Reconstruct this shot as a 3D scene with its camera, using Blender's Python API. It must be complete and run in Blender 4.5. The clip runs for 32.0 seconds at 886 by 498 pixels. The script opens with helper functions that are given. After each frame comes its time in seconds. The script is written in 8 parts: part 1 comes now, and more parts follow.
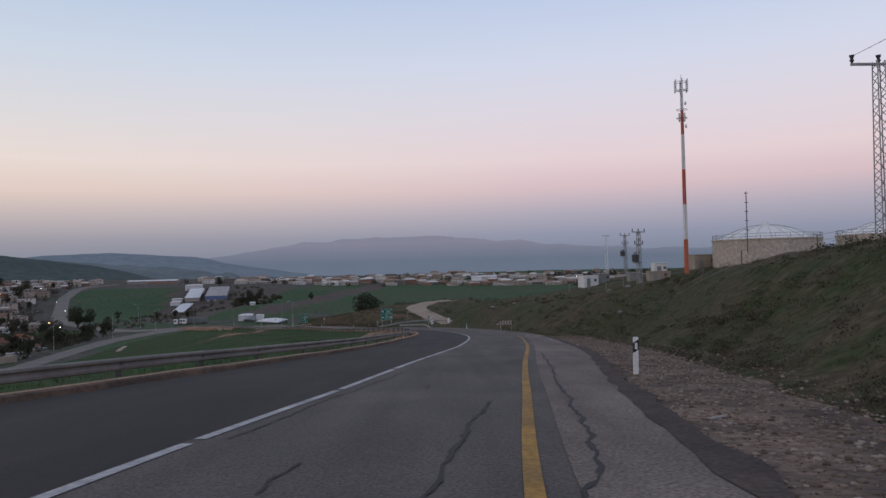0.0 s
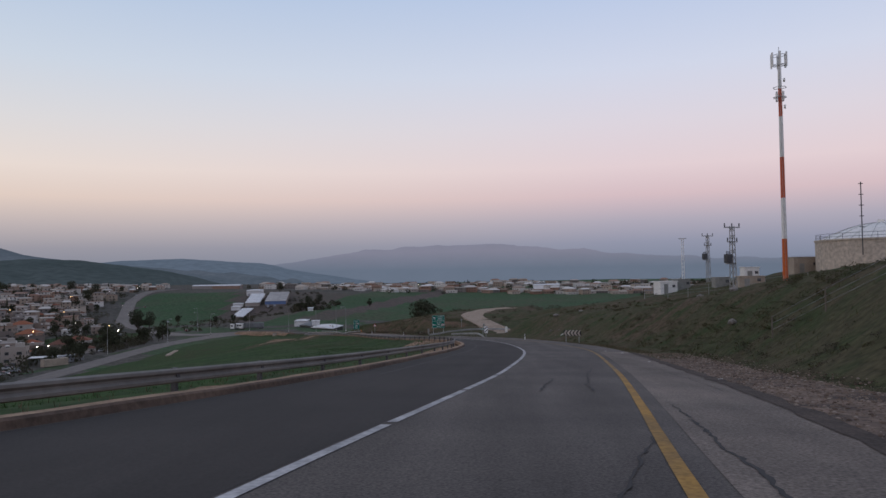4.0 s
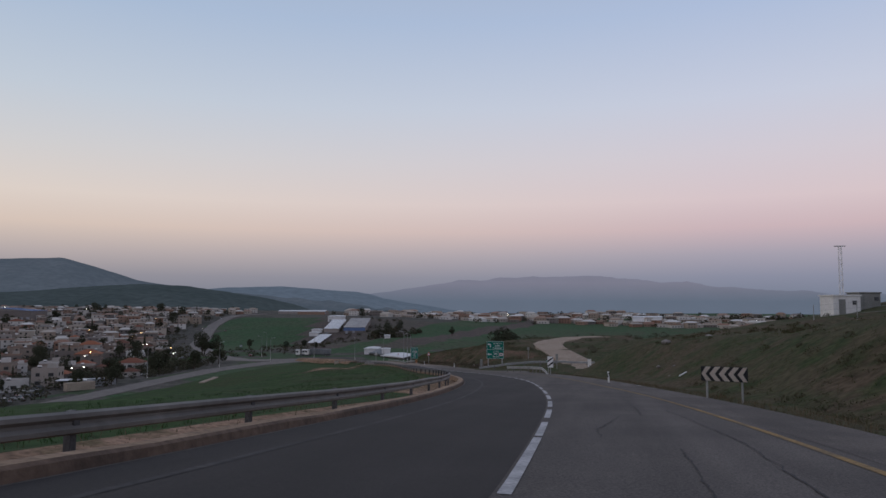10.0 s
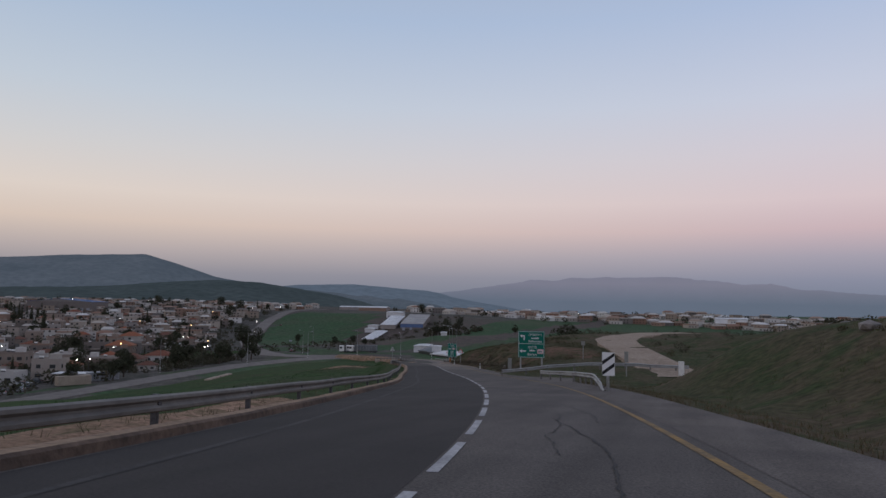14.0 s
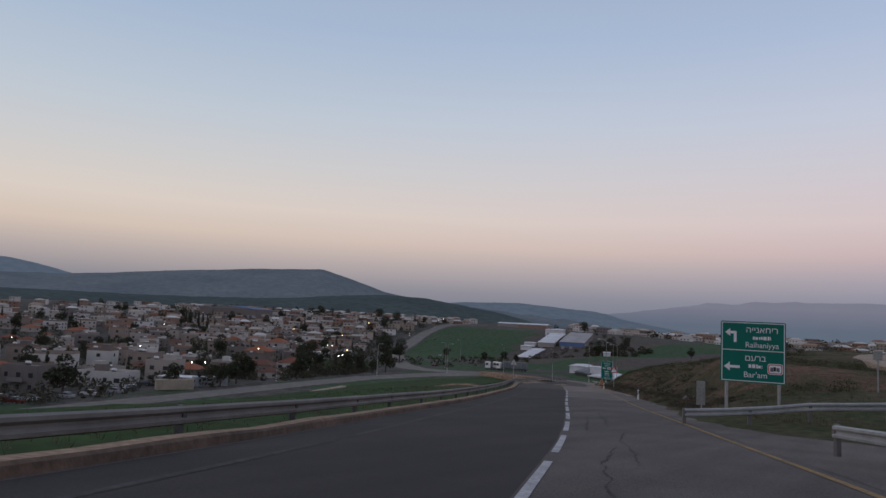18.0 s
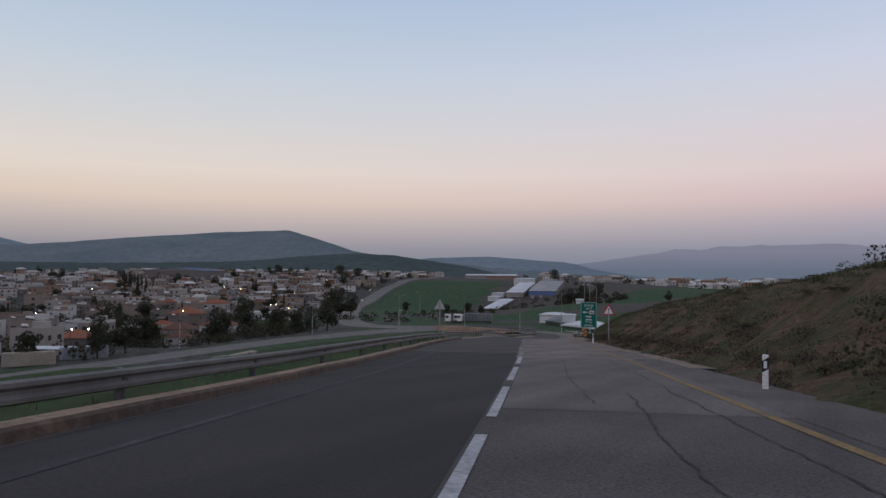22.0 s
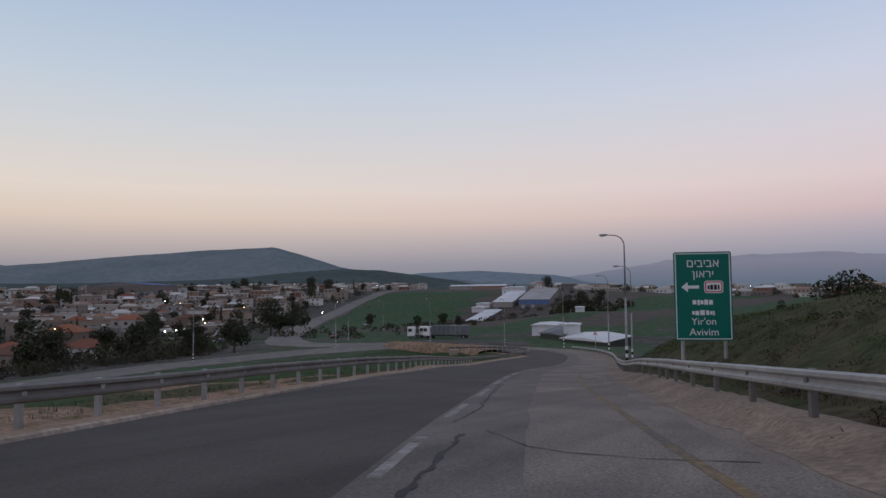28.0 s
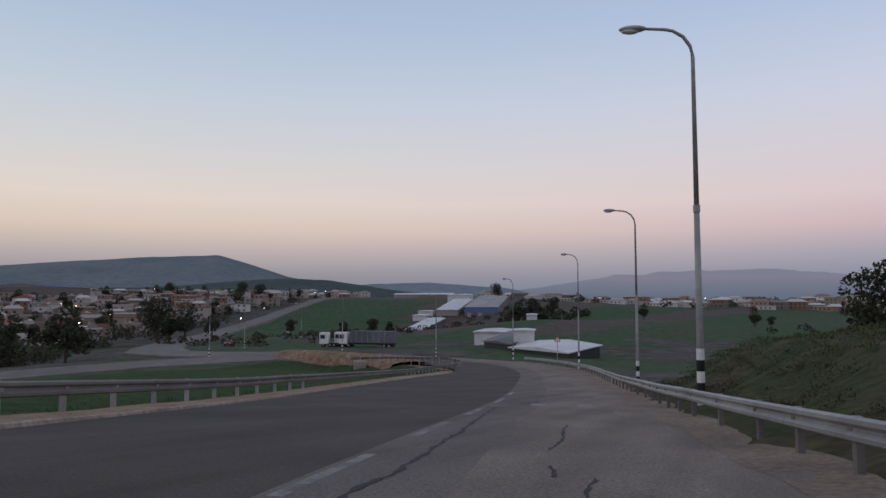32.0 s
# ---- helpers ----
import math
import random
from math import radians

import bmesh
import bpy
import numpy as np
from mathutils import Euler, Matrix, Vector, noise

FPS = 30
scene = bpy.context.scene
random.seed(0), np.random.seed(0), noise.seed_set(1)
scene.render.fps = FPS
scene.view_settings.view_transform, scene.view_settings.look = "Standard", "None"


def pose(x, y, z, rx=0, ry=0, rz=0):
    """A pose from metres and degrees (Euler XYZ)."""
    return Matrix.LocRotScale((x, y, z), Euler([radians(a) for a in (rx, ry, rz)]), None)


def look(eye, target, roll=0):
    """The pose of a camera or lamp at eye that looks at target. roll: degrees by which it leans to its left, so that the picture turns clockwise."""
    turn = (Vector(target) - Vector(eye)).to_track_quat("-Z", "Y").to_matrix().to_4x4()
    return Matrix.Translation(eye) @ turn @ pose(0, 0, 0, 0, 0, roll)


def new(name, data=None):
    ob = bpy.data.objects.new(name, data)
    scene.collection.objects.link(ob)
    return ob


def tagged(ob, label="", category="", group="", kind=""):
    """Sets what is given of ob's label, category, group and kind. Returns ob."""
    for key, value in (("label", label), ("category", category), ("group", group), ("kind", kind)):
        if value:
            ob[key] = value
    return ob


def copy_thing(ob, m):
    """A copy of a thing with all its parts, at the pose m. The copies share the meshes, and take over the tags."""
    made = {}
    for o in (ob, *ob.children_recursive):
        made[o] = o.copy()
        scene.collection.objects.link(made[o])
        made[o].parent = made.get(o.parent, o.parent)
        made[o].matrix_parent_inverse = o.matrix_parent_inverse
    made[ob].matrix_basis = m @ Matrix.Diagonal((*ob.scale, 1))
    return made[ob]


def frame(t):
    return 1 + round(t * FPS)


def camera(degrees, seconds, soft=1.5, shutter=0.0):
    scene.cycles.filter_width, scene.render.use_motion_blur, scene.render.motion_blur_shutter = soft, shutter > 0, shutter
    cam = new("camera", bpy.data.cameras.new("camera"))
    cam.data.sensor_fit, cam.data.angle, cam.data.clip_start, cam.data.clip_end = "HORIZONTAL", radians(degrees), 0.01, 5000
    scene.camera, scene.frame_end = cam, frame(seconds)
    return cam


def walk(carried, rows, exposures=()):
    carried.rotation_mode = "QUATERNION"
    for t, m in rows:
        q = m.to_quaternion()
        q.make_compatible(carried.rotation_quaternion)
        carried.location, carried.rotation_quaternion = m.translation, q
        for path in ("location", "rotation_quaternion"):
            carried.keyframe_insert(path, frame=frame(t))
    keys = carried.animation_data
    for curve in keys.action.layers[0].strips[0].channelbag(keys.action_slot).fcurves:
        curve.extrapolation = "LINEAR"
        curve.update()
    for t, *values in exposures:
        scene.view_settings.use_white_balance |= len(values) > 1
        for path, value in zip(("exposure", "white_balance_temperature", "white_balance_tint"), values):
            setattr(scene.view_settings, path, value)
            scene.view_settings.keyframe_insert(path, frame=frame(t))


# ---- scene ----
cam = camera(64.03, 32.0, soft=1.5)
PATH = [
    (0.0, pose(-1.50, 0.00, 2.51, 91.12, 1.43, -0.10)),
    (0.5, pose(-1.36, 1.58, 2.38, 90.73, 2.17, 1.03)),
    (1.0, pose(-1.25, 3.20, 2.25, 91.49, 2.31, 0.05)),
    (1.5, pose(-1.18, 4.99, 2.11, 91.27, 2.31, 2.34)),
    (2.0, pose(-1.05, 7.02, 1.95, 91.56, 3.01, 3.44)),
    (2.5, pose(-0.92, 9.22, 1.78, 91.01, 1.70, 4.17)),
    (3.0, pose(-0.81, 11.38, 1.60, 91.53, 0.76, 4.39)),
    (3.5, pose(-0.58, 13.50, 1.41, 91.73, 1.40, 4.39)),
    (4.0, pose(-0.52, 15.88, 1.20, 91.89, 0.92, 4.89)),
    (4.5, pose(-0.45, 18.50, 0.98, 92.03, 0.59, 5.31)),
    (5.0, pose(-0.31, 21.34, 0.74, 92.18, 0.32, 5.70)),
    (5.5, pose(-0.14, 24.37, 0.49, 92.33, 0.04, 5.94)),
    (6.0, pose(0.20, 27.57, 0.21, 92.29, 1.20, 9.13)),
    (6.5, pose(0.46, 30.91, -0.10, 92.91, 1.11, 10.64)),
    (7.0, pose(0.63, 34.45, -0.42, 93.08, 0.14, 11.94)),
    (7.5, pose(0.85, 38.27, -0.76, 93.37, -1.21, 11.51)),
    (8.0, pose(1.08, 42.34, -1.11, 93.53, -1.73, 12.77)),
    (8.5, pose(1.20, 46.67, -1.47, 94.16, -0.59, 13.40)),
    (9.0, pose(1.42, 51.19, -1.84, 94.55, -0.61, 12.54)),
    (9.5, pose(1.60, 55.87, -2.22, 94.06, -0.18, 12.40)),
    (10.0, pose(1.72, 60.68, -2.61, 94.49, -0.13, 12.59)),
    (10.5, pose(1.82, 65.59, -3.02, 93.44, -0.44, 12.57)),
    (11.0, pose(1.86, 70.56, -3.43, 94.10, -0.58, 14.11)),
    (11.5, pose(1.79, 75.61, -3.84, 93.38, -1.00, 14.24)),
    (12.0, pose(1.62, 80.71, -4.25, 93.62, -1.58, 15.12)),
    (12.5, pose(1.35, 85.85, -4.65, 94.35, -1.21, 17.13)),
    (13.0, pose(0.93, 91.04, -5.06, 94.21, -1.80, 17.16)),
    (13.5, pose(0.32, 96.25, -5.46, 94.41, -1.58, 18.10)),
    (14.0, pose(-0.40, 101.46, -5.86, 94.44, -0.94, 18.33)),
    (14.5, pose(-1.24, 106.65, -6.26, 94.46, -0.82, 19.18)),
    (15.0, pose(-2.22, 111.81, -6.66, 94.48, -1.14, 20.57)),
    (15.5, pose(-3.32, 116.92, -7.07, 94.45, -2.08, 22.72)),
    (16.0, pose(-4.57, 121.96, -7.49, 93.83, -1.36, 25.31)),
    (16.5, pose(-5.91, 126.95, -7.91, 93.96, -0.96, 27.00)),
    (17.0, pose(-7.35, 131.87, -8.34, 93.63, -1.76, 28.57)),
    (17.5, pose(-8.84, 136.72, -8.77, 94.41, -2.14, 31.47)),
    (18.0, pose(-10.41, 141.52, -9.20, 95.59, -2.75, 31.63)),
    (18.5, pose(-12.10, 146.30, -9.62, 95.23, -2.89, 32.95)),
    (19.0, pose(-13.85, 151.07, -10.04, 93.91, -1.94, 31.88)),
    (19.5, pose(-15.63, 155.87, -10.45, 93.62, -0.79, 30.61)),
    (20.0, pose(-17.52, 160.68, -10.84, 93.58, -1.04, 29.52)),
    (20.5, pose(-19.40, 165.51, -11.22, 93.56, -1.00, 30.06)),
    (21.0, pose(-21.25, 170.32, -11.59, 93.23, -1.04, 30.02)),
    (21.5, pose(-23.07, 175.10, -11.96, 92.98, -0.72, 29.03)),
    (22.0, pose(-24.89, 179.91, -12.32, 92.16, -0.42, 29.32)),
    (22.5, pose(-26.73, 184.84, -12.68, 92.71, 0.44, 28.34)),
    (23.0, pose(-28.64, 190.00, -13.03, 92.55, -0.11, 26.34)),
    (23.5, pose(-30.66, 195.33, -13.38, 92.57, -0.24, 27.25)),
    (24.0, pose(-32.80, 200.80, -13.75, 93.31, -0.11, 27.12)),
    (24.5, pose(-35.04, 206.33, -14.13, 92.79, -0.01, 27.33)),
    (25.0, pose(-37.35, 211.86, -14.53, 93.29, -0.66, 27.18)),
    (25.5, pose(-39.66, 217.38, -14.94, 92.35, -0.49, 27.23)),
    (26.0, pose(-41.91, 222.88, -15.38, 92.36, -0.29, 27.16)),
    (26.5, pose(-44.10, 228.35, -15.82, 92.36, -0.23, 27.20)),
    (27.0, pose(-46.24, 233.77, -16.28, 92.36, -0.30, 27.31)),
    (27.5, pose(-48.35, 239.13, -16.73, 92.37, -0.51, 27.53)),
    (28.0, pose(-50.44, 244.42, -17.19, 93.44, 0.63, 28.62)),
    (28.5, pose(-52.50, 249.62, -17.64, 93.59, -0.35, 28.89)),
    (29.0, pose(-54.40, 254.78, -18.08, 92.89, 0.12, 26.44)),
    (29.5, pose(-56.19, 259.89, -18.52, 92.82, 0.89, 26.52)),
    (30.0, pose(-57.94, 264.94, -18.97, 91.27, 1.46, 24.55)),
    (30.5, pose(-59.63, 269.93, -19.42, 93.40, 1.07, 24.31)),
    (31.0, pose(-61.28, 274.91, -19.89, 92.66, 0.10, 25.00)),
    (31.5, pose(-62.92, 279.89, -20.36, 93.73, 0.10, 24.58)),
    (32.0, pose(-64.50, 284.89, -20.84, 94.43, -0.12, 24.64)),
]
walk(cam, PATH, exposures=[(0.0, 0.14), (3.0, 0.14), (6.0, 0.03), (9.0, -0.05), (16.0, -0.06), (18.5, -0.1), (20.5, 0.02), (25.0, 0.02), (32.0, 0.0)])

# sky colours from below the horizon to 38 degrees up and the zenith
SKY_PINK = [(0.0, (0.160, 0.200, 0.272)), (0.045, (0.185, 0.215, 0.292)), (0.09, (0.262, 0.275, 0.363)), (0.135, (0.389, 0.360, 0.433)), (0.19, (0.612, 0.470, 0.504)),
            (0.25, (0.700, 0.575, 0.605)), (0.34, (0.661, 0.610, 0.675)), (0.45, (0.583, 0.620, 0.746)), (0.62, (0.437, 0.530, 0.726)), (1.0, (0.301, 0.340, 0.464))]
SKY_GOLD = [(0.0, (0.185, 0.200, 0.242)), (0.045, (0.214, 0.225, 0.272)), (0.09, (0.311, 0.290, 0.312)), (0.135, (0.505, 0.430, 0.403)), (0.19, (0.719, 0.600, 0.494)),
            (0.25, (0.758, 0.680, 0.595)), (0.34, (0.651, 0.655, 0.645)), (0.45, (0.535, 0.610, 0.685)), (0.62, (0.399, 0.510, 0.665)), (1.0, (0.311, 0.360, 0.474))]

# ---- sky and light: clear dusk, the sun just below the horizon behind the camera ----
world = bpy.data.worlds.new("dusk_sky")
scene.world = world
world.use_nodes = True
wt = world.node_tree
wt.nodes.clear()


def fill_ramp(ramp, stops):
    """Colour stops given as (position, (r, g, b)) in linear light."""
    el = ramp.color_ramp.elements
    while len(el) > 1:
        el.remove(el[-1])
    el[0].position, el[0].color = stops[0][0], (*stops[0][1], 1)
    for p, c in stops[1:]:
        e = el.new(p)
        e.color = (*c, 1)


coord = wt.nodes.new("ShaderNodeTexCoord")
sep = wt.nodes.new("ShaderNodeSeparateXYZ")
wt.links.new(coord.outputs["Generated"], sep.inputs[0])
# elevation from the horizon (0) to 36 degrees up (1)
elev = wt.nodes.new("ShaderNodeMapRange")
elev.inputs["From Min"].default_value, elev.inputs["From Max"].default_value = -0.02, 0.62
wt.links.new(sep.outputs["Z"], elev.inputs["Value"])
pink = wt.nodes.new("ShaderNodeValToRGB")       # straight ahead, over the earth's shadow
fill_ramp(pink, SKY_PINK)
gold = wt.nodes.new("ShaderNodeValToRGB")       # towards the west, on the left
fill_ramp(gold, SKY_GOLD)
wt.links.new(elev.outputs[0], pink.inputs[0])
wt.links.new(elev.outputs[0], gold.inputs[0])
side = wt.nodes.new("ShaderNodeVectorMath")
side.operation = "DOT_PRODUCT"
side.inputs[1].default_value = (-0.93, 0.36, 0.0)
wt.links.new(coord.outputs["Generated"], side.inputs[0])
turn = wt.nodes.new("ShaderNodeMapRange")
turn.inputs["From Min"].default_value, turn.inputs["From Max"].default_value = 0.2, 1.15
wt.links.new(side.outputs["Value"], turn.inputs["Value"])
mixed = wt.nodes.new("ShaderNodeMix")
mixed.data_type = "RGBA"
wt.links.new(turn.outputs[0], mixed.inputs["Factor"])
wt.links.new(pink.outputs[0], mixed.inputs[6])
wt.links.new(gold.outputs[0], mixed.inputs[7])
bg = wt.nodes.new("ShaderNodeBackground")
bg.inputs["Strength"].default_value = 1.0
wt.links.new(mixed.outputs[2], bg.inputs["Color"])
out = wt.nodes.new("ShaderNodeOutputWorld")
wt.links.new(bg.outputs[0], out.inputs["Surface"])

# the last glow of the west, wide and weak
glow = new("evening_glow", bpy.data.lights.new("evening_glow", "SUN"))
glow.data.energy, glow.data.angle, glow.data.color = 0.16, radians(40), (1.0, 0.72, 0.48)
glow.matrix_world = look((-300, -80, 170), (0, 120, 0))
tagged(glow, kind="structure")


# ---- materials ----
def material(name, base, rough=0.9, metal=0.0, other=None, scale=1.0, amount=0.5, grain=None, grain_amount=0.25,
             bump=0.0, bump_scale=40.0, per_object=0.0, spec=0.3, coords="Object", streak=0.0):
    """Base colour broken up at two scales, with optional relief and a change from object to object."""
    m = bpy.data.materials.new(name)
    m.use_nodes = True
    nt = m.node_tree
    b = nt.nodes["Principled BSDF"]
    b.inputs["Roughness"].default_value, b.inputs["Metallic"].default_value = rough, metal
    b.inputs["Specular IOR Level"].default_value = spec
    tc = nt.nodes.new("ShaderNodeTexCoord")
    pos = tc.outputs[coords]
    if coords == "World":
        pos = None
    colour = None
    other = other or tuple(c * 0.6 for c in base)
    n1 = nt.nodes.new("ShaderNodeTexNoise")
    n1.inputs["Scale"].default_value, n1.inputs["Detail"].default_value = scale, 5.0
    nt.links.new(pos, n1.inputs["Vector"])
    r1 = nt.nodes.new("ShaderNodeMapRange")
    r1.inputs["From Min"].default_value, r1.inputs["From Max"].default_value = 0.35, 0.65
    r1.inputs["To Max"].default_value = amount
    nt.links.new(n1.outputs["Fac"], r1.inputs["Value"])
    mix = nt.nodes.new("ShaderNodeMix")
    mix.data_type = "RGBA"
    mix.inputs[6].default_value, mix.inputs[7].default_value = (*base, 1), (*other, 1)
    nt.links.new(r1.outputs[0], mix.inputs["Factor"])
    colour = mix.outputs[2]
    n2 = nt.nodes.new("ShaderNodeTexNoise")
    n2.inputs["Scale"].default_value, n2.inputs["Detail"].default_value = grain or scale * 18, 3.0
    nt.links.new(pos, n2.inputs["Vector"])
    hsv = nt.nodes.new("ShaderNodeHueSaturation")
    r2 = nt.nodes.new("ShaderNodeMapRange")
    r2.inputs["From Min"].default_value, r2.inputs["From Max"].default_value = 0.3, 0.7
    r2.inputs["To Min"].default_value, r2.inputs["To Max"].default_value = 1 - grain_amount, 1 + grain_amount
    nt.links.new(n2.outputs["Fac"], r2.inputs["Value"])
    value = r2.outputs[0]
    if streak:          # long worn streaks along the way that traffic takes
        mp = nt.nodes.new("ShaderNodeMapping")
        mp.inputs["Rotation"].default_value, mp.inputs["Scale"].default_value = (0, 0, radians(-17)), (1.1, 0.045, 1.0)
        nt.links.new(pos, mp.inputs["Vector"])
        n4 = nt.nodes.new("ShaderNodeTexNoise")
        n4.inputs["Scale"].default_value, n4.inputs["Detail"].default_value = 1.0, 4.0
        nt.links.new(mp.outputs[0], n4.inputs["Vector"])
        r4 = nt.nodes.new("ShaderNodeMapRange")
        r4.inputs["From Min"].default_value, r4.inputs["From Max"].default_value = 0.3, 0.7
        r4.inputs["To Min"].default_value, r4.inputs["To Max"].default_value = 1 - streak, 1 + streak
        nt.links.new(n4.outputs["Fac"], r4.inputs["Value"])
        m4 = nt.nodes.new("ShaderNodeMath")
        m4.operation = "MULTIPLY"
        nt.links.new(value, m4.inputs[0])
        nt.links.new(r4.outputs[0], m4.inputs[1])
        value = m4.outputs[0]
    if per_object:
        info = nt.nodes.new("ShaderNodeObjectInfo")
        r3 = nt.nodes.new("ShaderNodeMapRange")
        r3.inputs["To Min"].default_value, r3.inputs["To Max"].default_value = 1 - per_object, 1 + per_object
        nt.links.new(info.outputs["Random"], r3.inputs["Value"])
        mul = nt.nodes.new("ShaderNodeMath")
        mul.operation = "MULTIPLY"
        nt.links.new(value, mul.inputs[0])
        nt.links.new(r3.outputs[0], mul.inputs[1])
        value = mul.outputs[0]
    nt.links.new(value, hsv.inputs["Value"])
    nt.links.new(colour, hsv.inputs["Color"])
    nt.links.new(hsv.outputs[0], b.inputs["Base Color"])
    if bump:
        n3 = nt.nodes.new("ShaderNodeTexNoise")
        n3.inputs["Scale"].default_value, n3.inputs["Detail"].default_value = bump_scale, 4.0
        nt.links.new(pos, n3.inputs["Vector"])
        bp = nt.nodes.new("ShaderNodeBump")
        bp.inputs["Strength"].default_value, bp.inputs["Distance"].default_value = bump, 0.03
        nt.links.new(n3.outputs["Fac"], bp.inputs["Height"])
        nt.links.new(bp.outputs[0], b.inputs["Normal"])
    return m


def lamp_material(name, colour, strength):
    m = bpy.data.materials.new(name)
    m.use_nodes = True
    b = m.node_tree.nodes["Principled BSDF"]
    b.inputs["Base Color"].default_value = (*colour, 1)
    b.inputs["Emission Color"].default_value, b.inputs["Emission Strength"].default_value = (*colour, 1), strength
    return m


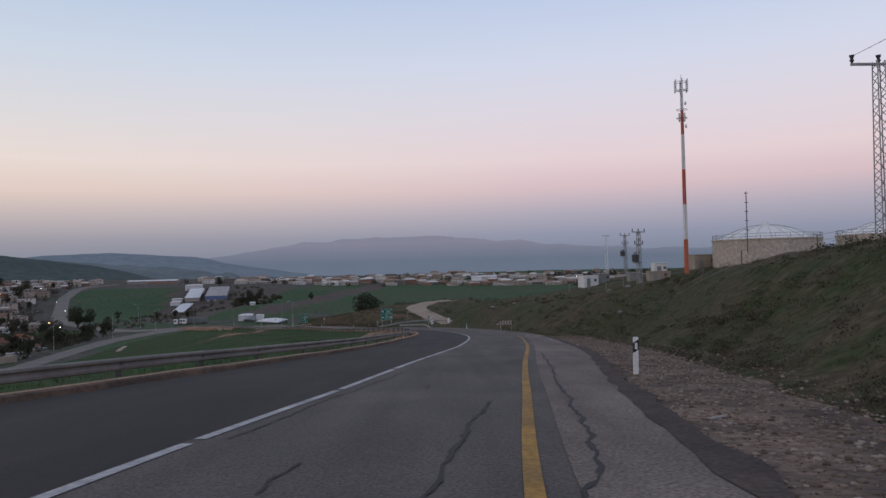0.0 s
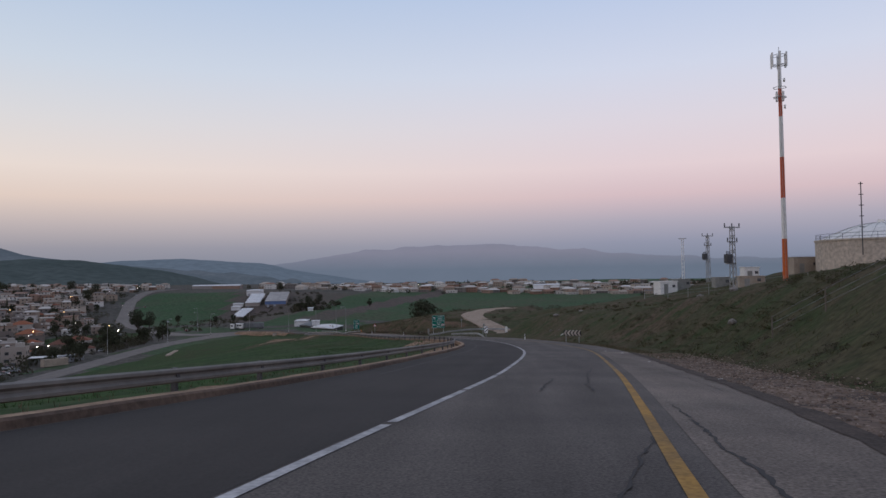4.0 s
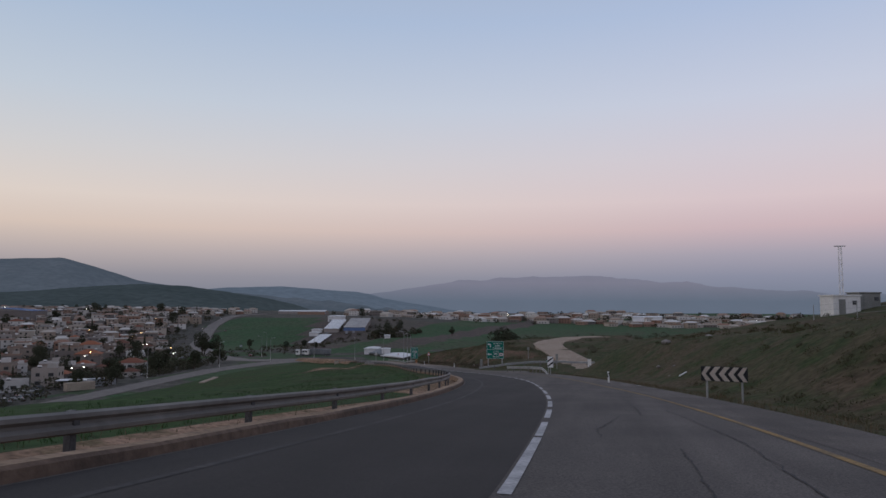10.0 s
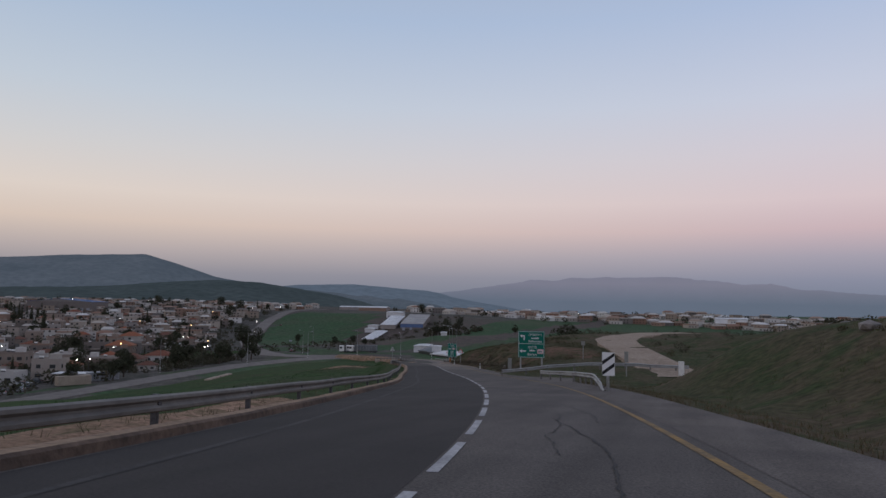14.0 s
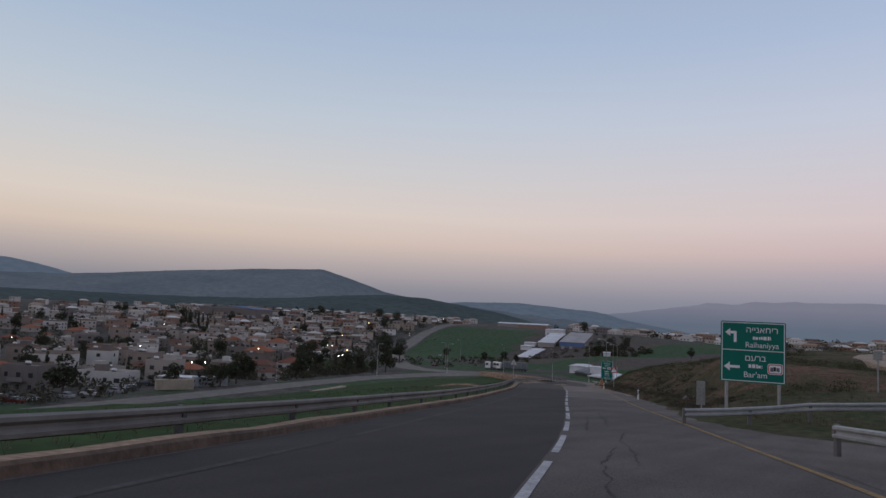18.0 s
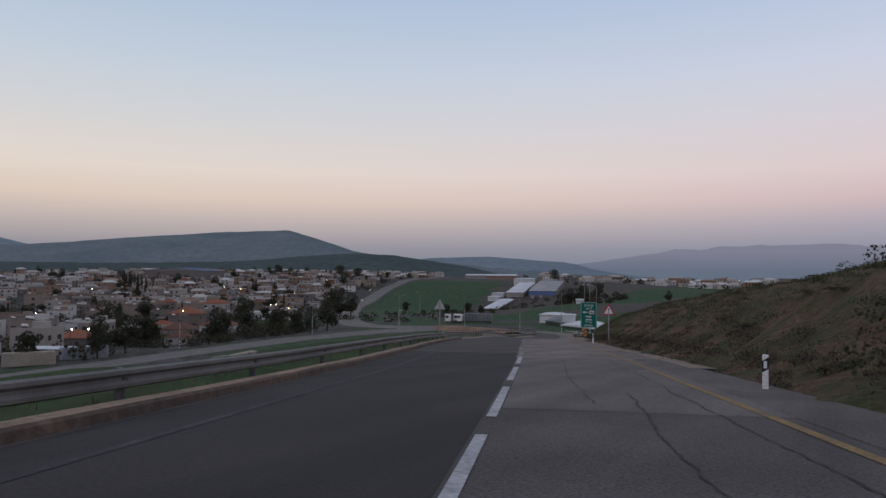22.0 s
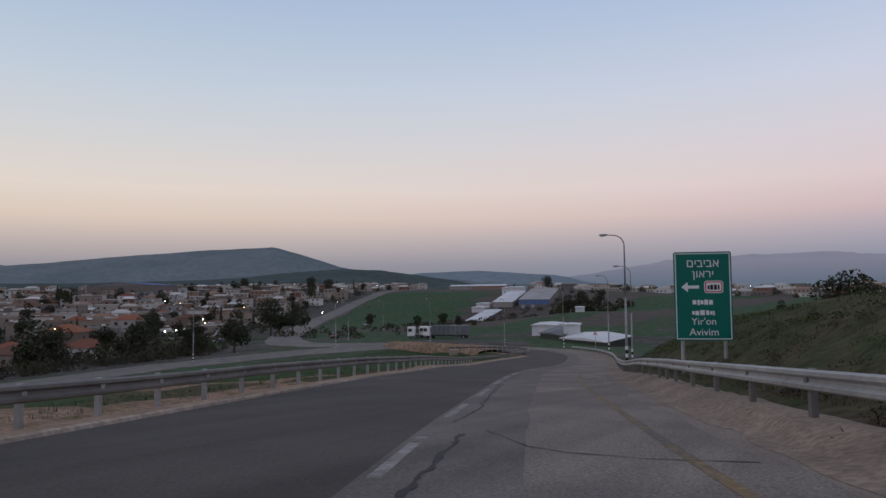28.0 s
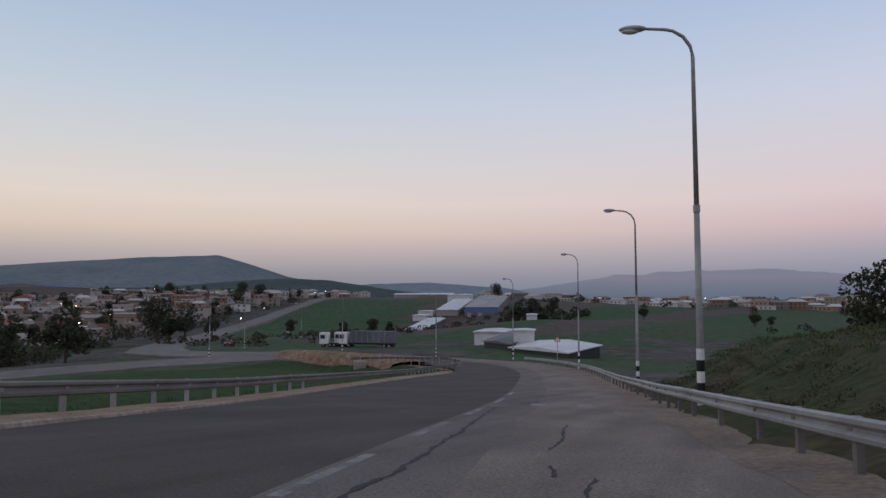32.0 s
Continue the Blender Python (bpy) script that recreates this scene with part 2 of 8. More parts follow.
M = {
    "asphalt_old": material("asphalt_old", (0.116, 0.1, 0.09), 0.9, other=(0.084, 0.073, 0.067), scale=0.35, amount=0.9, grain=32, grain_amount=0.42, bump=0.25, bump_scale=70, streak=0.2),
    "asphalt_pale": material("asphalt_pale", (0.23, 0.19, 0.16), 0.92, other=(0.158, 0.132, 0.113), scale=0.3, amount=0.9, grain=28, grain_amount=0.4, bump=0.25, bump_scale=110, streak=0.2),
    "shoulder": material("shoulder", (0.195, 0.16, 0.135), 0.92, other=(0.13, 0.108, 0.093), scale=0.4, amount=0.9, grain=26, grain_amount=0.45, bump=0.3, bump_scale=90, streak=0.2),
    "shoulder_grey": material("shoulder_grey", (0.148, 0.126, 0.11), 0.92, other=(0.1, 0.086, 0.077), scale=0.4, amount=0.9, grain=26, grain_amount=0.4, bump=0.3, bump_scale=90, streak=0.2),
    "yellow_dull": material("yellow_dull", (0.31, 0.19, 0.065), 0.85, other=(0.17, 0.122, 0.068), scale=1.1, amount=0.9, grain=14, grain_amount=0.3),
    "asphalt_dark": material("asphalt_dark", (0.04, 0.0345, 0.0325), 0.88, other=(0.027, 0.0235, 0.0225), scale=0.3, amount=0.8, grain=25, grain_amount=0.25, bump=0.12, bump_scale=110, streak=0.2),
    # lower oncoming lane: its grey is darkened further for shading by the windscreen
    "asphalt_mid": material("asphalt_mid", (0.08, 0.069, 0.061), 0.9, other=(0.057, 0.049, 0.044), scale=0.3, amount=0.9, grain=25, grain_amount=0.26, bump=0.12, bump_scale=110, streak=0.2),
    "asphalt_worn": material("asphalt_worn", (0.172, 0.147, 0.13), 0.9, other=(0.126, 0.109, 0.098), scale=0.4, amount=0.9, grain=28, grain_amount=0.35, bump=0.2, bump_scale=90, streak=0.2),
    "asphalt_dusty": material("asphalt_dusty", (0.25, 0.2, 0.164), 0.94, other=(0.178, 0.145, 0.122), scale=0.5, amount=0.9, grain=24, grain_amount=0.3, bump=0.2, bump_scale=90, streak=0.15),
    "asphalt_far": material("asphalt_far", (0.19, 0.168, 0.152), 0.9, other=(0.14, 0.124, 0.112), scale=0.06, amount=0.7, grain=0.5, grain_amount=0.2),
    "gravel": material("gravel", (0.21, 0.147, 0.11), 0.95, other=(0.06, 0.044, 0.035), scale=0.8, amount=1.0, grain=7, grain_amount=0.45, bump=0.9, bump_scale=14),
    "stone": material("stone", (0.3, 0.27, 0.25), 0.9, other=(0.13, 0.115, 0.1), scale=3, per_object=0.3, bump=0.4, bump_scale=9),
    "sand": material("sand", (0.36, 0.25, 0.17), 0.95, other=(0.24, 0.165, 0.11), scale=0.7, amount=0.9, grain=8, grain_amount=0.3, bump=0.5, bump_scale=20),
    "kerb": material("kerb", (0.16, 0.105, 0.075), 0.9, other=(0.08, 0.056, 0.044), scale=0.5, amount=0.9, grain=6, grain_amount=0.3, bump=0.5, bump_scale=20),
    "white_line": material("white_line", (0.5, 0.49, 0.49), 0.8, other=(0.26, 0.255, 0.26), scale=1.3, amount=0.8, grain=14, grain_amount=0.25),
    "ghost_line": material("ghost_line", (0.06, 0.055, 0.054), 0.85, other=(0.033, 0.03, 0.03), scale=0.9, amount=1.0, grain=9, grain_amount=0.3),
    "worn_line": material("worn_line", (0.31, 0.285, 0.265), 0.85, other=(0.16, 0.14, 0.128), scale=1.1, amount=1.0, grain=10, grain_amount=0.3),
    "yellow_line": material("yellow_line", (0.4, 0.22, 0.05), 0.85, other=(0.2, 0.125, 0.05), scale=1.1, amount=0.8, grain=14, grain_amount=0.25),
    "yellow_worn": material("yellow_worn", (0.23, 0.155, 0.075), 0.85, other=(0.135, 0.112, 0.09), scale=1.1, amount=1.0, grain=10, grain_amount=0.3),
    "tar": material("tar", (0.02, 0.019, 0.02), 0.7, scale=2, amount=0.3),
    "zinc": material("zinc", (0.4, 0.4, 0.39), 0.55, 0.35, other=(0.27, 0.265, 0.26), scale=0.7, amount=0.8, grain=5, grain_amount=0.12, per_object=0.06),
    "zinc_rail": material("zinc_rail", (0.21, 0.195, 0.18), 0.65, 0.15, other=(0.13, 0.12, 0.112), scale=0.5, amount=0.8, grain=4, grain_amount=0.15),
    "steel_dark": material("steel_dark", (0.1, 0.1, 0.105), 0.6, 0.4, scale=1),
    "white_paint": material("white_paint", (0.84, 0.82, 0.79), 0.6, other=(0.68, 0.66, 0.62), scale=1.5, amount=0.5),
    "black_paint": material("black_paint", (0.02, 0.02, 0.022), 0.6, scale=2),
    "red_paint": material("red_paint", (0.6, 0.12, 0.055), 0.7, other=(0.5, 0.1, 0.05), scale=0.4, amount=0.6),
    "orange_paint": material("orange_paint", (0.6, 0.13, 0.03), 0.6, other=(0.45, 0.1, 0.03), scale=0.3, amount=0.6),
    "sign_green": material("sign_green", (0.0, 0.16, 0.115), 0.45, other=(0.0, 0.13, 0.095), scale=0.8, amount=0.6, grain_amount=0.05),
    "sign_white": material("sign_white", (0.8, 0.8, 0.8), 0.5, scale=1, amount=0.1, grain_amount=0.05),
    "sign_red": material("sign_red", (0.6, 0.03, 0.03), 0.5, scale=1, amount=0.2),
    "sign_back": material("sign_back", (0.33, 0.33, 0.31), 0.5, 0.5, scale=1.2, amount=0.4),
    "concrete": material("concrete", (0.55, 0.47, 0.39), 0.9, other=(0.46, 0.39, 0.32), scale=0.15, amount=0.8, grain=2, bump=0.2, bump_scale=8),
    "pebble": material("pebble", (0.24, 0.19, 0.155), 0.95, other=(0.11, 0.085, 0.07), scale=4, amount=0.9, grain=20, grain_amount=0.4),
}


# ---- mesh helpers ----
def mesh_of(bm, name):
    me = bpy.data.meshes.new(name)
    bm.to_mesh(me)
    bm.free()
    return me


def part(name, bm, mat, parent=None, label="", smooth=False):
    """Links a bmesh (or a mesh) as one object under a thing or a part."""
    me = bm if isinstance(bm, bpy.types.Mesh) else mesh_of(bm, name)
    if mat and not me.materials:
        for k in mat if isinstance(mat, (list, tuple)) else [mat]:
            me.materials.append(M[k])
    if smooth:
        me.shade_smooth()
    ob = new(name, me)
    ob.parent = parent
    return tagged(ob, label)


def thing(name, label, category, group="", m=None, kind=""):
    e = tagged(new(name), label, category, group, kind)
    e.empty_display_size = 0.3
    if m is not None:
        e.matrix_world = m
    return e


def from_grid(rows, close=False, name="strip"):
    """A mesh through rows of points, all of one length."""
    n = len(rows[0])
    verts = [tuple(p) for r in rows for p in r]
    faces = []
    for i in range(len(rows) - 1):
        for j in range(n if close else n - 1):
            k = (j + 1) % n
            faces.append((i * n + j, i * n + k, (i + 1) * n + k, (i + 1) * n + j))
    me = bpy.data.meshes.new(name)
    me.from_pydata(verts, [], faces)
    return me


def box(bm, x0, y0, z0, x1, y1, z1, m=None, bevel=0.0):
    vs = [bm.verts.new((x, y, z)) for x in (x0, x1) for y in (y0, y1) for z in (z0, z1)]
    fs = [bm.faces.new([vs[i] for i in f]) for f in ((0, 1, 3, 2), (4, 6, 7, 5), (0, 4, 5, 1), (2, 3, 7, 6), (0, 2, 6, 4), (1, 5, 7, 3))]
    if bevel:
        es = list({e for f in fs for e in f.edges})
        r = bmesh.ops.bevel(bm, geom=es, offset=bevel, segments=2, affect="EDGES", profile=0.5)
        vs = list({v for f in r["faces"] for v in f.verts} | {v for v in vs if v.is_valid})
    if m is not None:
        bmesh.ops.transform(bm, matrix=m, verts=vs)
    return bm


def boxed(*a, m=None, bevel=0.0):
    return box(bmesh.new(), *a, m=m, bevel=bevel)


def tube(bm, pts, radii, n=8, caps=True):
    """A round bar through points; radii one number or one for each point."""
    pts = [Vector(p) for p in pts]
    if not hasattr(radii, "__len__"):
        radii = [radii] * len(pts)
    rings = []
    ref = Vector((0, 0, 1))
    for i, p in enumerate(pts):
        d = (pts[min(i + 1, len(pts) - 1)] - pts[max(i - 1, 0)]).normalized()
        a = d.cross(ref if abs(d.dot(ref)) < 0.95 else Vector((0, 1, 0))).normalized()
        b = d.cross(a)
        rings.append([bm.verts.new(p + (a * math.cos(q) + b * math.sin(q)) * radii[i]) for q in (2 * math.pi * k / n for k in range(n))])
    for r, s in zip(rings, rings[1:]):
        for k in range(n):
            bm.faces.new((r[k], r[(k + 1) % n], s[(k + 1) % n], s[k]))
    if caps:
        bm.faces.new(rings[0])
        bm.faces.new(list(reversed(rings[-1])))
    bmesh.ops.recalc_face_normals(bm, faces=bm.faces[:]) if len(bm.faces) < 400 else None
    return bm


# ---- the road's line: where a wheel-track of the right-hand lane runs, 1.3 m under the eye ----
LINE = np.array([(0.0, -30.0, 5.0), (-0.9, -14.0, 3.65), (-1.5, 0.0, 2.51), (-0.72, 14.0, 1.34), (0.22, 28.0, 0.17), (1.05, 42.0, -1.06), (1.6, 56.0, -2.23), (1.85, 70.0, -3.38),
                 (1.5, 83.9, -4.50), (0.1, 97.9, -5.58), (-2.2, 111.7, -6.68), (-5.5, 125.3, -7.8), (-9.5, 138.7, -8.94), (-14.2, 151.9, -10.08),
                 (-19.2, 165.0, -11.18), (-24.2, 178.0, -12.18), (-29.1, 191.2, -13.11), (-34.2, 204.2, -13.98), (-39.6, 217.1, -14.93),
                 (-44.8, 230.1, -15.97), (-49.9, 243.1, -17.08), (-54.9, 256.2, -18.20), (-59.5, 269.4, -19.38), (-63.8, 282.8, -20.63)])
LINE = np.vstack([LINE, [(-68.0, 297.0, -21.9), (-72.4, 312.0, -23.2), (-77.3, 328.0, -24.5), (-82.8, 345.0, -25.6), (-89.5, 361.0, -26.6), (-97.5, 375.0, -27.5), (-108.5, 387.0, -28.3), (-124.0, 395.5, -28.9), (-143.0, 400.0, -29.2)]])
LINE[:, 2] -= 1.3
STEP = np.r_[0, np.cumsum(np.hypot(np.diff(LINE[:, 0]), np.diff(LINE[:, 1])))]
STEP -= STEP[2]


def ramp(x, a, b):
    k = min(max((x - a) / (b - a), 0.0), 1.0)
    return k * k * (3 - 2 * k)


def spline(s, a):
    """Catmull-Rom through column a of LINE."""
    s = min(max(s, STEP[0]), STEP[-1] - 1e-6)
    i = int(np.searchsorted(STEP, s, side="right")) - 1
    k = (s - STEP[i]) / (STEP[i + 1] - STEP[i])
    p = [LINE[min(max(i + d, 0), len(LINE) - 1), a] for d in (-1, 0, 1, 2)]
    return 0.5 * (2 * p[1] + (p[2] - p[0]) * k + (2 * p[0] - 5 * p[1] + 4 * p[2] - p[3]) * k * k + (3 * p[1] - p[0] - 3 * p[2] + p[3]) * k ** 3)


def at(s, l, up=0.0):
    """The place at station s, l metres to the right of the line, on the road's surface."""
    x, y, z = (spline(s, a) for a in range(3))
    dx, dy = (spline(s + 1.0, a) - spline(s - 1.0, a) for a in (0, 1))
    d = math.hypot(dx, dy) or 1.0
    return Vector((x + dy / d * l, y - dx / d * l, z + up + CROSS(s) * max(-l, 0.0)))


def CROSS(s):
    """Crossfall: towards the junction the road's left side is banked up."""
    return 0.033 * ramp(s, 262, 286) * (1 - ramp(s, 294, 322))


def table(*pairs):
    xs, ys = zip(*pairs)
    return lambda s: float(np.interp(s, xs, ys))


def eased(f, w=8.0):
    return lambda s: sum(f(s + d * w / 2) for d in (-2, -1, 0, 1, 2)) / 5


WHITE = eased(table((-30, -4.1), (5, -3.48), (8, -3.18), (12, -2.93), (16, -2.75), (20, -2.55), (24, -2.4), (29, -2.15), (34, -1.65), (40, -1.57), (46, -1.4), (53, -1.12), (60, -1.0), (68, -1.06), (77, -1.4), (90, -1.47), (100, -1.53),
                    (120, -1.2), (135, -1.02), (150, -0.76), (157, -0.5), (163, -0.38), (172, -0.42), (182, -0.56), (192, -0.87), (205, -0.97), (229, -0.93), (245, -1.3), (265, -1.8), (275, -1.9), (281, -2.06), (285, -2.32), (291, -2.5), (298, -2.62), (308, -2.45), (325, -1.6), (420, -1.5)), 6)
YELLOW = eased(table((-30, -0.6), (5, 0.43), (8, 0.55), (12, 0.72), (16, 0.92), (20, 1.08), (24, 1.25), (29, 1.55), (34, 1.98), (40, 2.2), (46, 2.5), (56, 3.05), (64, 3.4), (71, 3.5), (80, 3.0), (90, 2.78), (100, 2.25), (108, 2.2),
                     (120, 2.6), (131, 3.25), (141, 3.7), (150, 4.1), (160, 4.0), (172, 3.95), (183, 3.55), (193, 3.15), (206, 2.82), (216, 2.78), (228, 2.78), (238, 2.65), (250, 2.2), (262, 1.7), (272, 1.5), (280, 1.05), (300, 0.9), (420, 1.0)), 6)
KERB_LINE = eased(table((-30, -9.7), (7, -9.0), (12, -8.65), (15.5, -8.3), (19, -7.7), (23, -7.25), (27, -6.95), (31, -6.65), (36, -6.5), (44, -6.3), (51, -6.75), (60, -6.4), (75, -6.4), (100, -6.1), (130, -6.5), (141, -6.3), (150, -5.85), (158, -6.05), (165, -6.2), (173, -6.0), (180, -5.55), (185, -5.6), (193, -6.0), (202, -5.9), (212, -5.6), (228, -6.2), (243, -6.9), (262, -7.4),
                   (272, -7.7), (284, -7.4), (290, -7.6), (297, -8.5), (312, -9.7), (331, -10.9), (344, -10.1), (355, -8.4), (364, -6.8), (374, -8.5), (420, -11)), 8)
def KERB(s):
    return KERB_LINE(s) * (1 - 0.065 * ramp(s, 40, 70) * (1 - ramp(s, 200, 218)) - 0.062 * ramp(s, 254, 280) * (1 - ramp(s, 325, 345)))


EDGE = eased(table((-30, 1.2), (0, 1.9), (5, 2.1), (9, 2.25), (13, 2.5), (18, 3.0), (22, 3.4), (28, 4.0), (34, 4.3), (40, 4.5), (46, 4.7), (56, 5.25), (75, 5.4), (100, 4.5), (120, 5.0), (140, 6.4), (155, 6.6), (160, 8.4), (165, 9.8), (170.5, 9.4), (174, 5.2), (180, 5.3), (190, 5.3), (203, 4.5), (208, 4.25), (215, 4.1), (226, 3.95), (233, 4.25), (245, 4.3), (252, 3.9), (258, 3.45), (265, 3.25), (272, 3.2), (290, 3.1), (303, 3.0), (320, 3.2), (345, 3.8), (420, 4.5)), 5)


# ---- the lie of the land ----
NEAR = [(25, 30, 3.9), (28, 57, 2.2), (35, 87, 0.5), (60, 60, 5.5), (64, 155, 1.8), (90, 110, 4), (37, 132, -3.6), (38, 170, -2.6), (16, 149, -5.6), (13, 200, -8.5),
        (5, 190, -11.6), (-19, 204, -12.0), (-24, 219, -12.3), (-30, 235, -13.2), (-34, 244, -14.0), (-24, 236, -12.0), (-40, 268, -16.4), (-48, 294, -18.6), (-61, 314, -21.8), (-66, 325, -22.9), (-55, 327, -22.4), (-70, 339, -25.6),
        (-69, 350, -27), (-143, 202, -30), (-150, 290, -30), (-153, 358, -30), (-75, 60, -13), (-85, 150, -20), (-105, 250, -26.5), (20, 300, -25), (10, -30, 5), (-40, -30, -2), (-90, -40, -16)]
FAR = [(0, 420, -34), (150, 260, -14), (170, 600, -34), (400, 300, -12), (-220, 440, -32.1), (-170, 460, -31.8), (-84, 392, -29.8),
       (-228, 602, -36.6), (-197, 616, -30), (-206, 648, -27.4), (-226, 716, -20.5), (-238, 660, -28.4), (-246, 694, -24.6), (-254, 728, -20.6), (-233, 644, -31.6), (-178, 585, -31), (-152, 560, -26.8), (-250, 800, -15.8), (-370, 915, -15.5), (-118, 430, -30.6), (-98, 416, -30.9), (-303, 556, -33.5), (-351, 651, -28.6), (-381, 712, -24.2), (-400, 775, -17.2), (-411, 830, -15.3), (-240, 310, -33.5), (-217, 350, -33.6), (-258, 384, -34.6), (-400, 420, -30), (-600, 620, -17), (-300, 150, -34), (-700, 200, -24),
       (0, 1120, -18), (0, 880, -28), (150, 870, -29), (-130, 870, -24.5), (260, 880, -29), (300, 1250, -17), (-200, 1300, -22), (-650, 1100, -12), (1000, 900, -22), (1200, -200, 0), (-1200, 600, -10), (-600, -600, -20), (600, -700, 10), (-100, 650, -29)]
KNOTS = np.array(NEAR + FAR, float)


def kernel(d):
    return np.sqrt(d * d + 9.0)


_d = np.hypot(KNOTS[:, None, 0] - KNOTS[None, :, 0], KNOTS[:, None, 1] - KNOTS[None, :, 1])
_n = len(KNOTS)
_a = np.zeros((_n + 3, _n + 3))
_a[:_n, :_n] = kernel(_d)
_a[:_n, _n] = _a[_n, :_n] = 1
_a[:_n, _n + 1:] = KNOTS[:, :2] / 1000
_a[_n + 1:, :_n] = KNOTS[:, :2].T / 1000
WEIGHTS = np.linalg.solve(_a, np.r_[KNOTS[:, 2], 0, 0, 0])
SAMPLES = [(s, at(s, 0)) for s in np.arange(-30, STEP[-1], 2.0)]
SXY = np.array([(p.x, p.y) for _, p in SAMPLES])


def station(x, y):
    """Station and offset from the road's line of a place."""
    d = np.hypot(SXY[:, 0] - x, SXY[:, 1] - y)
    i = int(np.argmin(d))
    s = SAMPLES[i][0]
    for _ in range(3):
        p, q = at(s, 0), at(s + 0.5, 0)
        u = (q - p).to_2d().normalized()
        s += (Vector((x, y)) - p.to_2d()).dot(u)
    s = min(max(s, -30), STEP[-1])
    p, q = at(s, 0), at(s + 0.5, 0)
    u = (q - p).to_2d()
    v = Vector((x, y)) - p.to_2d()
    return s, math.copysign(v.length, -(u.x * v.y - u.y * v.x))


LANES = []      # other roads: lists of (x, y, z, half width)


def open_land(x, y):
    d = np.hypot(KNOTS[:, 0] - x, KNOTS[:, 1] - y)
    z = float(kernel(d) @ WEIGHTS[:_n] + WEIGHTS[_n] + (x * WEIGHTS[_n + 1] + y * WEIGHTS[_n + 2]) / 1000)
    r = math.hypot(x + 30, y - 200)
    z = max(min(z, 14), -40) if r < 1500 else z
    return z * (1 - ramp(r, 1300, 2200)) + -70 * ramp(r, 1300, 2200)


def land(x, y, drop=True):
    """Height of the ground."""
    z = open_land(x, y)
    if -160 < x < 70 and -40 < y < 420:
        s, l = station(x, y)
        if abs(l) < 60:
            k, e = KERB(s), EDGE(s)
            zr = spline(s, 2) + (CROSS(s) * -max(l, k) if l < 0 else 0.0)
            if l < k:
                d = k - l
                zl = zr - 0.3 + 0.36 * ramp(d, 0.5, 2.3) - 1.5 * ramp(d, 2.4, 7.0)
                w = 1 - ramp(d, 3.0, 26.0)
                z = z * (1 - w) + zl * w
                z = min(z, zr - 0.1) if d > 2 else z
            elif l > e:
                d = l - e
                zl = zr - 0.12 - 0.45 * ramp(d, 1.5, 3.6) + 0.3 * ramp(d, 4.0, 9.0)
                steep = ramp(s, 180, 200) * (1 - ramp(s, 332, 350))
                w = 1 - ramp(d, 3.2 - 2.4 * steep, 13.0 - 6.0 * steep)
                zl += 0.35 * steep * ramp(d, 0.6, 1.6)
                z = z * (1 - w) + zl * w
            else:
                z = zr - 0.25
    for way in LANES:
        if min(p[0] for p in way) - 30 < x < max(p[0] for p in way) + 30 and min(p[1] for p in way) - 30 < y < max(p[1] for p in way) + 30:
            best = None
            for a, b in zip(way, way[1:]):
                ux, uy = b[0] - a[0], b[1] - a[1]
                k = min(max(((x - a[0]) * ux + (y - a[1]) * uy) / (ux * ux + uy * uy), 0), 1)
                d = math.hypot(x - a[0] - k * ux, y - a[1] - k * uy)
                if best is None or d < best[0]:
                    best = (d, a[2] + k * (b[2] - a[2]), a[3] + k * (b[3] - a[3]))
            f = ramp(y, 440, 540)
            w = 1 - ramp(best[0], best[2] + 4.5 + 10 * f, best[2] + 16 + 22 * f)
            z = z * (1 - w) + (best[1] - (0.2 if best[0] < best[2] else 0.1) - 0.7 * f) * w
    return z


# ---- ground ----
LANES.append([(-138, 150, -29.7, 4.5), (-143, 200, -30.0, 4.5), (-149, 250, -30.2, 4.5), (-155, 295, -30.3, 4.5), (-159, 335, -30.4, 5), (-156, 368, -30.5, 6), (-145, 398, -30.45, 8)])
LANES.append([(-141, 400, -30.45, 6.5), (-154, 394, -30.5, 6.5), (-166, 391, -30.65, 6.5), (-180, 395, -30.9, 6.5), (-195, 409, -31.3, 5.5), (-219, 438, -32.1, 5.2), (-245, 473, -32.9, 5.2), (-272, 511, -33.4, 5.2), (-303, 556, -33.4, 5.4),
              (-323, 597, -31.4, 5.4), (-351, 651, -28.4, 5.4), (-381, 712, -24.0, 5.4), (-393, 750, -19.9, 5.4), (-400, 775, -17.0, 5.4), (-408, 805, -15.6, 5.4), (-412, 840, -15.0, 5.4), (-408, 890, -14.6, 5.4)])
TRACK = [(-0.3, 170.6, -12.2, 2.7), (-2.9, 181.5, -11.8, 2.7), (-5.6, 192, -11.35, 2.7), (-8.2, 203, -11.0, 2.8), (-9.6, 213, -10.85, 3.0), (-9.2, 226, -10.8, 3.0), (-5.4, 243, -10.8, 2.8), (3, 256, -10.9, 2.6)]
LANES.append(TRACK)


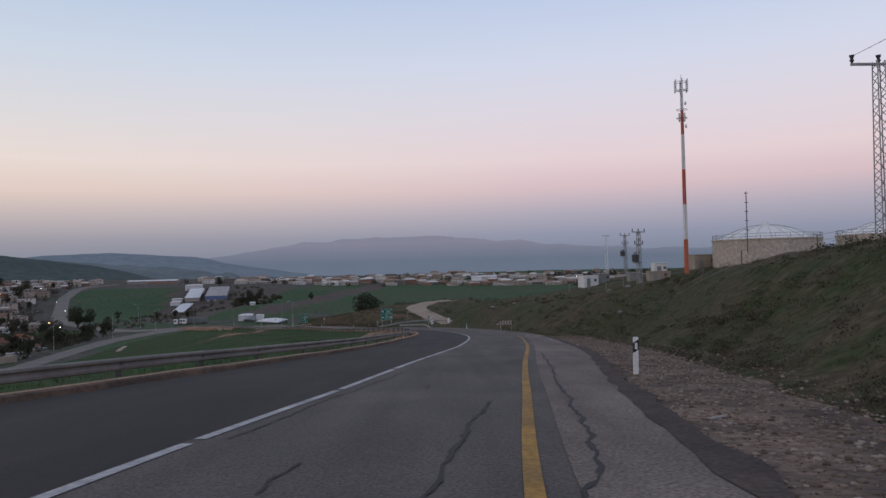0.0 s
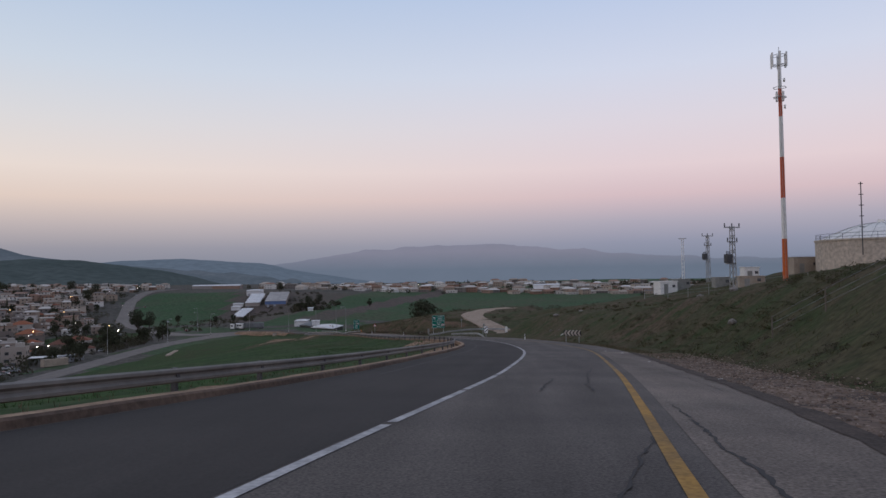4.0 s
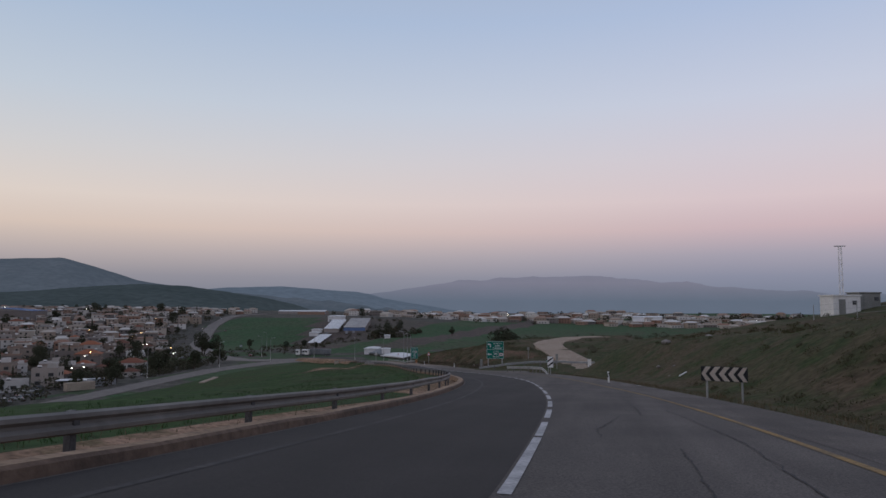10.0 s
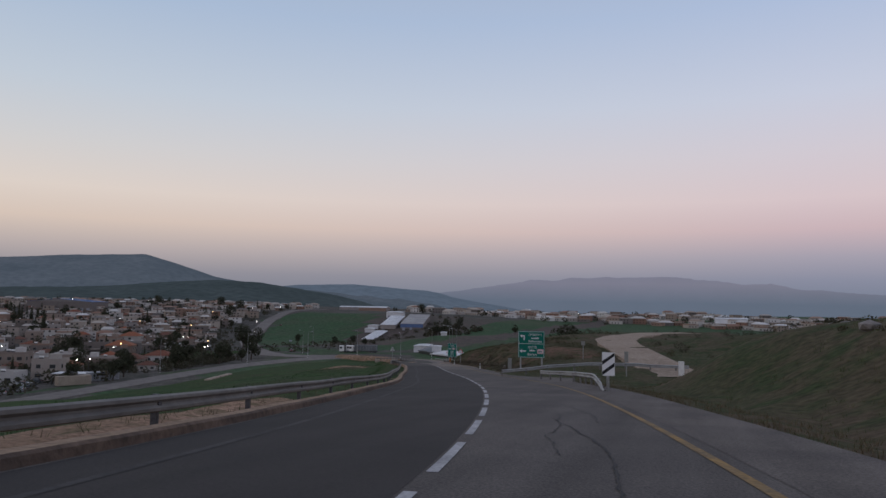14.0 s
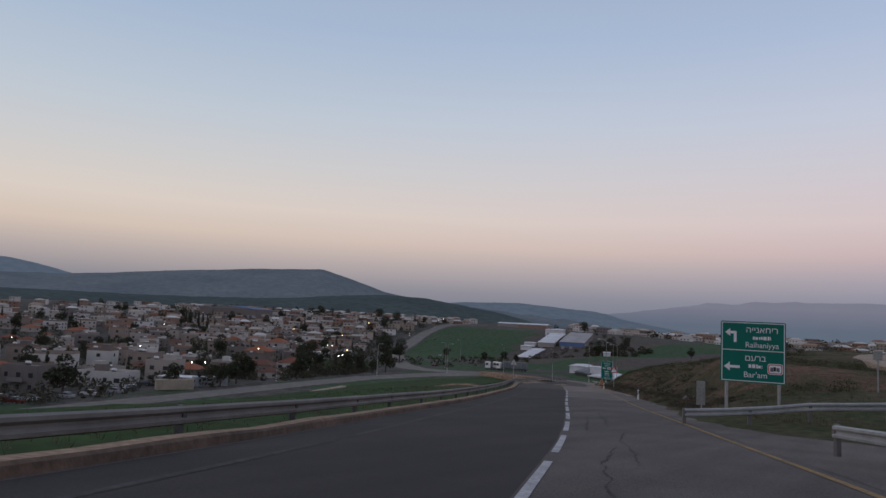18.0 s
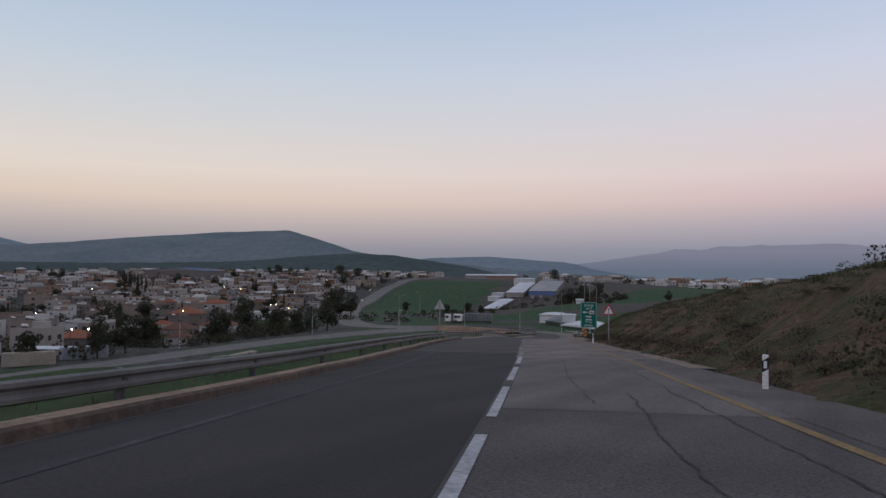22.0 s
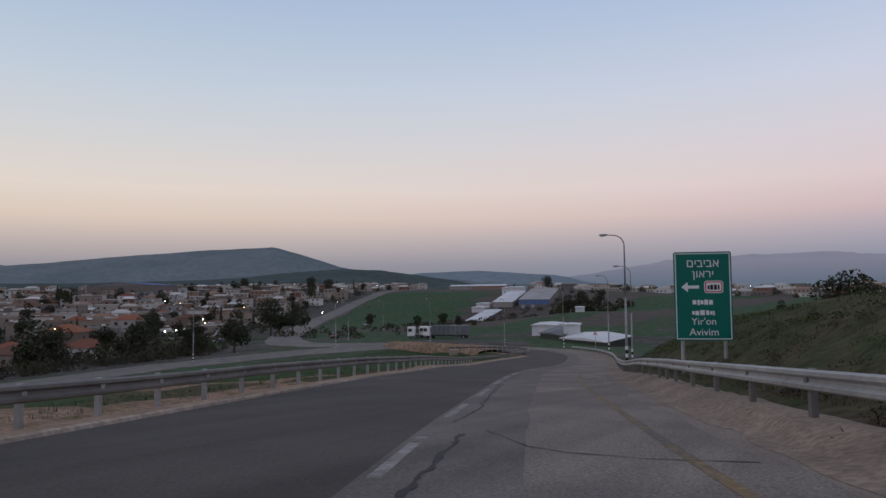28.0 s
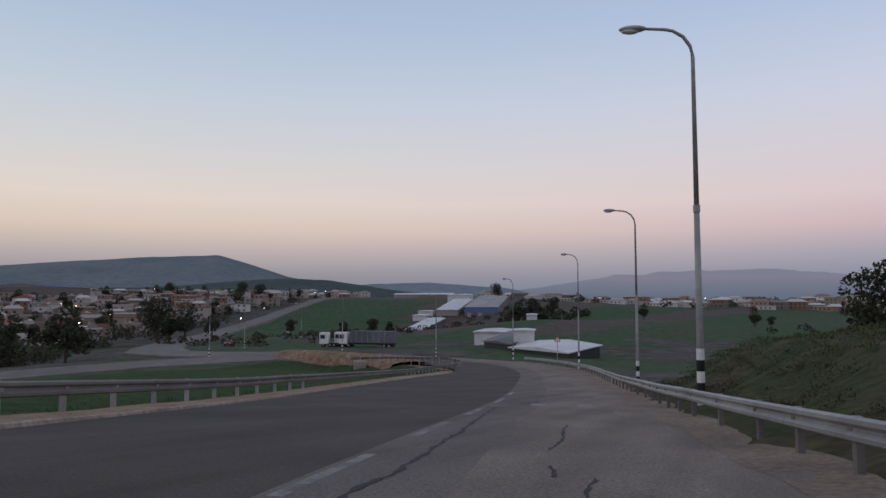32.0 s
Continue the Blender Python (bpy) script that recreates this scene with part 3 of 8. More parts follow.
def ground_material(name, base, other, third, scale, bump=0.6):
    """Earth and growth in three colours, mixed by noise at two scales."""
    m = bpy.data.materials.new(name)
    m.use_nodes = True
    nt = m.node_tree
    b = nt.nodes["Principled BSDF"]
    b.inputs["Roughness"].default_value, b.inputs["Specular IOR Level"].default_value = 1.0, 0.1
    tc = nt.nodes.new("ShaderNodeTexCoord")

    def noise_of(sc, lo, hi, detail=6):
        n = nt.nodes.new("ShaderNodeTexNoise")
        n.inputs["Scale"].default_value, n.inputs["Detail"].default_value = sc, detail
        nt.links.new(tc.outputs["Object"], n.inputs["Vector"])
        r = nt.nodes.new("ShaderNodeMapRange")
        r.inputs["From Min"].default_value, r.inputs["From Max"].default_value = lo, hi
        nt.links.new(n.outputs["Fac"], r.inputs["Value"])
        return n, r

    _, f1 = noise_of(scale, 0.4, 0.62)
    n2, f2 = noise_of(scale * 7, 0.45, 0.65)
    n3, f3 = noise_of(scale * 40, 0.3, 0.7, 3)
    m1, m2 = nt.nodes.new("ShaderNodeMix"), nt.nodes.new("ShaderNodeMix")
    for mm in (m1, m2):
        mm.data_type = "RGBA"
    m1.inputs[6].default_value, m1.inputs[7].default_value = (*base, 1), (*other, 1)
    m2.inputs[7].default_value = (*third, 1)
    nt.links.new(f1.outputs[0], m1.inputs["Factor"])
    nt.links.new(m1.outputs[2], m2.inputs[6])
    nt.links.new(f2.outputs[0], m2.inputs["Factor"])
    hsv = nt.nodes.new("ShaderNodeHueSaturation")
    r = nt.nodes.new("ShaderNodeMapRange")
    r.inputs["To Min"].default_value, r.inputs["To Max"].default_value = 0.65, 1.35
    nt.links.new(f3.outputs[0], r.inputs["Value"])
    nt.links.new(r.outputs[0], hsv.inputs["Value"])
    nt.links.new(m2.outputs[2], hsv.inputs["Color"])
    nt.links.new(hsv.outputs[0], b.inputs["Base Color"])
    bp = nt.nodes.new("ShaderNodeBump")
    bp.inputs["Strength"].default_value, bp.inputs["Distance"].default_value = bump, 0.15
    nt.links.new(n3.outputs["Fac"], bp.inputs["Height"])
    nt.links.new(bp.outputs[0], b.inputs["Normal"])
    return m


M["scrub"] = ground_material("scrub", (0.068, 0.066, 0.034), (0.1, 0.074, 0.048), (0.046, 0.06, 0.024), 0.06)
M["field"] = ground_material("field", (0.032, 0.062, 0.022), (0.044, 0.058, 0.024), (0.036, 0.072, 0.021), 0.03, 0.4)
# far field, plough and village ground: colours brightened to carry the valley's haze
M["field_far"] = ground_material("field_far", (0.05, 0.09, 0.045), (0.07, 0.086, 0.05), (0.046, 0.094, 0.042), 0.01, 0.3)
M["plough"] = ground_material("plough", (0.095, 0.076, 0.07), (0.085, 0.082, 0.064), (0.115, 0.09, 0.076), 0.02, 0.5)
M["soil"] = ground_material("soil", (0.36, 0.235, 0.165), (0.26, 0.17, 0.115), (0.16, 0.12, 0.07), 0.2)
M["village_ground"] = ground_material("village_ground", (0.088, 0.08, 0.072), (0.056, 0.06, 0.046), (0.12, 0.108, 0.098), 0.03, 0.3)
M["bank"] = ground_material("bank", (0.075, 0.064, 0.036), (0.16, 0.092, 0.065), (0.06, 0.066, 0.028), 0.13, 0.8)
M["pale_dirt"] = ground_material("pale_dirt", (0.36, 0.28, 0.215), (0.3, 0.23, 0.175), (0.4, 0.32, 0.25), 0.2, 0.3)
M["forest"] = ground_material("forest", (0.04, 0.055, 0.045), (0.055, 0.065, 0.05), (0.035, 0.05, 0.04), 0.006, 0.3)
GROUND_SLOTS = ["scrub", "field", "field_far", "plough", "soil", "village_ground", "forest", "bank"]


def ground_kind(x, y):
    j = noise.noise((x * 0.05, y * 0.05, 0)) * 5
    if -170 < x < 70 and -40 < y < 420:
        s, l = station(x, y)
        d = KERB(s) - l
        if -0.5 < d < 0.9 + j * 0.15 + (1.3 * ramp(s, 60, 95) + 4.5 * ramp(s, 95, 130)) * (1 - ramp(s, 121, 130)) - 0.6 * ramp(s, 121, 130) * (1 - ramp(s, 235, 245)):
            return 4
        if 0 < d and y > 232 + 2 * j and x > -88 + 1.5 * j:
            return 4 if noise.noise((x * 0.06, y * 0.06, 3)) > 0.12 else 0
        if 0 < d and x > -140 + j:
            return 1
        if 184 < s < 262 and 0.0 < l - EDGE(s) < 15 + j:
            return 7
        if 0 < l - EDGE(s) < 3.0:
            return 4 if s < 40 else 0
        if 186 < s < 262 and 0.4 < l - EDGE(s) < 15 + j:
            return 7
        if 258 < s < 352 and 0 < l - EDGE(s) < 45:
            return 0
    if math.hypot(x + 30, y - 200) > 1500:
        return 6
    if x > -125 and y < 330 + 0.3 * x or (x > -60 and y < 330):
        return 0
    if -268 < x < -207 + j and 378 < y < 428:
        return 1
    xr = float(np.interp(y, (372, 409, 473, 556, 651, 712, 775, 840, 900), (-172, -195, -245, -303, -351, -381, -400, -412, -412)))     # the climbing road
    if x < xr + 4:
        return 5
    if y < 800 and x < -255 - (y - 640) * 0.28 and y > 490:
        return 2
    if 520 < y < 660 and -222 < x < -160 + j:
        return 3
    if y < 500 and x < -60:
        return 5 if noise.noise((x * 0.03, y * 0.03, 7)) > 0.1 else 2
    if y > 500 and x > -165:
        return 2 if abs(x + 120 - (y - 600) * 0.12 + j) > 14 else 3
    return 5 if y > 800 else 3


def axis(lo, hi, a, b, fine, growth=1.22, widest=260):
    """Grid lines: even between a and b, wider and wider outside."""
    mid = list(np.arange(a, b + fine / 2, fine))
    out, st = [], fine
    v = mid[-1]
    while v < hi:
        st = min(st * growth, widest)
        v += st
        out.append(v)
    back, st, v = [], fine, mid[0]
    while v > lo:
        st = min(st * growth, widest)
        v -= st
        back.append(v)
    return back[::-1] + mid + out


def build_ground():
    gx = axis(-4600, 4600, -92, 40, 2.0, 1.07)
    gy = axis(-2500, 4650, -20, 345, 2.4, 1.07)
    verts, faces, kinds = [], [], []
    for y in gy:
        for x in gx:
            z = land(x, y)
            r = math.hypot(x + 30, y - 200)
            z += noise.noise((x * 0.02, y * 0.02, 1)) * 1.2 * ramp(r, 260, 600)
            if -30 < y < 350 and -100 < x < 70:
                s, l = station(x, y)
                d = max(l - EDGE(s), KERB(s) - l)
                z += (noise.noise((x * 0.35, y * 0.35, 5)) * 0.22 + noise.noise((x * 0.11, y * 0.11, 9)) * 0.5) * ramp(d, 2.0, 9.0)
            verts.append((x, y, z))
    nx = len(gx)
    for j in range(len(gy) - 1):
        for i in range(nx - 1):
            faces.append((j * nx + i, j * nx + i + 1, (j + 1) * nx + i + 1, (j + 1) * nx + i))
            kinds.append(ground_kind((gx[i] + gx[i + 1]) / 2, (gy[j] + gy[j + 1]) / 2))
    me = bpy.data.meshes.new("ground")
    me.from_pydata(verts, [], faces)
    for k in GROUND_SLOTS:
        me.materials.append(M[k])
    me.polygons.foreach_set("material_index", kinds)
    me.shade_smooth()
    ob = new("ground", me)
    return tagged(ob, "green and brown hillsides, fields and valley floor at dusk", "ground", kind="structure")


ground = build_ground()


# ---- roads ----
def ribbon(name, s0, s1, left, right, up, mat, step=1.5, label="", category="", parent=None, across=2, kind="structure"):
    rows = []
    n = max(2, int(round((s1 - s0) / step)) + 1)
    for i in range(n):
        s = s0 + (s1 - s0) * i / (n - 1)
        a, b = left(s), right(s)
        cols = [a + (b - a) * k / (across - 1) for k in range(across)]
        if a < 0 < b and across > 2:          # one seam runs along the line, where the crossfall starts
            cols[min(range(1, across - 1), key=lambda k: abs(cols[k]))] = 0.0
        rows.append([at(s, c, up) for c in cols])
    me = from_grid(rows, name=name)
    me.flip_normals()
    me.materials.append(M[mat])
    ob = new(name, me)
    ob.parent = parent
    return tagged(ob, label, category, kind=kind) if parent is None else tagged(ob, label)


END = STEP[-1] - 2


def on_track(x, y, room=1.0):
    for a, b in zip(TRACK, TRACK[1:]):
        ux, uy = b[0] - a[0], b[1] - a[1]
        k = min(max(((x - a[0]) * ux + (y - a[1]) * uy) / (ux * ux + uy * uy), 0), 1)
        if math.hypot(x - a[0] - k * ux, y - a[1] - k * uy) < a[3] + room:
            return True
    return False


road = ribbon("road", -30, END, KERB, lambda s: EDGE(s) - 0.0, 0.0, "asphalt_old", 1.5, "two-lane asphalt road curving downhill, grey and patched", "road", across=9)
ribbon("shoulder", -30, 62, lambda s: YELLOW(s) + 0.35, lambda s: EDGE(s) + 0.1, 0.0055, "shoulder", 1.5, "pale worn asphalt shoulder", parent=road, across=3)
ribbon("shoulder", 62, 211, lambda s: YELLOW(s) + 0.35, lambda s: EDGE(s) + 0.1, 0.0055, "shoulder_grey", 1.5, "grey worn asphalt shoulder", parent=road, across=3)
ribbon("worn_lane", 195, 210.01, lambda s: WHITE(s) + 0.1, lambda s: EDGE(s) - 0.02, 0.0035, "asphalt_worn", 1.5, "paler worn asphalt of the downhill lane", parent=road, across=8)
ribbon("bleached_lane", 210, END, lambda s: WHITE(s) - 0.15, lambda s: EDGE(s) - 0.02, 0.0045, "asphalt_pale", 1.5, "sun-bleached brownish asphalt near the junction", parent=road, across=8)
ribbon("left_lane", -30, 214, lambda s: KERB(s) + 0.1, lambda s: WHITE(s) - 0.12, 0.004, "asphalt_dark", 1.5, "darker asphalt of the oncoming lane", parent=road, across=4)
# asphalt tone here includes painted windscreen shading
ribbon("left_lane", 214.01, END, lambda s: KERB(s) + 0.1, lambda s: WHITE(s) - 0.16, 0.004, "asphalt_mid", 1.5, "grey asphalt of the oncoming lane", parent=road, across=4)
# in-between tone that eases the step from the darkened lane to the pale one
ribbon("worn_lane", 252, END, lambda s: WHITE(s) - 0.17, lambda s: WHITE(s) + 1.5 + 0.25 * noise.noise((s * 0.25, 6, 0)), 0.0065, "asphalt_worn", 0.8, "darker strip of asphalt along the faded line", parent=road, across=3)
ribbon("dusty_shoulder", 248, END, lambda s: YELLOW(s) + 0.85 + 0.35 * noise.noise((s * 0.35, 9, 0)) + 1.2 * (1 - ramp(s, 248, 262)), lambda s: EDGE(s) + 0.1, 0.0065, "asphalt_dusty", 0.8, "asphalt shoulder under a film of tan dust", parent=road, across=3)


def strip(name, s0, s1, centre, width, up, mat, parent, step=1.0, label=""):
    return ribbon(name, s0, s1, lambda s: centre(s) - width / 2, lambda s: centre(s) + width / 2, up, mat, step, label, parent=parent)


# edge line, centre line: nearly whole in the bend, dashes further down, worn away at the end
strip("yellow_line", -30, 40, YELLOW, 0.16, 0.009, "yellow_line", road, label="solid yellow edge line")
strip("yellow_line", 40, 150, YELLOW, 0.16, 0.009, "yellow_dull", road, label="solid yellow edge line")
strip("yellow_line", 150, 226, YELLOW, 0.17, 0.009, "yellow_dull", road, label="solid yellow edge line")
strip("edge_line", 38, 214, lambda s: KERB(s) + 1.15, 0.14, 0.009, "ghost_line", road, label="old edge line worn to a faint trace")
strip("yellow_line", 226, 300, YELLOW, 0.17, 0.009, "yellow_worn", road, label="yellow edge line worn almost away")
s = -28.0
while s < 330:
    if s < 74:
        a, b, w, mt = s, s + 5.7, 0.15, "white_line"
        nxt = s + 6.0
    elif s < 212:
        a, b, w, mt = s, s + (3.2 if s < 150 else 4.6), 0.145, "white_line"
        nxt = s + (4.5 if s < 150 else 6.2)
    else:
        a, b, w, mt = s, s + 3.3, 0.16, "worn_line"
        nxt = s + 6.0 if not 258 < s < 264 else 266.7
    strip("centre_dash", a, b, WHITE, w, 0.009, mt, road, 0.8)
    s = nxt

for k, way in enumerate(LANES):
    rows = []
    for a, b in zip(way, way[1:]):
        for q in range(6):
            t = q / 6
            p = [a[c] + (b[c] - a[c]) * t for c in range(4)]
            u = Vector((b[0] - a[0], b[1] - a[1])).normalized()
            rows.append([Vector((p[0] - u.y * p[3] * e, p[1] + u.x * p[3] * e, p[2] + 0.02 - (1.8 if abs(e) > 1 else 0))) for e in (1.1, 1, 0.33, -0.33, -1, -1.1)])
    me = from_grid(rows, name="side_road")
    me.flip_normals()
    me.materials.append(M["pale_dirt" if way is TRACK else "asphalt_far"])
    tagged(new("dirt_track" if way is TRACK else "side_road", me), "pale dirt track winding up the hillside" if way is TRACK else "grey asphalt road through the valley below", "road", kind="structure")


# ---- far hills ----
def far_hill(name, dist, depth, profile, mat, base=-80, rough=0.003, seed=0, label="distant hill range in evening haze"):
    """A range of hills: elevation of its crest (as a slope) by bearing, left of north positive."""
    rows = []
    az = [p[0] for p in profile]
    lo, hi = min(az), max(az)
    n = int((hi - lo) * 3) + 2
    order = sorted(profile)
    for i in range(n):
        a = lo + (hi - lo) * i / (n - 1)
        e = float(np.interp(a, [p[0] for p in order], [p[1] for p in order]))
        e += noise.noise((a * 0.5, seed, 0)) * rough + noise.noise((a * 2.1, seed, 4)) * rough * 0.35
        top = -9 + e * dist
        row = []
        for k in range(13):
            f = k / 9
            d = dist - depth * (1 - f) if k <= 9 else dist + depth * (f - 1) * 0.8
            h = base + (top - base) * (1 - (1 - min(f, 1)) ** 1.5) if k <= 9 else top - (k - 9) * 14
            h += noise.noise((a * 0.8, f * 5, seed)) * 9 * math.sin(math.pi * min(f, 1)) if k < 9 else 0
            q = math.radians(a)
            row.append((-30 - math.sin(q) * d, 150 + math.cos(q) * d, h))
        rows.append(row)
    me = from_grid(rows, name=name)
    me.materials.append(M[mat])
    me.shade_smooth()
    return tagged(new(name, me), label, "hill", kind="structure")


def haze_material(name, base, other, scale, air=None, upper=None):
    """A far slope; haze is painted as its glow: air, and upper towards its crest."""
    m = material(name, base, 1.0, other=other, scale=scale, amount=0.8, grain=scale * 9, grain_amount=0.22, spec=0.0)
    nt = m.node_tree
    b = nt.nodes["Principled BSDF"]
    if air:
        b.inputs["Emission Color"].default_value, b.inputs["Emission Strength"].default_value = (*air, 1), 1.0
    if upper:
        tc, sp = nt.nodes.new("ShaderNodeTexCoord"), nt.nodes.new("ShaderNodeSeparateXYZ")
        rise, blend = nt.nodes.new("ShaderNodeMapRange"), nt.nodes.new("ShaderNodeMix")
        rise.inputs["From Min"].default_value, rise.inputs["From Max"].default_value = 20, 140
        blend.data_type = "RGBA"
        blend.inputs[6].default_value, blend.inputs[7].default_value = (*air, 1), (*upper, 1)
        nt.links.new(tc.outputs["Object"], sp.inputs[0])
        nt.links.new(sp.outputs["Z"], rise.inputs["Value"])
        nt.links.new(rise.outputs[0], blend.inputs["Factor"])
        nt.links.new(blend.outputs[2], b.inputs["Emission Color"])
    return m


# evening haze is put into these slopes: bluish base colours plus an emissive veil
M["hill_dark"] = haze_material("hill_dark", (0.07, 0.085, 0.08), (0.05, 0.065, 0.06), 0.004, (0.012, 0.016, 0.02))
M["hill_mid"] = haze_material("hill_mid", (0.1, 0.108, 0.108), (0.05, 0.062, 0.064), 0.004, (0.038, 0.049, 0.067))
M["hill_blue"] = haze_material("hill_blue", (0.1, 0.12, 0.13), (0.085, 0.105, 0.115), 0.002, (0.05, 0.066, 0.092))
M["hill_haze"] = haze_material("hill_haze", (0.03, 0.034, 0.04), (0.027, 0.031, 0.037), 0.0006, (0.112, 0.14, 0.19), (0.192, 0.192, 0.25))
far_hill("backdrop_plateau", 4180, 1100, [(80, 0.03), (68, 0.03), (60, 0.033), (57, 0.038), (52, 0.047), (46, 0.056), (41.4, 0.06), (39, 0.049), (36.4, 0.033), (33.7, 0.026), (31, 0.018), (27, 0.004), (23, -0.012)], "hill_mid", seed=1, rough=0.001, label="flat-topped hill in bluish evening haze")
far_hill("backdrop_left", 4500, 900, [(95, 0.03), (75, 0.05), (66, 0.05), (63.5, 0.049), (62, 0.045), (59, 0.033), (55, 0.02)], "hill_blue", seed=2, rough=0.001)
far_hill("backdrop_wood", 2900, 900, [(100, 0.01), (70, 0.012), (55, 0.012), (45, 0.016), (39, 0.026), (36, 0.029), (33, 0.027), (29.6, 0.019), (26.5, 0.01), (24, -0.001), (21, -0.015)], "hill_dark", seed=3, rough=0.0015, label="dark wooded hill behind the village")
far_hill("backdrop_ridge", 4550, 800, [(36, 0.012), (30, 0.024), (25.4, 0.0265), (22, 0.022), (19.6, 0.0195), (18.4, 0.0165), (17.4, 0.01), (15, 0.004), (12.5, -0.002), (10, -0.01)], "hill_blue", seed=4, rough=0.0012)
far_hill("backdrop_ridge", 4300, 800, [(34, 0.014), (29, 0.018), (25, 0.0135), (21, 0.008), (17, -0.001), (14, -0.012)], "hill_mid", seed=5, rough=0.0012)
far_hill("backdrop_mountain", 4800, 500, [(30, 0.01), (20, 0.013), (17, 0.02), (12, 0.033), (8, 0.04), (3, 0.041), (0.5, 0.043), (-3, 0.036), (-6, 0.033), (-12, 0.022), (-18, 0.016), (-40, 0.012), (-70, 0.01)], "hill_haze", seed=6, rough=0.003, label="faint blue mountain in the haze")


# ---- the bare mound between the barrier's nose and the junction ----
def earth_mound():
    ridge = [(-109.0, 373.5, -28.75), (-112.0, 376.5, -28.5), (-118.5, 382.6, -28.62), (-128, 385.4, -28.72), (-136, 388.6, -28.85), (-146, 394, -29.3)]
    rr = random.Random(8)
    rows = []
    for (x0, y0, z0), (x1, y1, z1) in zip(ridge, ridge[1:]):
        d = Vector((x1 - x0, y1 - y0, 0)).normalized()
        side = Vector((d.y, -d.x, 0))
        if side.y > 0:
            side = -side
        for k in range(8):
            t = k / 8
            c = Vector((x0 + (x1 - x0) * t, y0 + (y1 - y0) * t, z0 + (z1 - z0) * t))
            row = []
            for j in range(9):
                v = -1 + j / 4
                p = c + side * (v * 3.6 + 0.8)
                w = max(0.0, 1 - v * v) ** 0.8
                p.z = (land(p.x, p.y) - 0.12) * (1 - w) + c.z * w + (rr.uniform(-0.06, 0.03) if w else 0)
                row.append(p)
            rows.append(row)
    me = from_grid(rows, name="earth_mound")
    me.materials.append(M["soil"])
    tagged(new("earth_mound", me), "low mound of bare brown earth beside the junction", "ground", kind="structure")


earth_mound()


# ---- guard rails ----
def rail_profile():
    """The W-shaped section of a crash barrier's beam, 0.31 m high, 0.08 deep: (outward, up)."""
    return [(0.0, -0.155), (0.075, -0.125), (0.08, -0.07), (0.02, -0.02), (0.02, 0.02), (0.08, 0.07), (0.075, 0.125), (0.0, 0.155),
            (-0.004, 0.15), (0.07, 0.12), (0.074, 0.07), (0.014, 0.02), (0.014, -0.02), (0.074, -0.07), (0.07, -0.12), (-0.004, -0.15)]


def guard_rail(points, facing, spacing, label, post_w=0.11, height=0.58, mat="zinc_rail", split=12.0, post_mat="steel_dark"):
    """points: places of the barrier's foot, closely spaced; facing: +1 if the traffic passes on its right."""
    pts = [Vector(p) for p in points]
    e = thing("guard_rail", label, "guard rail", "road barriers", Matrix.Translation(pts[0]))
    o = pts[0]
    run, seg, since = 0.0, [], 0.0
    prof = rail_profile()
    rows = []

    def flush():
        if len(rows) > 1:
            me = from_grid(rows, close=True, name="beam")
            me.materials.append(M[mat])
            part("beam", me, None, e)

    last_post = -99.0
    sunk = {}
    for i, p in enumerate(pts):
        d = (pts[min(i + 1, len(pts) - 1)] - pts[max(i - 1, 0)])
        d.z = 0
        d.normalize()
        out = Vector((d.y, -d.x, 0)) * facing
        if i:
            run += (p - pts[i - 1]).length
        wob = noise.noise((run * 0.15, 3.0, o.y * 0.1)) * 0.03
        rows.append([p - o + out * (0.06 + a + wob) + Vector((0, 0, height + b + wob)) for a, b in prof])
        if run - since > split:
            flush()
            rows = [rows[-1]]
            since = run
        if run - last_post >= spacing:
            last_post = run
            yaw = math.atan2(d.y, d.x)
            bm = boxed(-post_w / 2, -0.05, -0.45, post_w / 2, 0.05, height + 0.16, m=Matrix.Translation(p - o) @ Matrix.Rotation(yaw, 4, "Z"))
            box(bm, -0.06, -0.01, height - 0.12, 0.06, 0.1 * facing * -1, height + 0.12, m=Matrix.Translation(p - o) @ Matrix.Rotation(yaw, 4, "Z"))
            part("post", bm, post_mat, e)
    flush()
    return e


def along(s0, s1, f, up=0.0, step=1.0):
    n = max(2, int((s1 - s0) / step) + 1)
    return [at(s0 + (s1 - s0) * i / (n - 1), f(s0 + (s1 - s0) * i / (n - 1)), up) for i in range(n)]


guard_rail([at(s, KERB(s) - 1.05, -0.05 * ramp(s, 130, 145) * (1 - ramp(s, 194, 214))) for s in np.linspace(-30, 246, 277)], 1, 4.0, "long dull grey steel crash barrier above a brown kerb", post_w=0.12, height=0.41)
nose = [Vector(p) for p in ((-93.5, 340.6, -27.25), (-95.4, 350.5, -27.75), (-96.6, 358.6, -28.2), (-98.6, 364.6, -28.35), (-102.6, 369.0, -28.45), (-108.3, 372.6, -28.8), (-113.5, 373.4, -29.0), (-119, 372.2, -29.2))]
nose = [a.lerp(b, k / 8) for a, b in zip(nose, nose[1:]) for k in range(8)] + [nose[-1]]
guard_rail(along(244, 329, lambda s: KERB(s) - 1.15, 0.0) + nose, 1, 1.25, "grey steel crash barrier on closely set posts", height=0.55, post_w=0.1, post_mat="zinc")
RAIL_C = table((251, 4.7), (257, 4.2), (262, 3.95), (268, 3.85), (280, 3.85), (290, 3.75), (303, 3.65), (320, 3.7), (345, 4.3), (420, 5.0))
BERM = lambda s: 0.27 * ramp(s, 248, 258) * (1 - ramp(s, 284, 304))
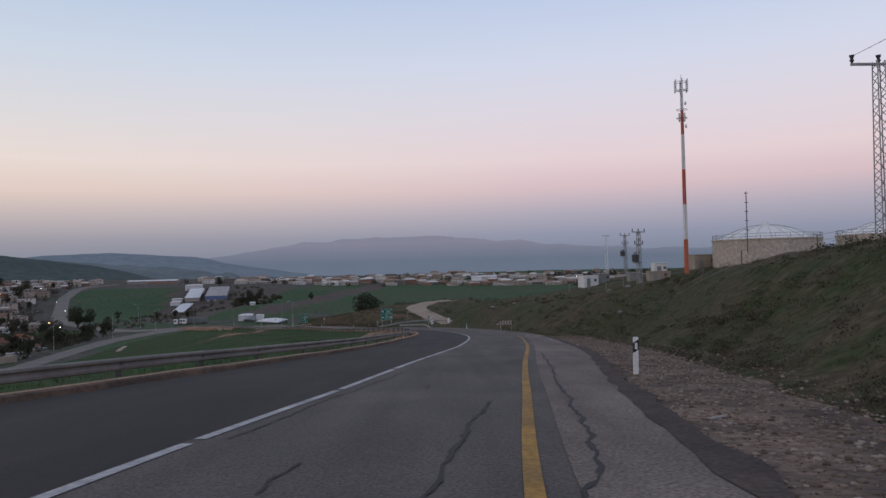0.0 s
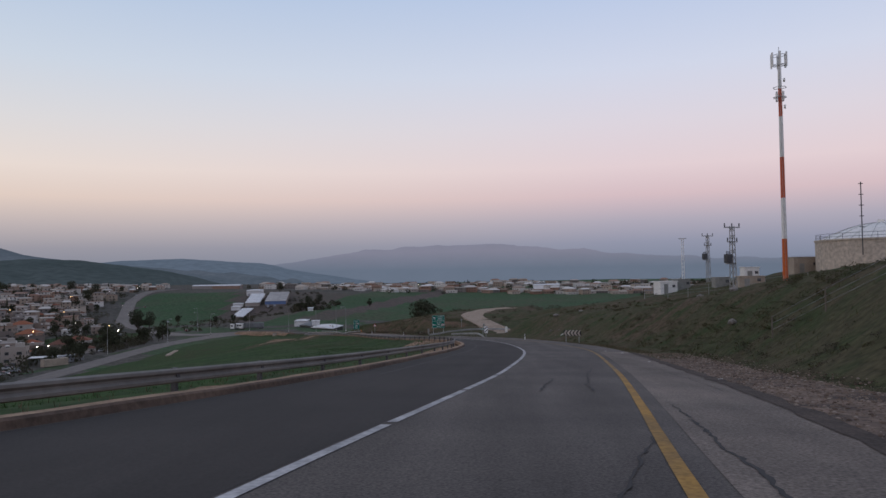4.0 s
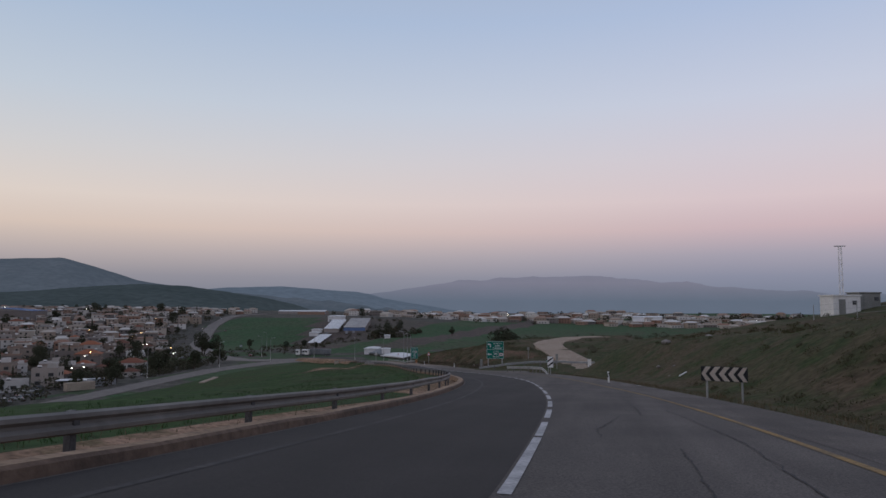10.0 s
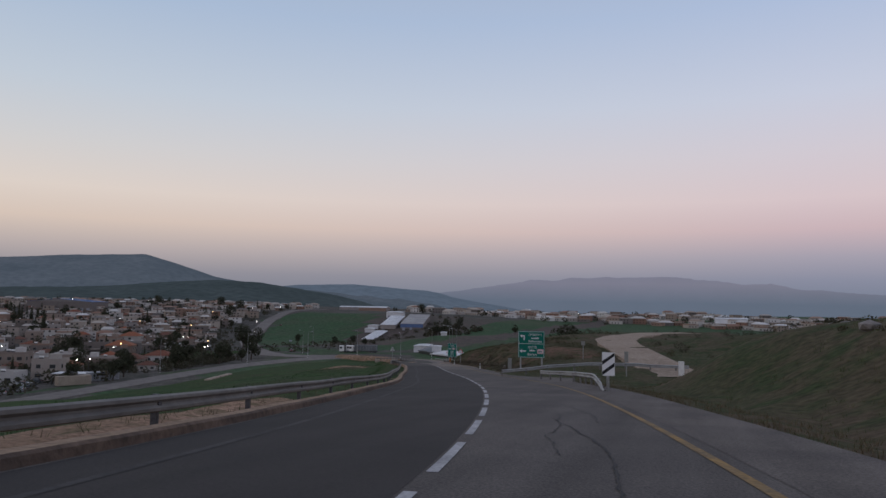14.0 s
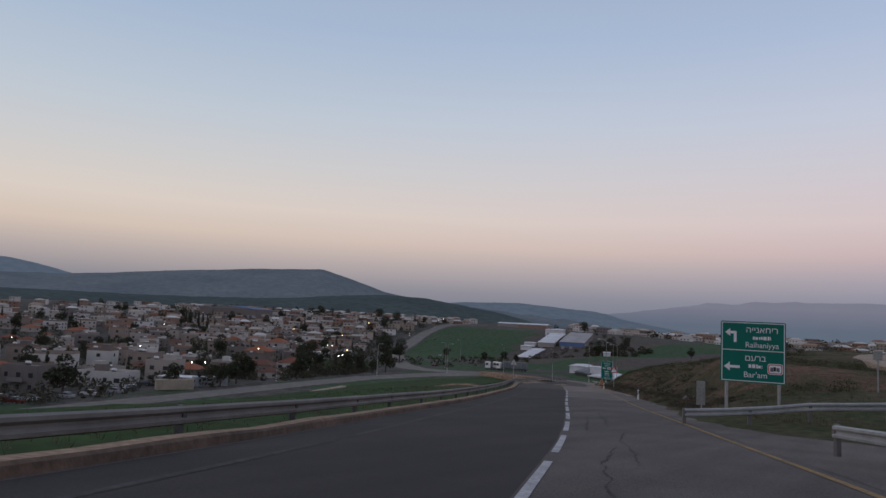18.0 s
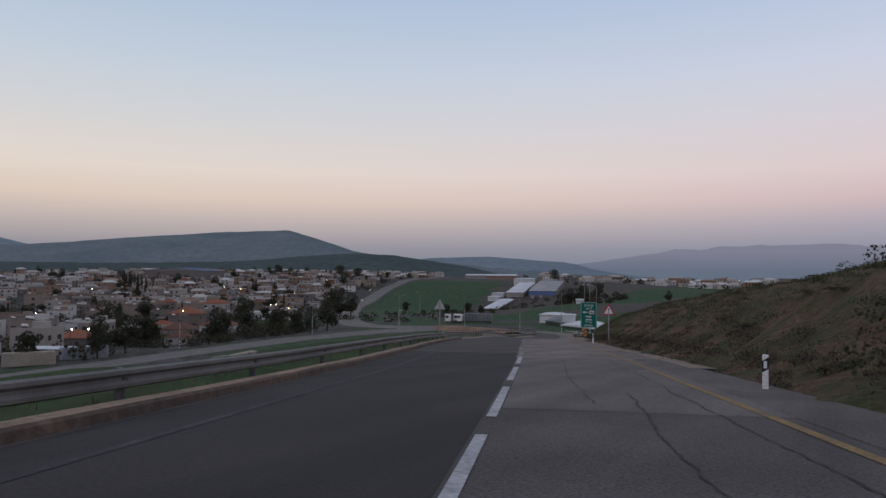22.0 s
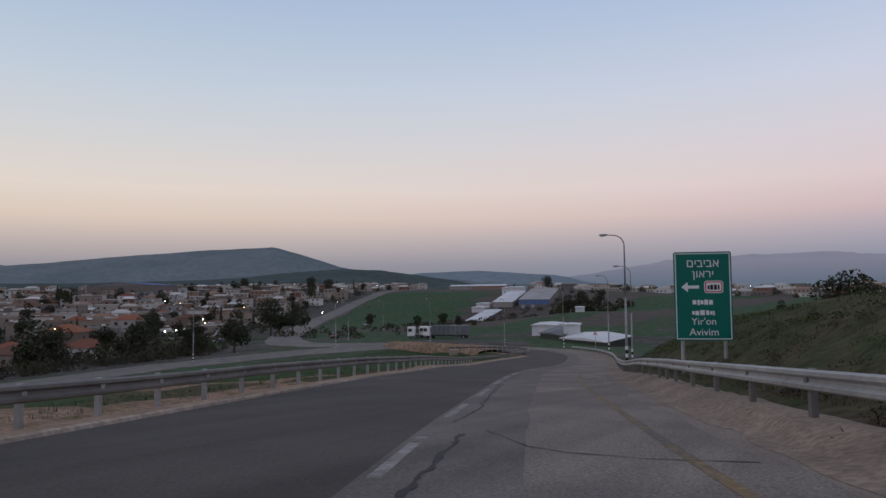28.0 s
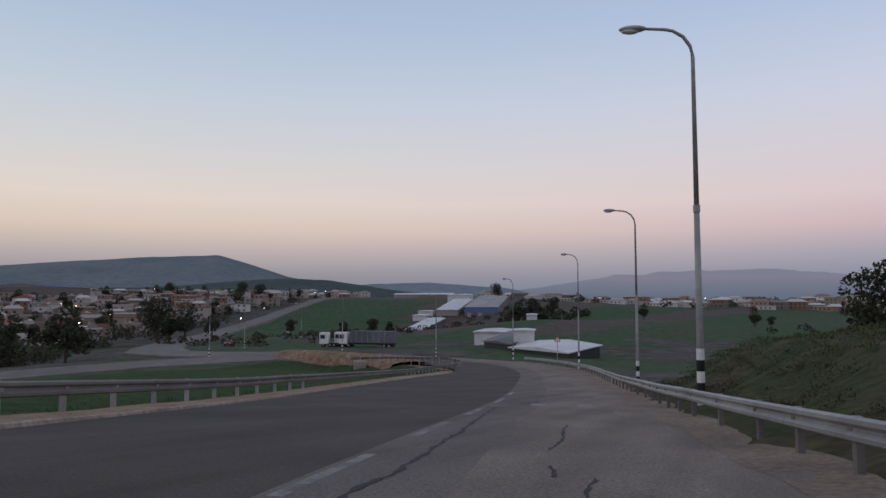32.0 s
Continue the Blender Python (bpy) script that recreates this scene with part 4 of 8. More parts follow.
guard_rail([at(s, RAIL_C(s), BERM(s)) for s in np.linspace(259.5, 396, 137)], -1, 2.0, "pale grey steel crash barrier beside the bank", post_w=0.13, post_mat="zinc_rail", mat="zinc")
bent = [(-3.84, 137.5), (-4.3, 140.5), (-5.3, 145.9), (-7.3, 153.5), (-9.95, 158.3), (-11.6, 161.3)]
flare = []
for (x0, y0), (x1, y1) in zip(bent, bent[1:]):
    for k in range(6):
        x, y = x0 + (x1 - x0) * k / 6, y0 + (y1 - y0) * k / 6
        q, l = station(x, y)
        flare.append(Vector((x, y, at(q, l).z - 0.66 * (1 - ramp(len(flare), 0, 13)))))
guard_rail(flare, -1, 2.0, "grey crash barrier with its end sloped down into the ground", post_w=0.16, post_mat="zinc_rail", mat="zinc")
cross = [Vector((-16.9, 170.0, 0)), Vector((-14.0, 171.4, 0)), Vector((-9.0, 173.3, 0)), Vector((-4.3, 175.0, 0)), Vector((0.5, 175.6, 0))]
fine = [a.lerp(b, k / 4) for a, b in zip(cross, cross[1:]) for k in range(4)] + [cross[-1]]
guard_rail([Vector((p.x, p.y, max(land(p.x, p.y), -13.2))) for p in fine], 1, 2.0, "short grey crash barrier beside the dirt track", post_w=0.13, mat="zinc", post_mat="zinc_rail")

# ---- kerbs ----
def kerb_strip(name, s0, s1, f, width, height, mat, label, step=1.5):
    rows = []
    n = int((s1 - s0) / step) + 1
    for i in range(n):
        s = s0 + (s1 - s0) * i / (n - 1)
        l = f(s)
        w = noise.noise((s * 0.2, 1, 2)) * 0.03
        h = height + noise.noise((s * 0.35, 7, 2)) * 0.03
        b = width(s)
        rows.append([at(s, l + 0.04, -0.1), at(s, l + w, h * 0.75), at(s, l - 0.06 + w, h), at(s, l - b + w * 2, h), at(s, l - b - 0.08, -0.15)])
    me = from_grid(rows, name=name)
    for k in (mat, "sand"):
        me.materials.append(M[k])
    me.polygons.foreach_set("material_index", [1 if i % 4 > 1 else 0 for i in range(len(me.polygons))])
    return tagged(new(name, me), label, "kerb", kind="structure")


kerb_strip("kerb", -30, 250, KERB, lambda s: 0.36 + 0.12 * noise.noise((s * 0.3, 4, 4)), 0.16, "kerb", "weathered brown concrete kerb under the crash barrier")
M["rubble"] = material("rubble", (0.285, 0.216, 0.165), 0.95, other=(0.175, 0.131, 0.1), scale=0.5, amount=0.9, grain=9, grain_amount=0.3, bump=0.5, bump_scale=16)
M["pale_concrete"] = material("pale_concrete", (0.43, 0.34, 0.275), 0.9, other=(0.28, 0.215, 0.17), scale=0.6, amount=0.9, grain=8, grain_amount=0.3, bump=0.5, bump_scale=15)
kerb_strip("kerb", 249, 362, KERB, lambda s: 0.5 + 0.6 * ramp(s, 288, 298) + 0.25 * noise.noise((s * 0.4, 4, 4)), 0.08, "pale_concrete", "broad pale concrete verge under the crash barrier")
ribbon("gravel", 206, 257, lambda s: EDGE(s) - 0.2 + 0.2 * noise.noise((s * 0.6, 4, 0)), lambda s: EDGE(s) + 0.55, 0.012, "rubble", 0.8, "narrow dusty gravel edge under the bank", "gravel", across=4)
def rubble_berm():
    """Dust and rubble heaped up under the barrier."""
    rows = []
    for s in np.arange(250, 400, 0.6):
        k = noise.noise((s * 0.5, 3, 0))
        e, r, b = EDGE(s), RAIL_C(s), BERM(s)
        cols = ((e - 0.45 + 0.3 * k, 0.011), (e - 0.1 + 0.2 * k, 0.02 + 0.15 * b), (e + 0.25, 0.03 + 0.75 * b), (r - 0.1, 0.05 + b), (r + 0.3, 0.05 + b), (r + 1.0, -0.05 + 0.3 * b), (r + 1.5, -0.35))
        rows.append([at(s, l, u + (0.05 * noise.noise((s * 1.3, l * 2.1, 5)) if 0 < i < 6 else 0)) for i, (l, u) in enumerate(cols)])
    me = from_grid(rows, name="gravel")
    me.flip_normals()
    me.materials.append(M["rubble"])
    tagged(new("gravel", me), "strip of brown rubble and dust under the barrier", "gravel", kind="structure")


rubble_berm()
ribbon("gravel", -30, 52, lambda s: EDGE(s) - 0.25 + 0.25 * noise.noise((s * 0.4, 0, 0)), lambda s: EDGE(s) + 2.7 + 0.6 * noise.noise((s * 0.3, 5, 0)), -0.03, "gravel", 0.8, "strip of stony brown gravel beside the shoulder", "gravel", across=6)


M["gravel_dark"] = material("gravel_dark", (0.085, 0.064, 0.052), 0.95, other=(0.05, 0.038, 0.032), scale=1.2, amount=0.9, grain=14, grain_amount=0.4, bump=0.7, bump_scale=22)
ribbon("gravel", -30, 60, lambda s: EDGE(s) - 0.12 + 0.14 * noise.noise((s * 0.9, 2, 0)), lambda s: EDGE(s) + 0.28 + 0.2 * noise.noise((s * 0.7, 8, 0)), 0.016, "gravel_dark", 0.5, "dark crumbling edge of the asphalt", "gravel", across=3)


# ---- marker posts ----
def marker_post(place, lean=0.0):
    e = thing("marker_post", "white plastic marker post with slanted black band", "marker post", "marker posts", Matrix.Translation(place) @ Matrix.Rotation(lean, 4, "Y"))
    part("body", boxed(-0.06, -0.035, -0.4, 0.06, 0.035, 0.97, bevel=0.012), "white_paint", e)
    bm = bmesh.new()
    vs = [bm.verts.new(p) for p in ((-0.062, -0.038, 0.6), (0.062, -0.038, 0.68), (0.062, -0.038, 0.92), (-0.062, -0.038, 0.84), (-0.062, 0.038, 0.6), (0.062, 0.038, 0.68), (0.062, 0.038, 0.92), (-0.062, 0.038, 0.84))]
    for f in ((0, 1, 2, 3), (7, 6, 5, 4), (1, 5, 6, 2), (4, 0, 3, 7), (3, 2, 6, 7), (4, 5, 1, 0)):
        bm.faces.new([vs[i] for i in f])
    part("band", bm, "black_paint", e, "black slanted band")
    part("reflector", boxed(-0.032, -0.045, 0.69, 0.032, -0.037, 0.84), "sign_white", e, "white reflector")
    return e


def foot(x, y, up=0.0):
    s, l = station(x, y)
    k = land(x, y)
    return Vector((x, y, k + up))


for x, y, ln in ((3.05, 16.9, 0.02), (2.1, 109.5, -0.02), (-26.3, 196.2, 0.01), (-41.3, 232.3, 0.03)):
    marker_post(foot(x, y), ln)


# ---- boards and signs ----
def plate(bm, w, h, t=0.02, r=0.05):
    """A rounded upright plate, its face at y = -t/2, centred on x and with its foot at z = 0."""
    pts = []
    for cx, cz, a0 in ((w / 2 - r, h - r, 0), (-w / 2 + r, h - r, 90), (-w / 2 + r, r, 180), (w / 2 - r, r, 270)):
        for k in range(4):
            a = math.radians(a0 + 30 * k)
            pts.append((cx + r * math.cos(a), cz + r * math.sin(a)))
    f = [bm.verts.new((x, -t / 2, z)) for x, z in pts]
    b = [bm.verts.new((x, t / 2, z)) for x, z in pts]
    bm.faces.new(f)
    bm.faces.new(b[::-1])
    for i in range(len(f)):
        j = (i + 1) % len(f)
        bm.faces.new((f[i], b[i], b[j], f[j]))
    bmesh.ops.recalc_face_normals(bm, faces=bm.faces[:])
    return bm


def poly(bm, pts, y=-0.02, t=0.004):
    f = [bm.verts.new((x, y, z)) for x, z in pts]
    b = [bm.verts.new((x, y + t, z)) for x, z in pts]
    bm.faces.new(f)
    bm.faces.new(b[::-1])
    for i in range(len(f)):
        j = (i + 1) % len(f)
        bm.faces.new((f[i], b[i], b[j], f[j]))
    bmesh.ops.recalc_face_normals(bm, faces=bm.faces[:])
    return bm


def lettering(text, size, x, z, parent, y=-0.02, mat="sign_white", stretch=1.0, name="lettering"):
    cu = bpy.data.curves.new("text", "FONT")
    cu.body, cu.size, cu.align_x, cu.extrude = text, size, "CENTER", 0.003
    ob = bpy.data.objects.new("text", cu)
    scene.collection.objects.link(ob)
    bpy.context.view_layer.update()
    me = bpy.data.meshes.new_from_object(ob)
    bpy.data.objects.remove(ob)
    me.transform(Matrix.Translation((x, y, z)) @ Matrix.Rotation(radians(90), 4, "X") @ Matrix.Diagonal((stretch, 1, 1, 1)))
    me.materials.clear()
    me.materials.append(M[mat])
    return part(name, me, None, parent)


def bars(parent, x, z, n, w, h, y=-0.02, mat="sign_white", seed=0):
    """Writing that cannot be read: a row of short bars."""
    rnd = random.Random(seed)
    bm = bmesh.new()
    cur = x - w / 2
    while cur < x + w / 2 - 0.02:
        k = rnd.uniform(0.5, 1.3) * w / n
        k = min(k, x + w / 2 - cur)
        box(bm, cur, y - 0.002, z + rnd.uniform(0, 0.15) * h, cur + k * 0.78, y + 0.002, z + h * rnd.uniform(0.7, 1.0))
        cur += k
    return part("lettering", bm, mat, parent)


def facing_pose(x, y, z, look_at_x, look_at_y):
    """A pose whose -y side looks at a place."""
    a = math.atan2(look_at_y - y, look_at_x - x) + math.pi / 2
    return Matrix.Translation((x, y, z)) @ Matrix.Rotation(a, 4, "Z")


def sign_posts(e, xs, bottom, top, r=0.05, mat="zinc"):
    for x in xs:
        part("post", tube(bmesh.new(), [(x, 0.06, bottom), (x, 0.06, top)], r, 10), mat, e, smooth=False)


M["sign_cream"] = material("sign_cream", (0.86, 0.77, 0.68), 0.4, scale=1, amount=0.15, grain_amount=0.05)


def chevron_board():
    z = land(6.6, 92.0)
    e = thing("chevron_board", "black board with cream arrowheads on two grey posts", "road sign", "", facing_pose(6.6, 92.0, z, 1.0, 66.0))
    w, h, b = 1.8, 0.6, -5.74 - z
    panel = part("panel", plate(bmesh.new(), w, h, 0.03, 0.03), "black_paint", e, "black panel")
    panel.location = (0, 0, b)
    pitch = w / 5
    for k in range(5):
        x = -w / 2 + pitch * k - 0.03
        t = pitch * 0.58
        bm = bmesh.new()
        q = 0.22
        pts = [(x + q, 0.01), (x + q + t, 0.01), (x + t, h / 2), (x + q + t, h - 0.01), (x + q, h - 0.01), (x, h / 2)]
        lim = [(min(max(px, -w / 2 + 0.02), w / 2 - 0.02), pz) for px, pz in pts]
        f = [bm.verts.new((px, -0.021, pz + b)) for px, pz in lim]
        bm.faces.new((f[0], f[1], f[2], f[5]))
        bm.faces.new((f[5], f[2], f[3], f[4]))
        bmesh.ops.solidify(bm, geom=bm.faces[:], thickness=0.004)
        part("arrowhead", bm, "sign_cream", e, "cream reflective arrowhead")
    sign_posts(e, (-0.68, 0.68), -0.4, b + h - 0.05, 0.04)


chevron_board()


def stripe_board(x, y, w, h, low, to, flip=1, mats=("sign_white", "black_paint"), label="white board with slanted black stripes on a post"):
    z = land(x, y)
    e = thing("hazard_board", label, "road sign", "hazard boards", facing_pose(x, y, z, *to))
    p = part("panel", plate(bmesh.new(), w, h, 0.03, 0.02), mats[0], e)
    p.location = (0, 0, low)
    for k in range(2):
        c = h * (0.2 + 0.45 * k)
        bm = bmesh.new()
        rise = w * 0.75 * flip
        pts = [(-w / 2 + 0.01, c - rise / 2), (w / 2 - 0.01, c + rise / 2), (w / 2 - 0.01, c + rise / 2 + h * 0.17), (-w / 2 + 0.01, c - rise / 2 + h * 0.17)]
        pts = [(px, min(max(pz, 0.01), h - 0.01) + low) for px, pz in pts]
        part("stripe", poly(bm, pts, -0.021), mats[1], e)
    sign_posts(e, (0.0,), -0.4, low + h * 0.6, 0.04)


stripe_board(-3.75, 138.0, 0.62, 1.16, 1.0, (-4.6, 118.0))
M["sign_orange"] = material("sign_orange", (0.75, 0.33, 0.14), 0.5, scale=1, amount=0.2)
stripe_board(-49.06, 254.1, 0.46, 0.82, 0.2, (-38, 214), mats=("sign_orange", "black_paint"), label="orange and black striped hazard board on a short post")


def small_plate(x, y, w, h, low, to, mat, label, name="sign_board", top_mark=None):
    z = land(x, y)
    e = thing(name, label, "road sign", "", facing_pose(x, y, z, *to))
    p = part("panel", plate(bmesh.new(), w, h, 0.025, 0.03), mat, e)
    p.location = (0, 0, low)
    sign_posts(e, (0.0,), -0.4, low + h * 0.7, 0.035)
    return e


e = small_plate(-4.5, 145.2, 0.48, 0.3, -9.35 - land(-4.5, 145.2), (-4.6, 118), "sign_white", "small white and green distance plate on a post")
low = -9.35 - land(-4.5, 145.2)
part("band", boxed(-0.225, -0.022, low + 0.015, 0.225, -0.014, low + 0.285), "sign_green", e, "green field")
bars(e, 0.0, low + 0.08, 3, 0.32, 0.15, seed=2, y=-0.026)
e = small_plate(-17.95, 178.0, 0.4, 1.15, 0.36, (-10, 151), "sign_back", "plain grey upright board on a post", "grey_board")
for o in e.children:
    if o.name.startswith("post"):
        o.location = (0.03, -0.12, 0)
small_plate(-0.2, 170.0, 0.5, 1.3, -12.0 - land(-0.2, 170.0), (-4, 122), "white_paint", "white board on a post beside the track", "white_board")
small_plate(-4.95, 168.5, 0.36, 0.95, -10.85 - land(-4.95, 168.5), (-4, 122), "sign_back", "narrow grey board on a thin post", "grey_board")
small_plate(-10.6, 182.5, 0.4, 0.45, 1.55, (-7, 132), "sign_back", "back of a small grey sign on a thin post", "road_sign")


def direction_sign(m, w, h, low, build, label):
    e = thing("direction_sign", label, "road sign", "direction signs", m)
    p = part("panel", plate(bmesh.new(), w, h, 0.05, 0.07), "sign_green", e, "green reflective panel")
    p.location = (0, 0, low)
    # white border line
    bm = bmesh.new()
    for x0, z0, x1, z1 in ((-w / 2 + 0.05, 0.05, w / 2 - 0.05, 0.085), (-w / 2 + 0.05, h - 0.085, w / 2 - 0.05, h - 0.05), (-w / 2 + 0.05, 0.05, -w / 2 + 0.085, h - 0.05), (w / 2 - 0.085, 0.05, w / 2 - 0.05, h - 0.05)):
        box(bm, x0, -0.034, low + z0, x1, -0.028, low + z1)
    part("border", bm, "sign_white", e, "thin white border")
    sign_posts(e, (-w / 2 + 0.28, w / 2 - 0.28), -0.5, low + h - 0.1, 0.075)
    build(e, w, h, low)
    return e


def arrow(e, x, z, size, bent=False):
    bm = bmesh.new()
    k = size
    poly(bm, [(x - 0.5 * k, z), (x - 0.14 * k, z + 0.3 * k), (x - 0.14 * k, z - 0.3 * k)], -0.032)
    if bent:
        poly(bm, [(x - 0.15 * k, z + 0.1 * k), (x + 0.32 * k, z + 0.1 * k), (x + 0.32 * k, z - 0.1 * k), (x - 0.15 * k, z - 0.1 * k)], -0.032)
        poly(bm, [(x + 0.12 * k, z - 0.09 * k), (x + 0.32 * k, z - 0.09 * k), (x + 0.32 * k, z - 0.75 * k), (x + 0.12 * k, z - 0.75 * k)], -0.032)
    else:
        poly(bm, [(x - 0.15 * k, z + 0.09 * k), (x + 0.5 * k, z + 0.09 * k), (x + 0.5 * k, z - 0.09 * k), (x - 0.15 * k, z - 0.09 * k)], -0.032)
    part("arrow", bm, "sign_white", e, "white arrow")


def shield(e, x, z, w, h, seed):
    p = part("road_shield", plate(bmesh.new(), w, h, 0.01, 0.1), "sign_white", e, "white road shield with red rim")
    p.location = (x, -0.033, z)
    q = part("rim", plate(bmesh.new(), w - 0.06, h - 0.06, 0.006, 0.08), "sign_red", e)
    q.location = (x, -0.037, z + 0.03)
    q = part("field", plate(bmesh.new(), w - 0.14, h - 0.14, 0.006, 0.06), "sign_white", e)
    q.location = (x, -0.041, z + 0.07)
    bars(e, x, z + 0.13, 4, w - 0.24, h - 0.26, -0.046, "black_paint", seed)


def build_first(e, w, h, low):
    part("divider", boxed(-w / 2 + 0.06, -0.034, low + h * 0.52, w / 2 - 0.06, -0.028, low + h * 0.52 + 0.035), "sign_white", e, "white dividing line")
    arrow(e, -0.92, low + 2.36, 0.62, bent=True)
    lettering("\u05d4\u05d9\u05d9\u05e0\u05d0\u05d7\u05d9\u05e8", 0.4, 0.4, low + 2.38, e, -0.034)
    bars(e, 0.4, low + 2.03, 5, 0.8, 0.2, -0.032, seed=3)
    lettering("Raihaniyya", 0.37, 0.4, low + 1.67, e, -0.034, stretch=0.95)
    arrow(e, -0.92, low + 0.72, 0.7)
    lettering("\u05dd\u05e2\u05e8\u05d1", 0.4, 0.12, low + 1.03, e, -0.034)
    bars(e, 0.12, low + 0.68, 4, 0.6, 0.2, -0.032, seed=5)
    lettering("Bar'am", 0.38, 0.12, low + 0.25, e, -0.034)
    shield(e, 0.98, low + 0.45, 0.66, 0.5, 4)


def build_second(e, w, h, low):
    lettering("\u05dd\u05d9\u05d1\u05d9\u05d1\u05d0", 0.44, 0.02, low + 2.86, e, -0.034)
    lettering("\u05df\u05d5\u05d0\u05e8\u05d9", 0.42, 0.02, low + 2.45, e, -0.034)
    arrow(e, -0.47, low + 2.08, 0.66)
    shield(e, 0.4, low + 1.84, 0.7, 0.48, 9)
    bars(e, 0.0, low + 1.38, 5, 0.8, 0.22, -0.032, seed=6)
    bars(e, 0.0, low + 0.98, 5, 0.85, 0.22, -0.032, seed=8)
    lettering("Yir'on", 0.38, 0.0, low + 0.62, e, -0.034)
    lettering("Avivim", 0.4, 0.0, low + 0.2, e, -0.034)


gz = land(-15.7, 178.55)
direction_sign(Matrix.Translation((-15.7, 178.55, gz)) @ Matrix.Rotation(radians(9.5), 4, "Z"), 2.87, 2.9, -11.55 - gz, build_first, "large green direction sign with white lettering on two posts")
gz = land(-54.8, 273.55)
direction_sign(Matrix.Translation((-54.8, 273.55, gz)) @ Matrix.Rotation(radians(18), 4, "Z"), 2.15, 3.45, -19.2 - gz, build_second, "tall green direction sign with white lettering on two posts")


M["bare_back"] = material("bare_back", (0.6, 0.58, 0.55), 0.6, other=(0.5, 0.48, 0.45), scale=2, amount=0.5)


def warning_triangle(x, y, top, to, face=True, side=0.98):
    z = land(x, y)
    e = thing("warning_sign", "red-bordered warning triangle on a grey post" if face else "grey back of a warning triangle on a post", "road sign", "", facing_pose(x, y, z, *to))
    h = side * 0.866
    low = top - z - h

    def tri(k, yy, mat, name, label=""):
        bm = bmesh.new()
        c = low + h / 3
        pts = [(math.sin(a) * h * 2 / 3 * k, c + math.cos(a) * h * 2 / 3 * k) for a in (0, -2.0944, 2.0944)]
        rounded = []
        for i in range(3):
            p, a, b = Vector(pts[i]), Vector(pts[i - 1]), Vector(pts[(i + 1) % 3])
            rounded += [p + (a - p).normalized() * 0.05, p + (a - p).normalized() * 0.015 + (b - p).normalized() * 0.015, p + (b - p).normalized() * 0.05]
        return part(name, poly(bm, [tuple(q) for q in rounded], yy, 0.01), mat, e, label)

    if face:
        tri(1.0, -0.02, "sign_red", "panel", "red rim")
        tri(0.72, -0.027, "sign_white", "field", "white field")
        bm = bmesh.new()
        poly(bm, [(-0.045, low + h * 0.6), (0.045, low + h * 0.6), (0.025, low + h * 0.3), (-0.025, low + h * 0.3)], -0.034)
        poly(bm, [(-0.035, low + h * 0.24), (0.035, low + h * 0.24), (0.035, low + h * 0.16), (-0.035, low + h * 0.16)], -0.034)
        part("mark", bm, "black_paint", e, "black exclamation mark")
    else:
        tri(1.0, -0.02, "bare_back", "panel")
    sign_posts(e, (0.0,), -0.4, low + h * 0.75, 0.045)
    if not face:
        for o in e.children:
            if o.name.startswith("post"):
                o.location = (0, -0.13, 0)


warning_triangle(-40.9, 235.1, -14.45, (-37, 212))
warning_triangle(-92.5, 385.6, -25.4, (-70, 300))
warning_triangle(-52.8, 229.1, -14.2, (-40, 212), face=False, side=0.9)


# ---- street lamps ----
def street_lamp_mesh(h=12.0, arm=1.4):
    e = thing("street_lamp", "tall grey steel street lamp with a black and white banded foot", "street lamp", "street lamps")
    pole = tube(bmesh.new(), [(0, 0, -0.6), (0, 0, 3.0), (0, 0, h * 0.5)], [0.11, 0.1, 0.085], 12)
    part("pole", pole, "zinc", e, smooth=True)
    part("collar", tube(bmesh.new(), [(0, 0, h * 0.5 - 0.1), (0, 0, h * 0.5 + 0.12)], 0.105, 12), "zinc", e)
    up = [(0, 0, h * 0.5), (0, 0, h - 1.2)] + [(-(1 - math.cos(a)) * 0.9, 0, h - 1.2 + math.sin(a) * 0.95) for a in (0.4, 0.8, 1.2, 1.5)] + [(-arm, 0, h - 0.2)]
    part("arm", tube(bmesh.new(), up, [0.08, 0.06, 0.055, 0.055, 0.05, 0.05, 0.045], 10), "zinc", e, smooth=True)
    hd = bmesh.new()
    bmesh.ops.create_uvsphere(hd, u_segments=14, v_segments=8, radius=0.5)
    bmesh.ops.transform(hd, matrix=Matrix.Translation((-arm - 0.38, 0, h - 0.19)) @ Matrix.Diagonal((0.86, 0.36, 0.22, 1)), verts=hd.verts[:])
    head = part("lamp_head", hd, "zinc", e, "grey lamp head, unlit", smooth=True)
    ds = bmesh.new()
    bmesh.ops.create_uvsphere(ds, u_segments=12, v_segments=6, radius=0.5)
    bmesh.ops.transform(ds, matrix=Matrix.Translation((-arm - 0.45, 0, h - 0.25)) @ Matrix.Diagonal((0.6, 0.3, 0.2, 1)), verts=ds.verts[:])
    part("lens", ds, "sign_white", head, "pale lens", smooth=True)
    for k in range(5):
        part("band", tube(bmesh.new(), [(0, 0, 0.02 + k * 0.34), (0, 0, 0.02 + (k + 1) * 0.34)], 0.118, 12), "white_paint" if k % 2 == 0 else "black_paint", e)
    return e


lamp = street_lamp_mesh()


def lamp_pose(x, y, to_x, to_y, k=1.0):
    """A lamp at a place, its arm over the road; k: height against the first one's."""
    a = math.atan2(to_y - y, to_x - x)
    return Matrix.Translation((x, y, land(x, y))) @ Matrix.Rotation(a + math.pi, 4, "Z") @ Matrix.Diagonal((1, 1, k, 1))


